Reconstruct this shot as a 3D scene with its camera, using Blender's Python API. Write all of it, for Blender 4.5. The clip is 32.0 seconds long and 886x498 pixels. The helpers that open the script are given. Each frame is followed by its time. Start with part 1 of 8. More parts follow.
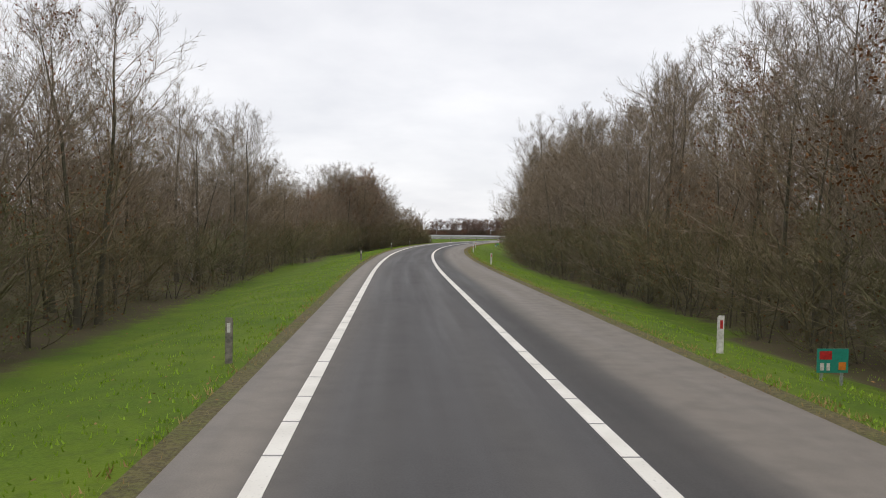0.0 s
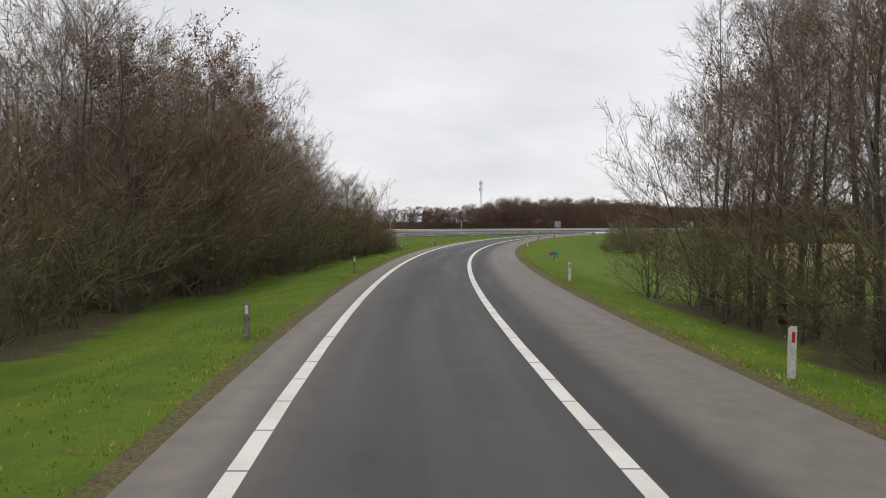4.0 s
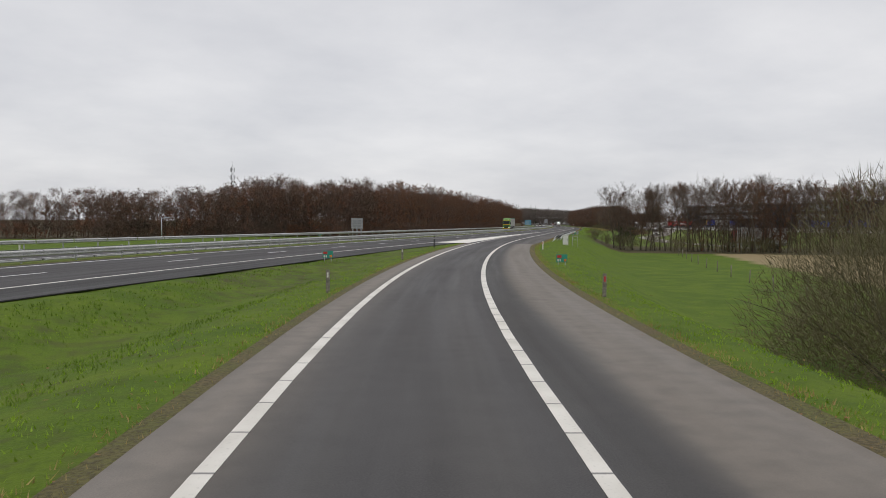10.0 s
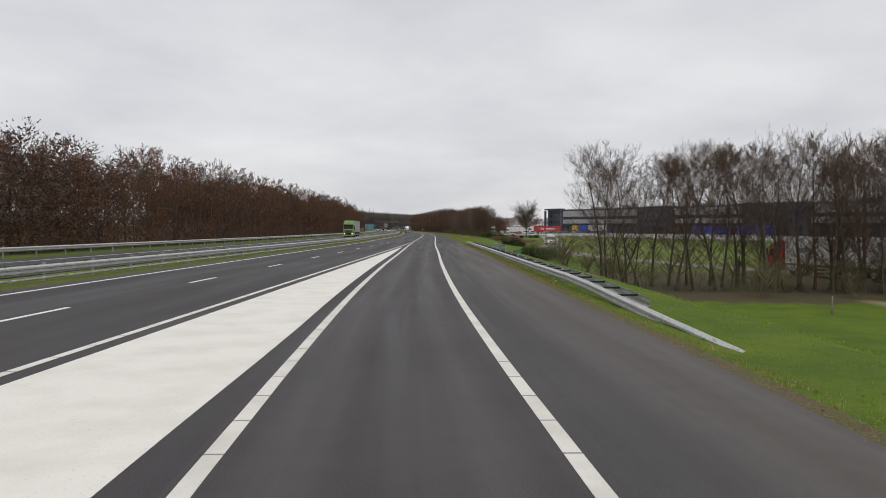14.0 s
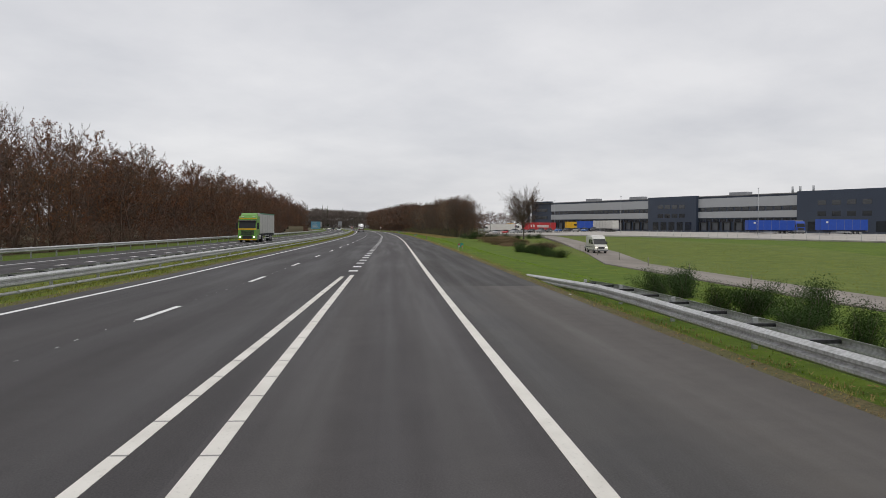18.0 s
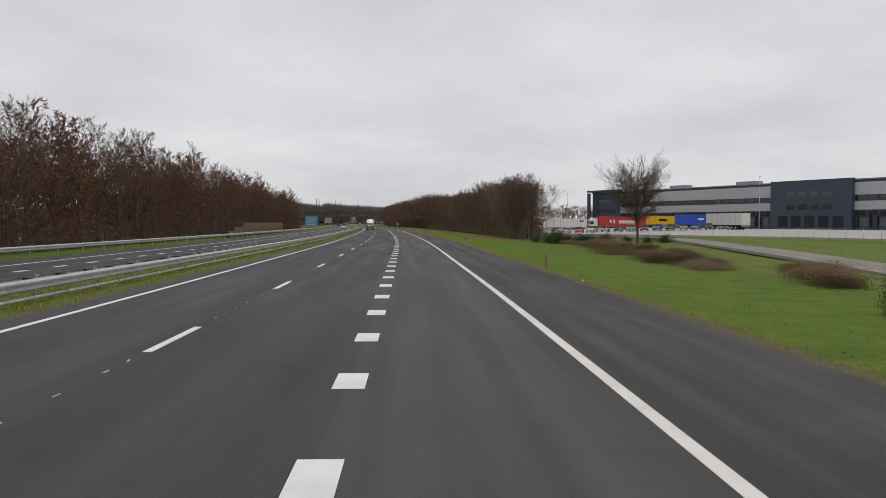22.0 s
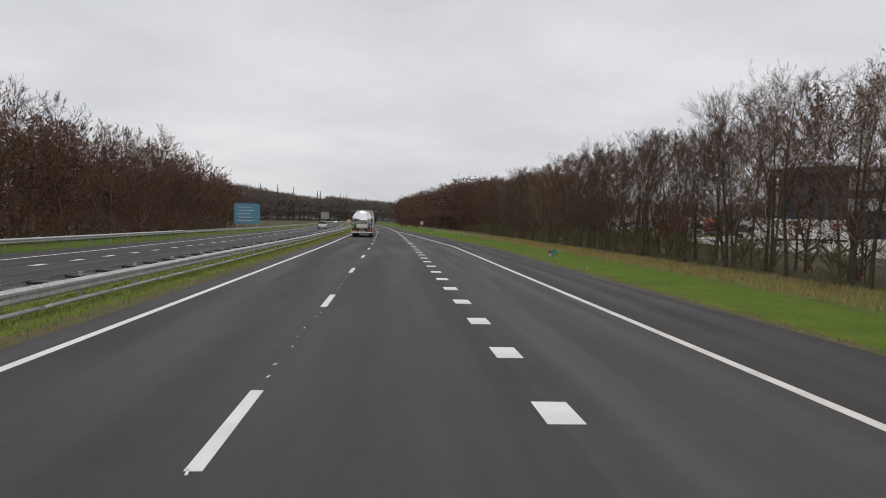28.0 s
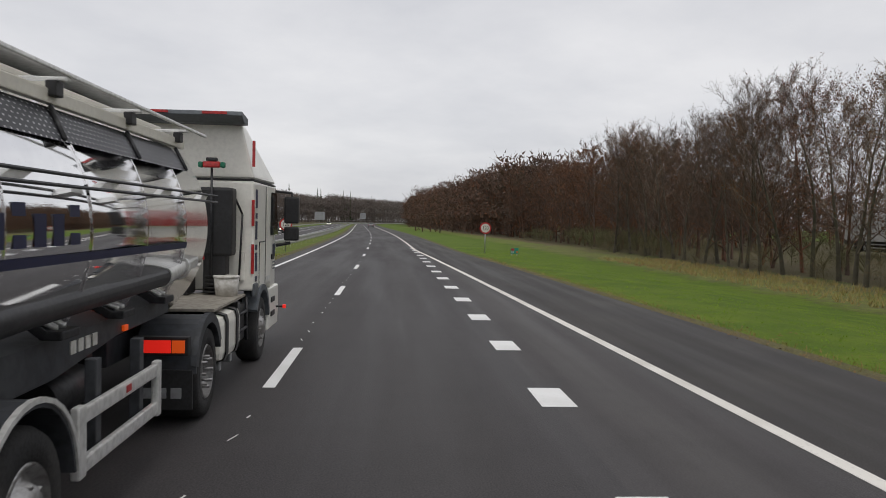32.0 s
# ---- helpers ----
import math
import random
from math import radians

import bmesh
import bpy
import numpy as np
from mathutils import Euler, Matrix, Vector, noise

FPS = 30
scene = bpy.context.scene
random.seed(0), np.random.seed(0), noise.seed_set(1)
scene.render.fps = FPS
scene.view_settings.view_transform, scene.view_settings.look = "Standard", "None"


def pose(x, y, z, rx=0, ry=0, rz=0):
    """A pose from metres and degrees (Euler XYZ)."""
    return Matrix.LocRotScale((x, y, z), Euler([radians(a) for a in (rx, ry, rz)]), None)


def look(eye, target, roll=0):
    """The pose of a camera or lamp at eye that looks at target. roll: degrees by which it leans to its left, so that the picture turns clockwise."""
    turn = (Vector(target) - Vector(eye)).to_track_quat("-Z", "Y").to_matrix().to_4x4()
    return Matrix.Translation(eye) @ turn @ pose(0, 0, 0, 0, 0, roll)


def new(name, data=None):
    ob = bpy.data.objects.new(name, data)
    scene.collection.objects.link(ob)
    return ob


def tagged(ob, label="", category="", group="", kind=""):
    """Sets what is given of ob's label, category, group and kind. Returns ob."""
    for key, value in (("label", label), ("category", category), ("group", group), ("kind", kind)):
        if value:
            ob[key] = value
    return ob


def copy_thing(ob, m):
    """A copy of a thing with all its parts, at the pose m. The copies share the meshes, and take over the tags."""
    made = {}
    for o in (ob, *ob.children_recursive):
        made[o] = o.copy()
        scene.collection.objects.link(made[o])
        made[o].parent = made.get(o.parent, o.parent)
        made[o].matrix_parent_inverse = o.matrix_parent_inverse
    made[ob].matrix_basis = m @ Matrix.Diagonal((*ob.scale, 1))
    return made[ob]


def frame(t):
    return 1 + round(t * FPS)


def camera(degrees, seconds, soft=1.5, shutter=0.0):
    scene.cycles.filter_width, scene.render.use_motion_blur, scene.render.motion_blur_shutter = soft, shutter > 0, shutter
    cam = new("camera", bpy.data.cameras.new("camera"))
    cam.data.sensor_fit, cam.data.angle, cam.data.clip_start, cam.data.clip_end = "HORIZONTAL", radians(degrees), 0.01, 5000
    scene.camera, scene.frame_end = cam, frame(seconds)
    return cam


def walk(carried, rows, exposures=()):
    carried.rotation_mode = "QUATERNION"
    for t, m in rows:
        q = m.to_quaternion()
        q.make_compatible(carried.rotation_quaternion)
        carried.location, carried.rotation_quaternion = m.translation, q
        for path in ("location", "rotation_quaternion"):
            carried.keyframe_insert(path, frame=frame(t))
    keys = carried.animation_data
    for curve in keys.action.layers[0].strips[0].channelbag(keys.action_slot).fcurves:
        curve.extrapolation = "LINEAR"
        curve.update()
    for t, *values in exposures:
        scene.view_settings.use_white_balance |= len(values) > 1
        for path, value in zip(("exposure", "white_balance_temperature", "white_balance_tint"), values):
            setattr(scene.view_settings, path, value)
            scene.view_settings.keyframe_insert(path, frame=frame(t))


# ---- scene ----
# A motorway slip road that bends right, joins a motorway and runs on beside it, under an overcast winter sky.
# R is the right-hand white line of the slip road: s metres along it, l metres to its left.

PATH = [
    (0.0, -2.267, -3.258, -4.662, -1.406, 1.274),
    (0.5, -2.098, 5.044, -4.596, -1.535, 1.104),
    (1.0, -1.922, 13.367, -4.838, -1.542, 0.984),
    (1.5, -1.718, 21.699, -5.097, -1.617, 0.730),
    (2.0, -1.442, 29.934, -5.404, -1.567, 0.184),
    (2.5, -1.136, 38.195, -6.166, -1.531, 0.405),
    (3.0, -0.761, 46.488, -6.834, -1.677, 0.538),
    (3.5, -0.298, 54.827, -7.551, -1.988, 0.557),
    (4.0, 0.331, 63.173, -8.641, -1.961, 0.642),
    (4.5, 1.174, 71.526, -9.766, -1.934, 0.727),
    (5.0, 2.212, 79.896, -10.897, -1.908, 0.812),
    (5.5, 3.447, 88.303, -12.251, -1.881, 0.897),
    (6.0, 4.888, 96.710, -13.687, -2.039, 0.909),
    (6.5, 6.508, 105.207, -15.041, -1.875, 0.898),
    (7.0, 8.407, 113.804, -16.629, -1.841, 0.904),
    (7.5, 10.618, 122.487, -18.180, -1.892, 0.708),
    (8.0, 13.154, 131.245, -19.811, -1.922, 0.960),
    (8.5, 15.971, 140.066, -21.301, -1.641, 0.639),
    (9.0, 19.038, 148.947, -22.628, -1.720, 0.340),
    (9.5, 22.369, 157.883, -24.102, -1.751, 0.350),
    (10.0, 25.996, 166.829, -25.723, -1.916, 0.495),
    (10.5, 29.909, 175.782, -27.439, -1.752, 0.446),
    (11.0, 34.117, 184.720, -29.212, -1.742, 0.509),
    (11.5, 38.668, 193.583, -31.040, -2.024, 0.496),
    (12.0, 43.554, 202.393, -32.823, -1.620, 0.443),
    (12.5, 48.699, 211.126, -34.461, -1.966, 0.350),
    (13.0, 54.033, 219.737, -35.596, -1.610, 0.358),
    (13.5, 59.493, 228.207, -36.807, -1.775, 0.579),
    (14.0, 65.083, 236.654, -37.666, -1.468, 0.647),
    (14.5, 70.781, 245.100, -38.456, -1.752, 0.586),
    (15.0, 76.623, 253.545, -39.002, -1.847, 0.723),
    (15.5, 82.675, 261.974, -39.548, -1.934, 0.559),
    (16.0, 88.821, 270.342, -40.086, -1.939, 0.518),
    (16.5, 95.065, 278.689, -40.626, -1.943, 0.478),
    (17.0, 101.372, 287.038, -40.868, -1.947, 0.438),
    (17.5, 107.684, 295.447, -40.936, -1.952, 0.397),
    (18.0, 113.982, 303.908, -40.746, -1.597, 0.315),
    (18.5, 120.353, 312.463, -40.665, -1.841, 0.583),
    (19.0, 126.783, 321.121, -40.441, -1.717, 0.555),
    (19.5, 133.279, 329.898, -40.193, -1.457, 0.568),
    (20.0, 139.860, 338.803, -40.209, -1.798, 0.459),
    (20.5, 146.534, 347.825, -40.230, -1.663, 0.337),
    (21.0, 153.254, 356.937, -40.164, -1.661, 0.177),
    (21.5, 159.991, 366.092, -39.912, -1.802, 0.037),
    (22.0, 166.689, 375.273, -39.442, -1.879, 0.219),
    (22.5, 173.325, 384.487, -39.220, -1.838, 0.242),
    (23.0, 179.904, 393.736, -38.894, -1.794, 0.412),
    (23.5, 186.471, 403.029, -38.965, -1.645, 0.953),
    (24.0, 193.077, 412.353, -39.120, -1.768, 1.327),
    (24.5, 199.750, 421.697, -39.330, -1.484, 0.666),
    (25.0, 206.412, 431.052, -39.130, -1.570, 0.649),
    (25.5, 213.087, 440.515, -38.888, -1.655, 0.632),
    (26.0, 219.718, 450.009, -38.652, -1.740, 0.615),
    (26.5, 226.302, 459.534, -38.417, -1.826, 0.598),
    (27.0, 232.907, 469.175, -38.461, -1.800, 1.076),
    (27.5, 239.455, 478.741, -38.579, -1.849, 1.356),
    (28.0, 246.077, 488.375, -38.674, -2.003, 1.406),
    (28.5, 252.661, 497.909, -38.652, -1.889, 1.399),
    (29.0, 259.252, 507.443, -38.665, -1.826, 1.347),
    (29.5, 265.869, 516.977, -38.570, -1.880, 1.456),
    (30.0, 272.508, 526.491, -38.594, -1.856, 1.884),
    (30.5, 279.118, 535.994, -38.420, -1.997, 0.855),
    (31.0, 285.686, 545.526, -38.217, -1.861, 0.837),
    (31.5, 292.246, 555.094, -38.203, -1.823, 0.968),
    (32.0, 298.810, 564.662, -38.040, -1.942, 1.236),
]
KNOTS = (-1.56, -1.18, -1.30, -3.60, -7.16, -11.36, -16.29, -20.53, -24.84, -29.34, -32.14, -34.46, -36.17, -36.89, -36.49, -36.95, -37.19, -37.13, -37.15, -36.54, -36.58, -35.95, -35.36, -35.14, -34.82, -34.92, -34.36, -34.42, -34.05, -33.59, -33.15, -32.72, -32.31, -31.91)
cam = camera(58.93, 32.0, soft=0.75, shutter=0.03)
EYE = 2.053
walk(cam, [(t, look((x, y, EYE),
                    (x - math.sin(radians(w)) * math.cos(radians(p)), y + math.cos(radians(w)) * math.cos(radians(p)),
                     EYE + math.sin(radians(p))), r)) for t, x, y, w, p, r in PATH],
     ((0.0, 0.30), (3.0, 0.20), (6.0, 0.0), (10.0, -0.08), (13.0, -0.08), (16.5, -0.06), (20.0, -0.12), (24.0, -0.15), (27.0, -0.13), (29.0, -0.08), (32.0, -0.05)))

# ---------------------------------------------------------------- sky and light
world = bpy.data.worlds.new("world")
scene.world = world
world.use_nodes = True
wn, wl = world.node_tree.nodes, world.node_tree.links
wn.clear()
w_out = wn.new("ShaderNodeOutputWorld")
w_sky = wn.new("ShaderNodeTexSky")
w_sky.sky_type, w_sky.sun_disc, w_sky.sun_elevation, w_sky.sun_rotation = "NISHITA", False, radians(32), radians(200)
w_clear = wn.new("ShaderNodeBackground")
w_clear.inputs["Strength"].default_value = 0.09
wl.new(w_sky.outputs[0], w_clear.inputs[0])
w_co = wn.new("ShaderNodeTexCoord")
w_sep = wn.new("ShaderNodeSeparateXYZ")
wl.new(w_co.outputs["Generated"], w_sep.inputs[0])
w_lift = wn.new("ShaderNodeMath")
w_lift.operation, w_lift.inputs[1].default_value = "ADD", 0.22
wl.new(w_sep.outputs[2], w_lift.inputs[0])
w_pos = wn.new("ShaderNodeMath")
w_pos.operation, w_pos.inputs[1].default_value = "MAXIMUM", 0.06
wl.new(w_lift.outputs[0], w_pos.inputs[0])
w_flat = wn.new("ShaderNodeCombineXYZ")
for axis in (0, 1):
    w_div = wn.new("ShaderNodeMath")
    w_div.operation = "DIVIDE"
    wl.new(w_sep.outputs[axis], w_div.inputs[0])
    wl.new(w_pos.outputs[0], w_div.inputs[1])
    wl.new(w_div.outputs[0], w_flat.inputs[axis])
w_noise = wn.new("ShaderNodeTexNoise")
w_noise.inputs["Scale"].default_value, w_noise.inputs["Detail"].default_value, w_noise.inputs["Roughness"].default_value = 1.1, 7, 0.55
wl.new(w_flat.outputs[0], w_noise.inputs["Vector"])
w_ramp = wn.new("ShaderNodeValToRGB")
w_ramp.color_ramp.elements[0].position, w_ramp.color_ramp.elements[0].color = 0.30, (0.655, 0.660, 0.698, 1)
w_ramp.color_ramp.elements[1].position, w_ramp.color_ramp.elements[1].color = 0.66, (0.855, 0.848, 0.865, 1)
wl.new(w_noise.outputs[0], w_ramp.inputs[0])
w_cloud = wn.new("ShaderNodeBackground")
w_cloud.inputs["Strength"].default_value = 1.0
wl.new(w_ramp.outputs[0], w_cloud.inputs[0])
w_mix = wn.new("ShaderNodeMixShader")
w_mix.inputs[0].default_value = 0.93
wl.new(w_clear.outputs[0], w_mix.inputs[1])
wl.new(w_cloud.outputs[0], w_mix.inputs[2])
wl.new(w_mix.outputs[0], w_out.inputs[0])
sun_data = bpy.data.lights.new("sun", "SUN")
sun_data.energy, sun_data.angle, sun_data.color = 0.9, radians(30), (1.0, 0.97, 0.92)
sun = new("sun", sun_data)
sun.matrix_world = look((0, 0, 100), (0 + 20, 40, 0))

# ---------------------------------------------------------------- the lines of the roads
SG = np.arange(-420.0, 2400.0, 2.0)
RA = np.radians(np.interp(SG, -20.0 + 25.0 * np.arange(len(KNOTS)), KNOTS) - 0.045 * np.clip(SG - 1060.0, 0.0, 900.0))
K0 = int(np.searchsorted(SG, 0.0))


def run(angle, k, x0, y0):
    """Points 2 m apart along a line of the given headings, which passes x0, y0 at its k-th point."""
    dx, dy = -np.sin(angle) * 2.0, np.cos(angle) * 2.0
    x = np.concatenate([[0], np.cumsum((dx[1:] + dx[:-1]) / 2)])
    y = np.concatenate([[0], np.cumsum((dy[1:] + dy[:-1]) / 2)])
    return x - x[k] + x0, y - y[k] + y0


RX, RY = run(RA, K0, 0.0, 0.0)
OFF = 3.37
KM = int(np.searchsorted(SG, 366.0))
MA = np.where(SG >= 366.0, RA, np.radians(np.interp(SG, (-400, 0, 100, 161, 176, 192, 209, 238, 260, 290, 320, 353, 366), (-25, -28, -29.5, -31.0, -32.6, -34.8, -36.6, -39.0, -38.4, -38.5, -38.5, -38.6, -37.6))))
MX, MY = run(MA, KM, RX[KM] - math.cos(RA[KM]) * OFF, RY[KM] - math.sin(RA[KM]) * OFF)


def at_r(s, l, z=0.0):
    a = np.interp(s, SG, RA)
    return Vector((np.interp(s, SG, RX) - math.cos(a) * l, np.interp(s, SG, RY) - math.sin(a) * l, z))


def at_m(s, q, z=0.0):
    a = np.interp(s, SG, MA)
    return Vector((np.interp(s, SG, MX) - math.cos(a) * q, np.interp(s, SG, MY) - math.sin(a) * q, z))


def turn_r(s):
    return math.degrees(np.interp(s, SG, RA))


def turn_m(s):
    return math.degrees(np.interp(s, SG, MA))


def coords(x, y, cx, cy, ca):
    """Metres along and to the left of a line, for arrays of points."""
    s, l = np.empty_like(x), np.empty_like(x)
    for a in range(0, len(x), 4000):
        px, py = x[a:a + 4000], y[a:a + 4000]
        j = ((px[:, None] - cx[None, ::4]) ** 2 + (py[:, None] - cy[None, ::4]) ** 2).argmin(1) * 4
        ex, ey, an = px - cx[j], py - cy[j], ca[j]
        s[a:a + 4000] = SG[j] - ex * np.sin(an) + ey * np.cos(an)
        l[a:a + 4000] = -ex * np.cos(an) - ey * np.sin(an)
    return s, l


def edge_right(s):
    """The right-hand edge of the asphalt, in l."""
    return np.interp(s, (-60, 40, 200, 245, 262, 300, 400, 480, 560, 626, 710, 2400), (-2.6, -2.75, -2.6, -2.6, -3.3, -3.75, -3.6, -3.1, -3.0, -3.0, 0.5, 0.5))


def line_right(s):
    return np.interp(s, (-400, 626, 710, 2400), (0.0, 0.0, 3.30, 3.30))


def ground_z(x, y):
    """The height of the ground and how much of it is bare earth under trees."""
    s, l = coords(x, y, RX, RY, RA)
    ms, q = coords(x, y, MX, MY, MA)
    er = edge_right(s)
    d = er - l                                     # metres out from the right-hand edge
    low = np.interp(s, (-60, 60, 95, 125, 170, 250, 300, 400, 470, 540, 600, 900), (-0.9, -0.9, -1.3, -2.0, -2.5, -2.4, -2.5, -2.1, -1.6, -1.1, -0.9, -0.6))
    wide = np.interp(s, (-60, 80, 110, 250, 300, 470, 600), (4, 4, 6, 6, 7, 9, 9))
    flat = np.interp(s, (-60, 100, 200, 240, 270, 330, 400, 600), (1.0, 1.0, 1.4, 3.2, 3.4, 3.4, 2.2, 2.2))
    fall = np.clip((d - flat) / wide, 0, 1)
    right = low * (0.35 * fall + 0.65 * fall * fall * (3 - 2 * fall)) - 0.05
    yard = np.clip((-l - 36) / 12, 0, 1) * np.clip((s - 410) / 40, 0, 1)
    right = right * (1 - yard) + (-0.55) * yard
    left_a = -0.05 - 0.55 * np.clip((l - 5.2) / 3.5, 0, 1)
    dip = -0.05 - 0.75 * np.clip((l - 5.6) / 3.0, 0, 1) * np.clip((-q - 3.2) / 3.0, 0, 1)
    left = np.where(q < -3.0, np.minimum(left_a * np.clip((-q - 3.2) / 4, 0, 1), dip), -0.05)
    left = np.where(q > 9, -0.05 - 0.12 * np.clip((q - 9) / 3, 0, 1), left)
    left = np.where(q > 23, -0.17 - 0.25 * np.clip((q - 23) / 6, 0, 1), left)
    z = np.where(l > 0, np.minimum(left, -0.05), np.minimum(right, -0.05))
    rough = np.array([noise.noise((a * 0.22, b * 0.22, 0.0)) for a, b in zip(x, y)]) if len(x) < 200000 else 0
    off = np.clip(np.minimum(np.abs(d), 99), 0, 1) * (l < er) + ((l > 5.2) & (q < -3.4)) + (q > 26)
    return z + rough * 0.02 * np.clip(off, 0, 1), s, l, ms, q


# ---------------------------------------------------------------- materials
def shade(name):
    m = bpy.data.materials.new(name)
    m.use_nodes = True
    return m, m.node_tree.nodes, m.node_tree.links, m.node_tree.nodes["Principled BSDF"]


def mixed(n, k, fac, a, b):
    """A mix node; a and b are colours or sockets."""
    x = n.new("ShaderNodeMix")
    x.data_type = "RGBA"
    k.new(fac, x.inputs[0])
    for i, c in ((6, a), (7, b)):
        if isinstance(c, tuple):
            x.inputs[i].default_value = (*c, 1)
        else:
            k.new(c, x.inputs[i])
    return x.outputs[2]


def grain(n, k, where, scale, detail=3, low=0.35, high=0.65, stretch=None):
    """A noise between 0 and 1, on the given coordinates."""
    t = n.new("ShaderNodeTexNoise")
    t.inputs["Scale"].default_value, t.inputs["Detail"].default_value = scale, detail
    if stretch:
        p = n.new("ShaderNodeMapping")
        p.inputs["Scale"].default_value = stretch
        k.new(where, p.inputs[0])
        where = p.outputs[0]
    k.new(where, t.inputs["Vector"])
    r = n.new("ShaderNodeMapRange")
    r.inputs[1].default_value, r.inputs[2].default_value = low, high
    k.new(t.outputs[0], r.inputs[0])
    return r.outputs[0]


def surface(name, a, b, c, rough=0.8, coarse=0.6, fine=12.0, bump=0.2, metal=0.0, coords_by="Object", stretch=None, rough2=None, spec=0.5):
    """A material of colour a, with patches of b and a fine grain of c."""
    m, n, k, p = shade(name)
    co = n.new("ShaderNodeTexCoord").outputs[coords_by]
    f1 = grain(n, k, co, coarse, 4, 0.38, 0.64, stretch)
    f2 = grain(n, k, co, fine, 3, 0.40, 0.70, stretch)
    k.new(mixed(n, k, f2, mixed(n, k, f1, a, b), c), p.inputs["Base Color"])
    p.inputs["Roughness"].default_value, p.inputs["Metallic"].default_value = rough, metal
    p.inputs["Specular IOR Level"].default_value = spec
    if rough2 is not None:
        rr = n.new("ShaderNodeMapRange")
        rr.inputs[3].default_value, rr.inputs[4].default_value = rough, rough2
        k.new(f1, rr.inputs[0])
        k.new(rr.outputs[0], p.inputs["Roughness"])
    if bump:
        bn = n.new("ShaderNodeBump")
        bn.inputs["Strength"].default_value, bn.inputs["Distance"].default_value = bump, 0.02
        k.new(f2, bn.inputs["Height"])
        k.new(bn.outputs[0], p.inputs["Normal"])
    return m


def asphalt(name, a, b, streak, worn=(0.12, 0.114, 0.108), tracks=0.0, across=()):
    """Asphalt: grit, long streaks along the road, stains, and the paler bands that wheels leave."""
    m, n, k, p = shade(name)
    co = n.new("ShaderNodeTexCoord")
    uv, ob = co.outputs["UV"], co.outputs["Object"]
    f1 = grain(n, k, uv, 1.0, 4, 0.36, 0.66, (1.6, 0.05, 1.0))
    f2 = grain(n, k, ob, 55.0, 2, 0.35, 0.75)
    f3 = grain(n, k, ob, 0.35, 5, 0.45, 0.70)
    c1 = mixed(n, k, f1, a, b)
    c2 = mixed(n, k, f3, c1, streak)
    sx = n.new("ShaderNodeSeparateXYZ")
    k.new(uv, sx.inputs[0])
    for x0, x1, dust in across:            # dust that thickens from x0 to x1 across the road, with an uneven edge
        wob = n.new("ShaderNodeMath")
        wob.operation, wob.inputs[1].default_value = "MULTIPLY_ADD", 0.22 * (1 if x1 > x0 else -1)
        k.new(f1, wob.inputs[0])
        k.new(sx.outputs[0], wob.inputs[2])
        lay = n.new("ShaderNodeMapRange")
        lay.interpolation_type = "SMOOTHSTEP"
        lay.inputs[1].default_value, lay.inputs[2].default_value = x0, x1
        k.new(wob.outputs[0], lay.inputs[0])
        c2 = mixed(n, k, lay.outputs[0], c2, dust)
    if tracks:
        wave = n.new("ShaderNodeMath")
        wave.operation, wave.inputs[1].default_value = "PINGPONG", 0.85
        k.new(sx.outputs[0], wave.inputs[0])
        band = n.new("ShaderNodeMapRange")
        band.interpolation_type = "SMOOTHSTEP"
        band.inputs[1].default_value, band.inputs[2].default_value, band.inputs[4].default_value = 0.30, 0.75, tracks
        k.new(wave.outputs[0], band.inputs[0])
        c2 = mixed(n, k, band.outputs[0], c2, worn)
    f6 = grain(n, k, ob, 2.2, 7, 0.42, 0.72)
    blot = n.new("ShaderNodeMath")
    blot.operation, blot.inputs[1].default_value = "MULTIPLY", 0.26
    k.new(f6, blot.inputs[0])
    c2 = mixed(n, k, blot.outputs[0], c2, tuple(0.55 * v for v in a))
    sc = n.new("ShaderNodeMath")
    sc.operation, sc.inputs[1].default_value = "MULTIPLY", 0.42
    k.new(f2, sc.inputs[0])
    c3 = mixed(n, k, sc.outputs[0], c2, worn)
    k.new(c3, p.inputs["Base Color"])
    rr = n.new("ShaderNodeMapRange")
    rr.inputs[3].default_value, rr.inputs[4].default_value = 0.62, 0.85
    k.new(f1, rr.inputs[0])
    k.new(rr.outputs[0], p.inputs["Roughness"])
    p.inputs["Specular IOR Level"].default_value = 0.35
    bn = n.new("ShaderNodeBump")
    bn.inputs["Strength"].default_value, bn.inputs["Distance"].default_value = 0.25, 0.006
    k.new(f2, bn.inputs["Height"])
    k.new(bn.outputs[0], p.inputs["Normal"])
    return m


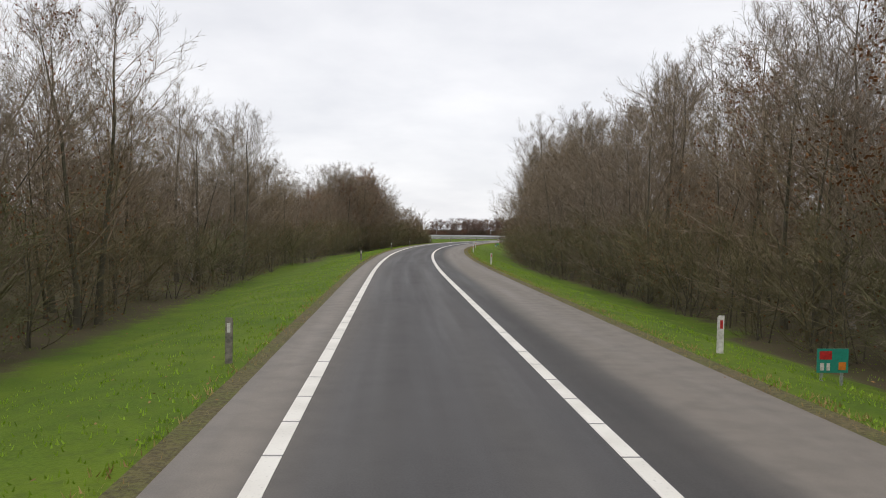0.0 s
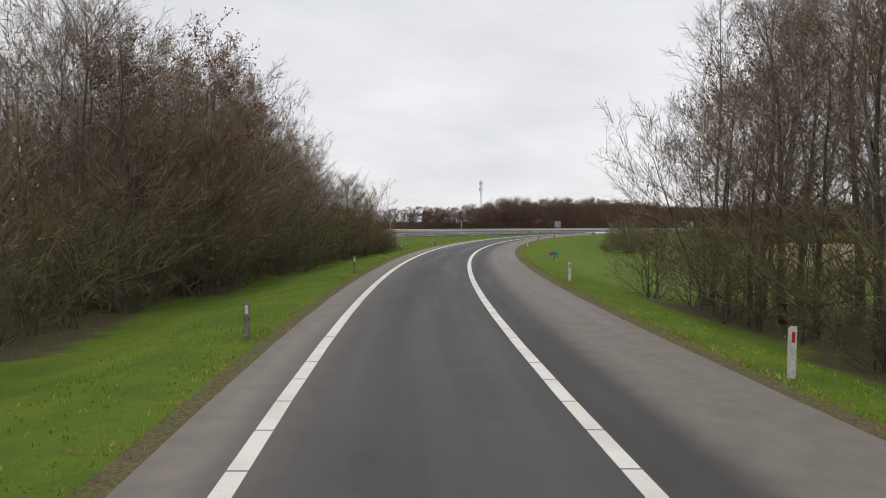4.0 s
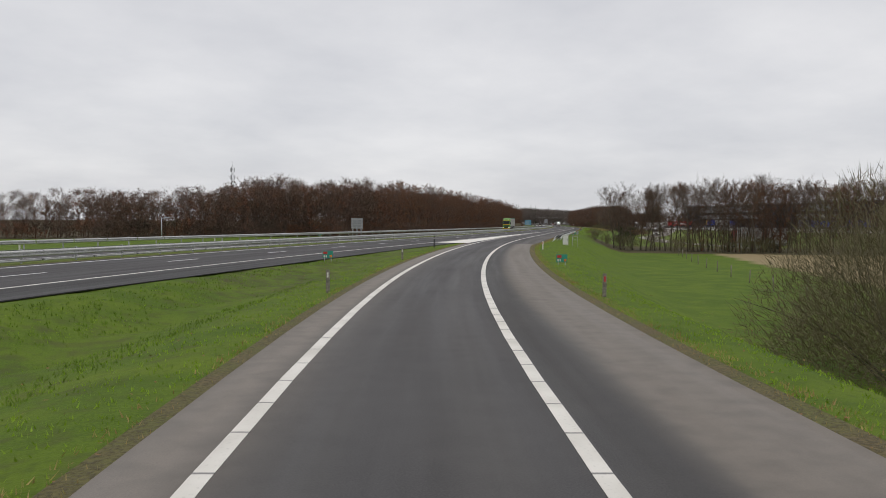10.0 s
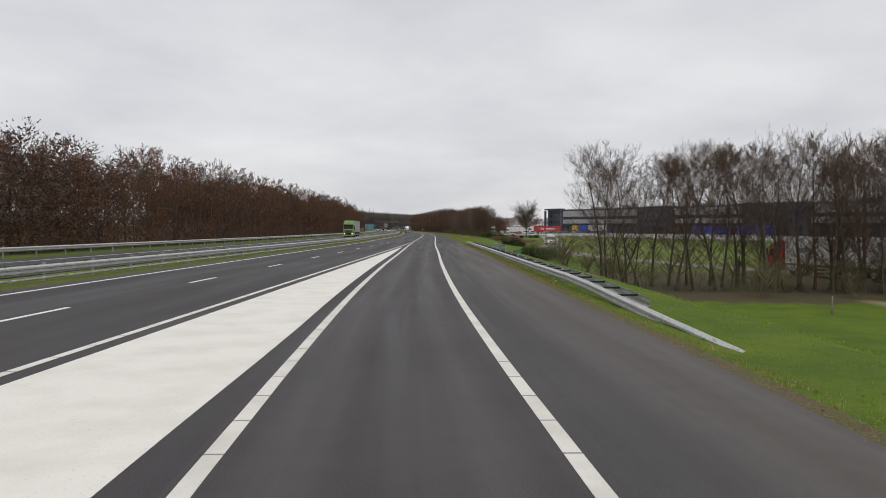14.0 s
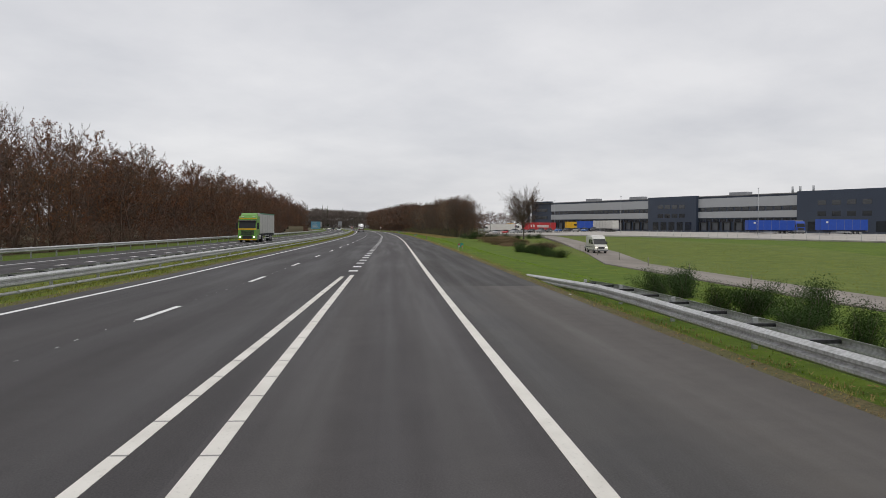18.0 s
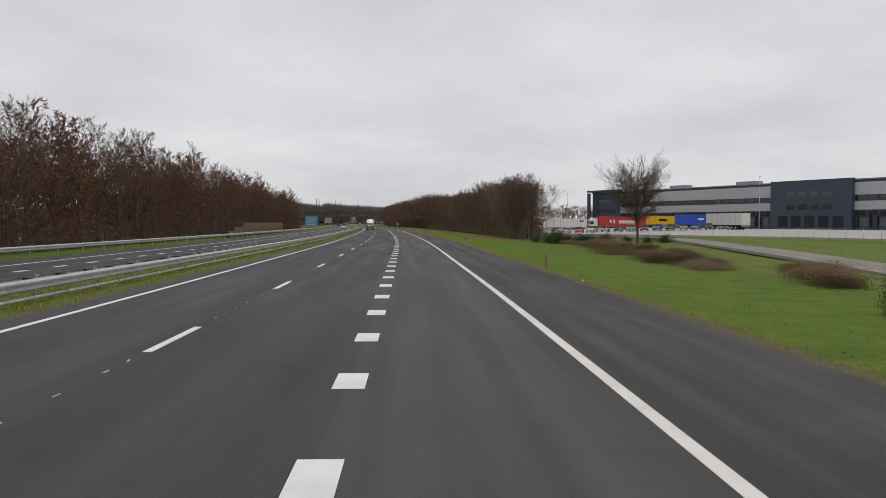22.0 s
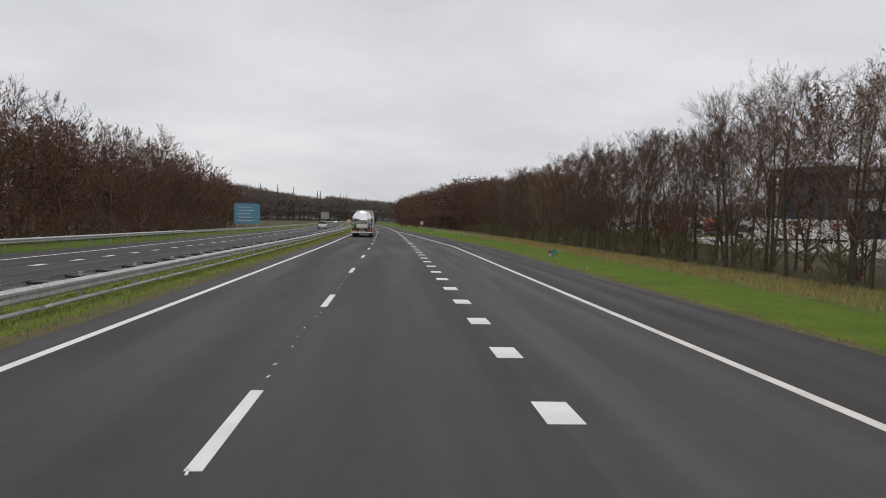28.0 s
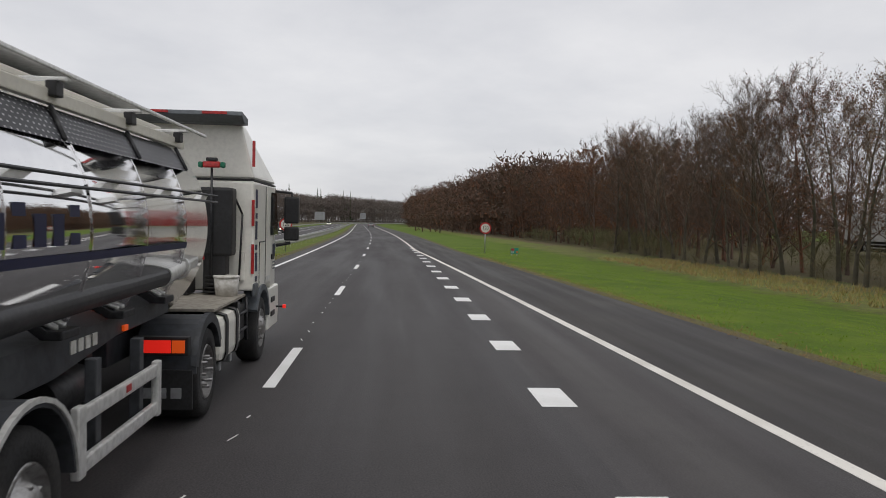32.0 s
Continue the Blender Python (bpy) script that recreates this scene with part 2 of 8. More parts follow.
def paint(name, a, b, seams=True):
    """White road paint with dirt, scuffs and a thin dark seam every metre or so."""
    m, n, k, p = shade(name)
    co = n.new("ShaderNodeTexCoord")
    uv, ob = co.outputs["UV"], co.outputs["Object"]
    f1 = grain(n, k, ob, 1.1, 5, 0.42, 0.72)
    f2 = grain(n, k, ob, 25.0, 3, 0.60, 0.92)
    c = mixed(n, k, f2, mixed(n, k, f1, a, b), tuple(0.6 * v for v in b))
    if seams:
        sx = n.new("ShaderNodeSeparateXYZ")
        k.new(uv, sx.inputs[0])
        md = n.new("ShaderNodeMath")
        md.operation, md.inputs[1].default_value = "PINGPONG", 0.62
        k.new(sx.outputs[1], md.inputs[0])
        lt = n.new("ShaderNodeMath")
        lt.operation, lt.inputs[1].default_value = "LESS_THAN", 0.022
        k.new(md.outputs[0], lt.inputs[0])
        c = mixed(n, k, lt.outputs[0], c, (0.22, 0.21, 0.2))
    k.new(c, p.inputs["Base Color"])
    p.inputs["Roughness"].default_value = 0.7
    return m


ASPHALT = asphalt("ramp asphalt", (0.054, 0.051, 0.053), (0.068, 0.064, 0.064), (0.045, 0.043, 0.045), tracks=0.25, across=((2.6, 3.4, (0.125, 0.112, 0.100)), (3.3, 3.8, (0.225, 0.198, 0.170))))
ASPHALT_DARK = asphalt("shoulder asphalt", (0.038, 0.0355, 0.036), (0.049, 0.046, 0.045), (0.060, 0.055, 0.052), across=((-0.75, -1.5, (0.200, 0.175, 0.149)),))
SHOULDER_DUSTY = asphalt("dusty shoulder asphalt", (0.038, 0.0355, 0.036), (0.049, 0.046, 0.045), (0.056, 0.051, 0.048), across=((-0.9, -2.2, (0.082, 0.073, 0.066)),))
MAIN_SHOULDER = asphalt("black shoulder asphalt", (0.019, 0.018, 0.0195), (0.025, 0.0235, 0.0245), (0.017, 0.016, 0.0175))
ASPHALT_JOIN = asphalt("joining lane asphalt", (0.041, 0.0362, 0.0385), (0.051, 0.0455, 0.047), (0.034, 0.0300, 0.0322), tracks=0.20)
SHOULDER = asphalt("stained shoulder asphalt", (0.0195, 0.0168, 0.0172), (0.0255, 0.0225, 0.0225), (0.040, 0.0355, 0.0325))
ASPHALT_MAIN = asphalt("motorway asphalt", (0.0285, 0.0248, 0.0275), (0.0365, 0.0328, 0.0348), (0.0245, 0.0214, 0.0242), tracks=0.08)
CONCRETE = asphalt("yard concrete", (0.44, 0.41, 0.37), (0.38, 0.355, 0.32), (0.48, 0.445, 0.40), worn=(0.36, 0.34, 0.31))
WHITE_LINE = paint("line paint", (0.74, 0.715, 0.66), (0.60, 0.575, 0.52))
LINE_SMOOTH = paint("smooth line paint", (0.74, 0.715, 0.66), (0.60, 0.575, 0.52), False)
WHITE_PLAIN = paint("block paint", (0.78, 0.78, 0.77), (0.68, 0.675, 0.66), False)
GORE_PAINT = paint("gore paint", (0.80, 0.775, 0.715), (0.70, 0.675, 0.615), False)


def grass_material():
    m, n, k, p = shade("grass")
    co = n.new("ShaderNodeTexCoord").outputs["Object"]
    att = n.new("ShaderNodeAttribute")
    att.attribute_name = "bare"
    att2 = n.new("ShaderNodeAttribute")
    att2.attribute_name = "straw"
    f1 = grain(n, k, co, 0.11, 5, 0.38, 0.62)
    f2 = grain(n, k, co, 1.9, 5, 0.34, 0.76)
    f3 = grain(n, k, co, 26.0, 3, 0.36, 0.80)
    green = mixed(n, k, f1, (0.078, 0.136, 0.009), (0.110, 0.172, 0.012))
    green = mixed(n, k, f2, green, (0.075, 0.121, 0.007))
    green = mixed(n, k, f3, green, (0.045, 0.086, 0.007))
    f4 = grain(n, k, co, 0.55, 6, 0.40, 0.66)
    green = mixed(n, k, f4, green, (0.112, 0.164, 0.012))
    f5 = grain(n, k, co, 5.5, 4, 0.52, 0.78)
    green = mixed(n, k, f5, green, (0.066, 0.100, 0.012))
    earth = mixed(n, k, f2, (0.088, 0.066, 0.040), (0.070, 0.072, 0.026))
    straw = mixed(n, k, f2, (0.30, 0.235, 0.13), (0.23, 0.185, 0.10))
    edge = n.new("ShaderNodeMath")
    edge.operation = "MULTIPLY_ADD"
    k.new(f2, edge.inputs[0])
    edge.inputs[1].default_value = 0.5
    k.new(att.outputs["Fac"], edge.inputs[2])
    step = n.new("ShaderNodeMapRange")
    step.inputs[1].default_value, step.inputs[2].default_value = 0.55, 0.95
    k.new(edge.outputs[0], step.inputs[0])
    c = mixed(n, k, step.outputs[0], green, earth)
    c = mixed(n, k, att2.outputs["Fac"], c, straw)
    k.new(c, p.inputs["Base Color"])
    p.inputs["Roughness"].default_value, p.inputs["Specular IOR Level"].default_value = 0.9, 0.2
    bn = n.new("ShaderNodeBump")
    bn.inputs["Strength"].default_value, bn.inputs["Distance"].default_value = 0.4, 0.03
    k.new(f3, bn.inputs["Height"])
    k.new(bn.outputs[0], p.inputs["Normal"])
    return m


GRASS = grass_material()
VERGE = surface("dry verge grass", (0.112, 0.112, 0.028), (0.135, 0.104, 0.046), (0.062, 0.052, 0.022), 0.95, 0.9, 22.0, 0.8)
STEEL = surface("galvanised steel", (0.52, 0.53, 0.54), (0.40, 0.41, 0.42), (0.30, 0.31, 0.32), 0.42, 1.2, 18.0, 0.05, 0.75, rough2=0.6)
STEEL_WHITE = surface("weathered zinc", (0.60, 0.61, 0.61), (0.50, 0.505, 0.50), (0.33, 0.33, 0.32), 0.5, 0.8, 14.0, 0.05, 0.35)
DARK_METAL = surface("dark metal", (0.035, 0.036, 0.04), (0.05, 0.05, 0.052), (0.02, 0.02, 0.022), 0.5, 2.0, 20.0, 0.05, 0.4)
BLACK = surface("black plastic", (0.016, 0.016, 0.018), (0.026, 0.026, 0.028), (0.012, 0.012, 0.012), 0.5, 3.0, 30.0, 0.05)
RUBBER = surface("tyre rubber", (0.018, 0.018, 0.019), (0.035, 0.033, 0.031), (0.012, 0.012, 0.012), 0.85, 4.0, 40.0, 0.2)
WHITE_PLASTIC = surface("white plastic", (0.70, 0.69, 0.66), (0.60, 0.58, 0.54), (0.45, 0.43, 0.38), 0.5, 2.0, 18.0, 0.05)
BROWN_POST = surface("stained post", (0.26, 0.235, 0.19), (0.16, 0.145, 0.115), (0.09, 0.085, 0.07), 0.7, 3.0, 16.0, 0.1)
RED = surface("red reflector", (0.55, 0.03, 0.03), (0.45, 0.03, 0.03), (0.30, 0.02, 0.02), 0.3, 3.0, 20.0, 0.0)
SIGN_GREEN = surface("green sign sheet", (0.02, 0.27, 0.20), (0.025, 0.24, 0.18), (0.02, 0.20, 0.15), 0.4, 2.0, 20.0, 0.0)
SIGN_BLUE = surface("blue sign sheet", (0.10, 0.28, 0.42), (0.12, 0.31, 0.45), (0.09, 0.24, 0.36), 0.4, 2.0, 20.0, 0.0)
GREY_BACK = surface("grey sign back", (0.36, 0.37, 0.38), (0.30, 0.31, 0.32), (0.25, 0.25, 0.26), 0.5, 1.0, 12.0, 0.0, 0.3)
YELLOW = surface("yellow paint", (0.72, 0.42, 0.02), (0.66, 0.38, 0.02), (0.50, 0.28, 0.02), 0.4, 2.0, 14.0, 0.0)
ORANGE = surface("orange paint", (0.75, 0.22, 0.03), (0.68, 0.20, 0.03), (0.5, 0.15, 0.02), 0.4, 2.0, 14.0, 0.0)


# ---------------------------------------------------------------- building blocks
def mesh(name, verts, faces, materials, uv=None, smooth=False):
    me = bpy.data.meshes.new(name)
    me.from_pydata([tuple(v) for v in verts], [], [tuple(f) for f in faces])
    for m in materials if isinstance(materials, (list, tuple)) else [materials]:
        me.materials.append(m)
    if uv is not None:
        layer = me.uv_layers.new(name="UVMap")
        idx = np.empty(len(me.loops), dtype=np.int32)
        me.loops.foreach_get("vertex_index", idx)
        layer.data.foreach_set("uv", np.asarray(uv, dtype=np.float32)[idx].ravel())
    if smooth:
        me.polygons.foreach_set("use_smooth", np.ones(len(me.polygons), dtype=bool))
    me.update()
    return me


def big_mesh(name, verts, tris, material):
    """A mesh of many triangles, from arrays."""
    me = bpy.data.meshes.new(name)
    nv, nt = len(verts), len(tris)
    me.vertices.add(nv)
    me.vertices.foreach_set("co", np.asarray(verts, dtype=np.float32).ravel())
    me.loops.add(nt * 3)
    me.loops.foreach_set("vertex_index", np.asarray(tris, dtype=np.int32).ravel())
    me.polygons.add(nt)
    me.polygons.foreach_set("loop_start", np.arange(0, nt * 3, 3, dtype=np.int32))
    for m in material if isinstance(material, (list, tuple)) else [material]:
        me.materials.append(m)
    me.update(calc_edges=True)
    return me


def part(name, data, parent, label=""):
    """Links a mesh as one object under a thing or a part."""
    ob = new(name, data)
    ob.parent = parent
    if label:
        ob["label"] = label
    return ob


def built(name, bm, material, smooth=False):
    """A mesh from a bmesh, which it frees."""
    me = bpy.data.meshes.new(name)
    if smooth:
        for f in bm.faces:
            f.smooth = True
    bm.to_mesh(me)
    bm.free()
    for m in material if isinstance(material, (list, tuple)) else [material]:
        me.materials.append(m)
    return me


def box(bm, lo, hi, bevel=0.0, mi=0, m=None):
    """A box from corner to corner, added to a bmesh, with bevelled edges."""
    out = bmesh.ops.create_cube(bm, size=1.0)["verts"]
    for v in out:
        v.co = Vector([lo[i] + (v.co[i] + 0.5) * (hi[i] - lo[i]) for i in range(3)])
        if m is not None:
            v.co = m @ v.co
    faces = {f for v in out for f in v.link_faces}
    for f in faces:
        f.material_index = mi
    if bevel:
        edges = {e for v in out for e in v.link_edges}
        for f in bmesh.ops.bevel(bm, geom=list(edges), offset=bevel, segments=2, profile=0.6, affect="EDGES")["faces"]:
            f.material_index = mi
    return out


def boxes(name, material, *items, bevel=0.01):
    bm = bmesh.new()
    for lo, hi in items:
        box(bm, lo, hi, bevel)
    return built(name, bm, material)


def rod(bm, a, b, r, sides=8, r2=None, mi=0, caps=True):
    """A round bar from a to b, added to a bmesh."""
    a, b = Vector(a), Vector(b)
    d = b - a
    out = bmesh.ops.create_cone(bm, cap_ends=caps, segments=sides, radius1=r, radius2=r if r2 is None else r2, depth=d.length)["verts"]
    m = Matrix.Translation((a + b) / 2) @ d.to_track_quat("Z", "Y").to_matrix().to_4x4()
    bmesh.ops.transform(bm, matrix=m, verts=out)
    for f in {f for v in out for f in v.link_faces}:
        f.material_index = mi
        f.smooth = len(f.verts) == 4
    return out


def rods(name, material, *items, sides=8):
    bm = bmesh.new()
    for a, b, r in items:
        rod(bm, a, b, r, sides)
    return built(name, bm, material)


def thing(name, m, label, category, group="", kind=""):
    ob = new(name)
    ob.empty_display_size = 0.3
    ob.matrix_world = m
    return tagged(ob, label, category, group, kind)


def plate(name, material, w, h, t=0.01, r=0.0):
    """An upright plate in the xz plane, centred, w wide, h high."""
    bm = bmesh.new()
    box(bm, (-w / 2, -t / 2, -h / 2), (w / 2, t / 2, h / 2), min(0.004, t * 0.4))
    return built(name, bm, material)


def extrude(name, profile, length, material, bevel=0.0, smooth=False, axis="X"):
    """A closed profile of (a, b) pairs drawn out along an axis, centred on it: X gives (y, z), Y gives (x, z) and Z gives (x, y)."""
    bm = bmesh.new()
    place = {"X": lambda u, a, b: (u, a, b), "Y": lambda u, a, b: (a, u, b), "Z": lambda u, a, b: (a, b, u)}[axis]
    rings = [[bm.verts.new(place(u, a, b)) for a, b in profile] for u in (-length / 2, length / 2)]
    k = len(profile)
    for i in range(k):
        bm.faces.new((rings[0][i], rings[0][(i + 1) % k], rings[1][(i + 1) % k], rings[1][i]))
    bm.faces.new(rings[0][::-1])
    bm.faces.new(rings[1])
    bmesh.ops.recalc_face_normals(bm, faces=bm.faces)
    if bevel:
        bmesh.ops.bevel(bm, geom=list(bm.edges), offset=bevel, segments=2, profile=0.6, affect="EDGES")
    return built(name, bm, material, smooth)


def words(name, text, size, material, m, parent, align="CENTER", stretch=1.0):
    """Raised lettering in Blender's own font, as a mesh."""
    cu = bpy.data.curves.new(name, "FONT")
    cu.body, cu.size, cu.extrude, cu.align_x, cu.align_y = text, size, 0.002, align, "CENTER"
    tmp = bpy.data.objects.new("tmp", cu)
    scene.collection.objects.link(tmp)
    me = bpy.data.meshes.new_from_object(tmp.evaluated_get(bpy.context.evaluated_depsgraph_get()))
    bpy.data.objects.remove(tmp)
    bpy.data.curves.remove(cu)
    me.transform(Matrix.Diagonal((stretch, 1, 1, 1)))
    me.materials.clear()
    me.materials.append(material)
    ob = part(name, me, parent)
    ob.matrix_local = m
    return ob


def ribbon(name, s0, s1, right, left, z, material, on=at_r, on_left=None, step=4.0, thick=0.03, cross=1, label="", category="road"):
    """A strip of road between two lateral lines (numbers or functions of s), with a skirt at its edges."""
    on_left = on_left or on
    fr = right if callable(right) else (lambda s: right)
    fl = left if callable(left) else (lambda s: left)
    ss = np.arange(s0, s1 + 0.01, step)
    if ss[-1] < s1 - 0.05:
        ss = np.append(ss, s1)
    verts, uv, faces = [], [], []
    k = cross + 3
    for s in ss:
        a, b = on(s, float(fr(s)), z), on_left(s, float(fl(s)), z)
        row = [a - Vector((0, 0, thick))] + [a.lerp(b, i / cross) for i in range(cross + 1)] + [b - Vector((0, 0, thick))]
        verts += row
        w0, w1 = float(fr(s)), float(fl(s))
        uv += [(w0 - thick, s)] + [(w0 + (w1 - w0) * i / cross, s) for i in range(cross + 1)] + [(w1 + thick, s)]
    for i in range(len(ss) - 1):
        for j in range(k - 1):
            p = i * k + j
            faces.append((p, p + k, p + k + 1, p + 1))
    faces.append(tuple(range(k)))
    e = (len(ss) - 1) * k
    faces.append(tuple(e + j for j in reversed(range(k))))
    ob = new(name, mesh(name, verts, faces, material, uv))
    bm = bmesh.new()
    bm.from_mesh(ob.data)
    bmesh.ops.recalc_face_normals(bm, faces=bm.faces)
    bm.to_mesh(ob.data)
    bm.free()
    return tagged(ob, label, category, kind="structure")


# ---------------------------------------------------------------- the ground, one sheet to the horizon
def ground():
    fine_x, fine_y = np.arange(-70.0, 480.0, 2.0), np.arange(-60.0, 800.0, 2.0)
    grow = np.cumsum(3.0 * 1.32 ** np.arange(1, 25))
    grow = grow[grow < 4300]
    xs = np.concatenate([fine_x[0] - grow[::-1], fine_x, fine_x[-1] + grow])
    ys = np.concatenate([fine_y[0] - grow[::-1], fine_y, fine_y[-1] + grow])
    gx, gy = np.meshgrid(xs, ys)
    x, y = gx.ravel(), gy.ravel()
    z, s, l, ms, q = ground_z(x, y)
    nx, ny = len(xs), len(ys)
    i = np.arange(nx * ny).reshape(ny, nx)
    a, b, c, d = i[:-1, :-1].ravel(), i[:-1, 1:].ravel(), i[1:, 1:].ravel(), i[1:, :-1].ravel()
    tris = np.concatenate([np.stack([a, b, c], 1), np.stack([a, c, d], 1)])
    me = big_mesh("ground", np.stack([x, y, z], 1), tris, GRASS)
    bare = np.zeros(len(x))
    bare[(s > -80) & (s < 128) & (l > 9.9) & (q < -4)] = 1       # under the trees between the two roads
    bare[(s < 97) & (l < -7.6)] = 1                              # under the wood inside the bend
    bare[q > np.interp(ms, (0, 150, 240, 300), (110, 100, 60, 29))] = 0.9     # under the wood beyond the motorway
    bare[(q > 22.6) & (ms > 280)] = np.maximum(bare[(q > 22.6) & (ms > 280)], 0.42)
    bare[(s > 572) & (l < -17.5) & (l > -95)] = 1
    bare[(s > 540) & (s < 600) & (l < -17.5) & (l > -26)] = 0.5
    bare[(s > 560) & (s < 760) & (l < -11) & (l > -17)] = 0.48
    bare[(s > 560) & (s < 760) & (l <= -17) & (l > -21)] = 0.62
    bare[(s > 196) & (s < 252) & (l > 4.4) & (q < -2.4)] = 0.48  # the wedge between the roads
    bare[(s > 300) & (s < 336) & (l < -9) & (l > -75)] = 0.95
    bare[(s > 112) & (s <= 196) & (l > 4.4) & (q < -3.4)] = np.maximum(bare[(s > 112) & (s <= 196) & (l > 4.4) & (q < -3.4)], 0.34)
    straw = np.zeros(len(x))
    straw[(s > 335) & (s < 560) & (l < -24) & (l > -60)] = 0.14  # duller grass about the service road
    straw[(s > 150) & (s < 302) & (l < -28.5) & (l > -120)] = 1  # the stubble field
    straw[(s > 560) & (l < -12.5) & (l > -20)] = 0.22
    straw[(q > 7.8) & (q < 12)] = 0.16
    for key, val in (("bare", bare), ("straw", straw)):
        me.attributes.new(key, "FLOAT", "POINT").data.foreach_set("value", val.astype(np.float32))
    me.polygons.foreach_set("use_smooth", np.ones(len(me.polygons), dtype=bool))
    return tagged(new("ground", me), "rough green winter grass with earth under the trees", "grass", kind="structure")


ground()

# ---------------------------------------------------------------- roads
er = lambda s: float(edge_right(s))
lr = lambda s: float(line_right(s))
slip = ribbon("road_slip", -60, 249.6, -0.12, 4.1, 0.0, ASPHALT, cross=3, label="grey asphalt lane of the slip road")
ribbon("shoulder_slip", -60, 249.6, er, -0.12, 0.0, ASPHALT_DARK, cross=3, label="asphalt shoulder, dark by the line and dusty pale outside")
joining = ribbon("road_joining", 249.6, 1600, lambda s: lr(s) - 0.12, 3.42, 0.0, ASPHALT_JOIN, cross=3, label="grey asphalt of the joining lane")
ribbon("shoulder_dusty", 249.6, 360, er, -0.12, 0.0, SHOULDER_DUSTY, cross=3, label="asphalt shoulder with brown dust")
ribbon("shoulder_joining", 360, 1600, er, lambda s: lr(s) - 0.12, 0.0, SHOULDER, cross=2, label="stained dark asphalt shoulder")
motorway = ribbon("road_motorway_before", -400, 249.6, -0.12, 7.6, 0.0, ASPHALT_MAIN, on=at_m, cross=3,
                  label="dark motorway asphalt, two lanes and a shoulder")
ribbon("shoulder_motorway", -400, 249.6, lambda s: float(np.interp(s, (-400, 150, 190, 205, 249.6), (-1.8, -1.8, -2.5, -2.9, -2.6))), -0.12, 0.0, MAIN_SHOULDER, on=at_m, label="black asphalt shoulder of the motorway")
motorway_on = ribbon("road_motorway", 249.6, 1600, 3.42, 7.6, 0.0, ASPHALT_MAIN, on=at_r, on_left=at_m, cross=3, label="dark motorway asphalt, two lanes")
opposite = ribbon("road_opposite", -400, 1600, 11.9, 21.4, -0.12, ASPHALT_MAIN, on=at_m, cross=2, label="asphalt of the opposite carriageway")
for name, a, b, f0, f1, on in (("verge_right", -60, 1600, lambda s: er(s) - float(np.interp(s, (280, 380), (0.38, 0.45))), lambda s: er(s) - 0.002, at_r),
                               ("verge_left", -60, 249, 4.102, 4.40, at_r),
                               ("verge_median", -400, 1600, 7.602, 8.2, at_m)):
    ribbon(name, a, b, f0, f1, -0.022, VERGE, on=on, thick=0.06, label="brown trodden verge of dry grass and soil", category="verge")

ribbon("bridge_joint", 332.5, 332.62, er, 3.2, 0.004, RUBBER, step=0.12, thick=0.003, label="dark rubber joint across the bridge", category="road joint")

# ---------------------------------------------------------------- white lines, blocks and dashes
LZ = 0.006
ribbon("line_right", -60, 262, -0.09, 0.09, LZ, WHITE_LINE, thick=0.005, label="white painted edge line in short laid pieces", category="road marking")
ribbon("line_right_on", 262, 1600, lambda s: lr(s) - 0.09, lambda s: lr(s) + 0.09, LZ, LINE_SMOOTH, thick=0.005, label="white painted edge line", category="road marking")
ribbon("line_left", -60, 366, 3.17, 3.35, LZ, WHITE_LINE, thick=0.005, label="white painted line on the left of the slip road", category="road marking")
veer = lambda s: float(np.interp(s, (336, 350, 358, 366), (0.0, 0.15, 0.25, 0.24)))
ribbon("line_main_right", -400, 365, lambda s: veer(s) - 0.08, lambda s: veer(s) + 0.08, LZ, WHITE_LINE, on=at_m, thick=0.005, label="white painted edge line of the motorway", category="road marking")
ribbon("line_main_left", -400, 1600, 6.77, 6.93, LZ, WHITE_PLAIN, on=at_m, thick=0.005, label="white painted line by the median", category="road marking")
ribbon("line_opposite_near", -400, 1600, 12.9, 13.06, LZ - 0.12, WHITE_PLAIN, on=at_m, thick=0.005, label="white painted line by the median", category="road marking")
ribbon("line_opposite_far", -400, 1600, 18.9, 19.06, LZ - 0.12, WHITE_PLAIN, on=at_m, thick=0.005, label="white painted edge line", category="road marking")
ribbon("gore_hatching", 249.6, 337, lambda s: float(np.interp(s, (249.6, 264, 337), (4.05, 3.72, 3.72))), -0.42, LZ, GORE_PAINT, on=at_r, on_left=at_m, step=4, thick=0.005, label="solid white painted gore between the roads",
       category="road marking")


def dashes(name, s0, s1, period, length, q, width, z, parent, until=1600):
    """Separate painted dashes along the motorway, as parts of its surface; those far off are one part."""
    me = None
    far_v, far_f = [], []
    for s in np.arange(s0, until, period):
        c, a = at_m(s + length / 2, q, z), turn_m(s + length / 2)
        if s < s1:
            if me is None:
                bm = bmesh.new()
                box(bm, (-width / 2, -length / 2, -0.004), (width / 2, length / 2, 0), 0.0)
                me = built(name, bm, WHITE_PLAIN)
            ob = part(name, me, parent)
            ob.matrix_world = pose(*c, 0, 0, a)
        else:
            m = pose(*c, 0, 0, a)
            k = len(far_v)
            far_v += [m @ Vector(v) for v in ((-width / 2, -length / 2, 0), (width / 2, -length / 2, 0), (width / 2, length / 2, 0), (-width / 2, length / 2, 0))]
            far_f.append((k, k + 1, k + 2, k + 3))
    if far_v:
        tagged(part(name + "_far", mesh(name, far_v, far_f, WHITE_PLAIN), parent), kind="stuff")


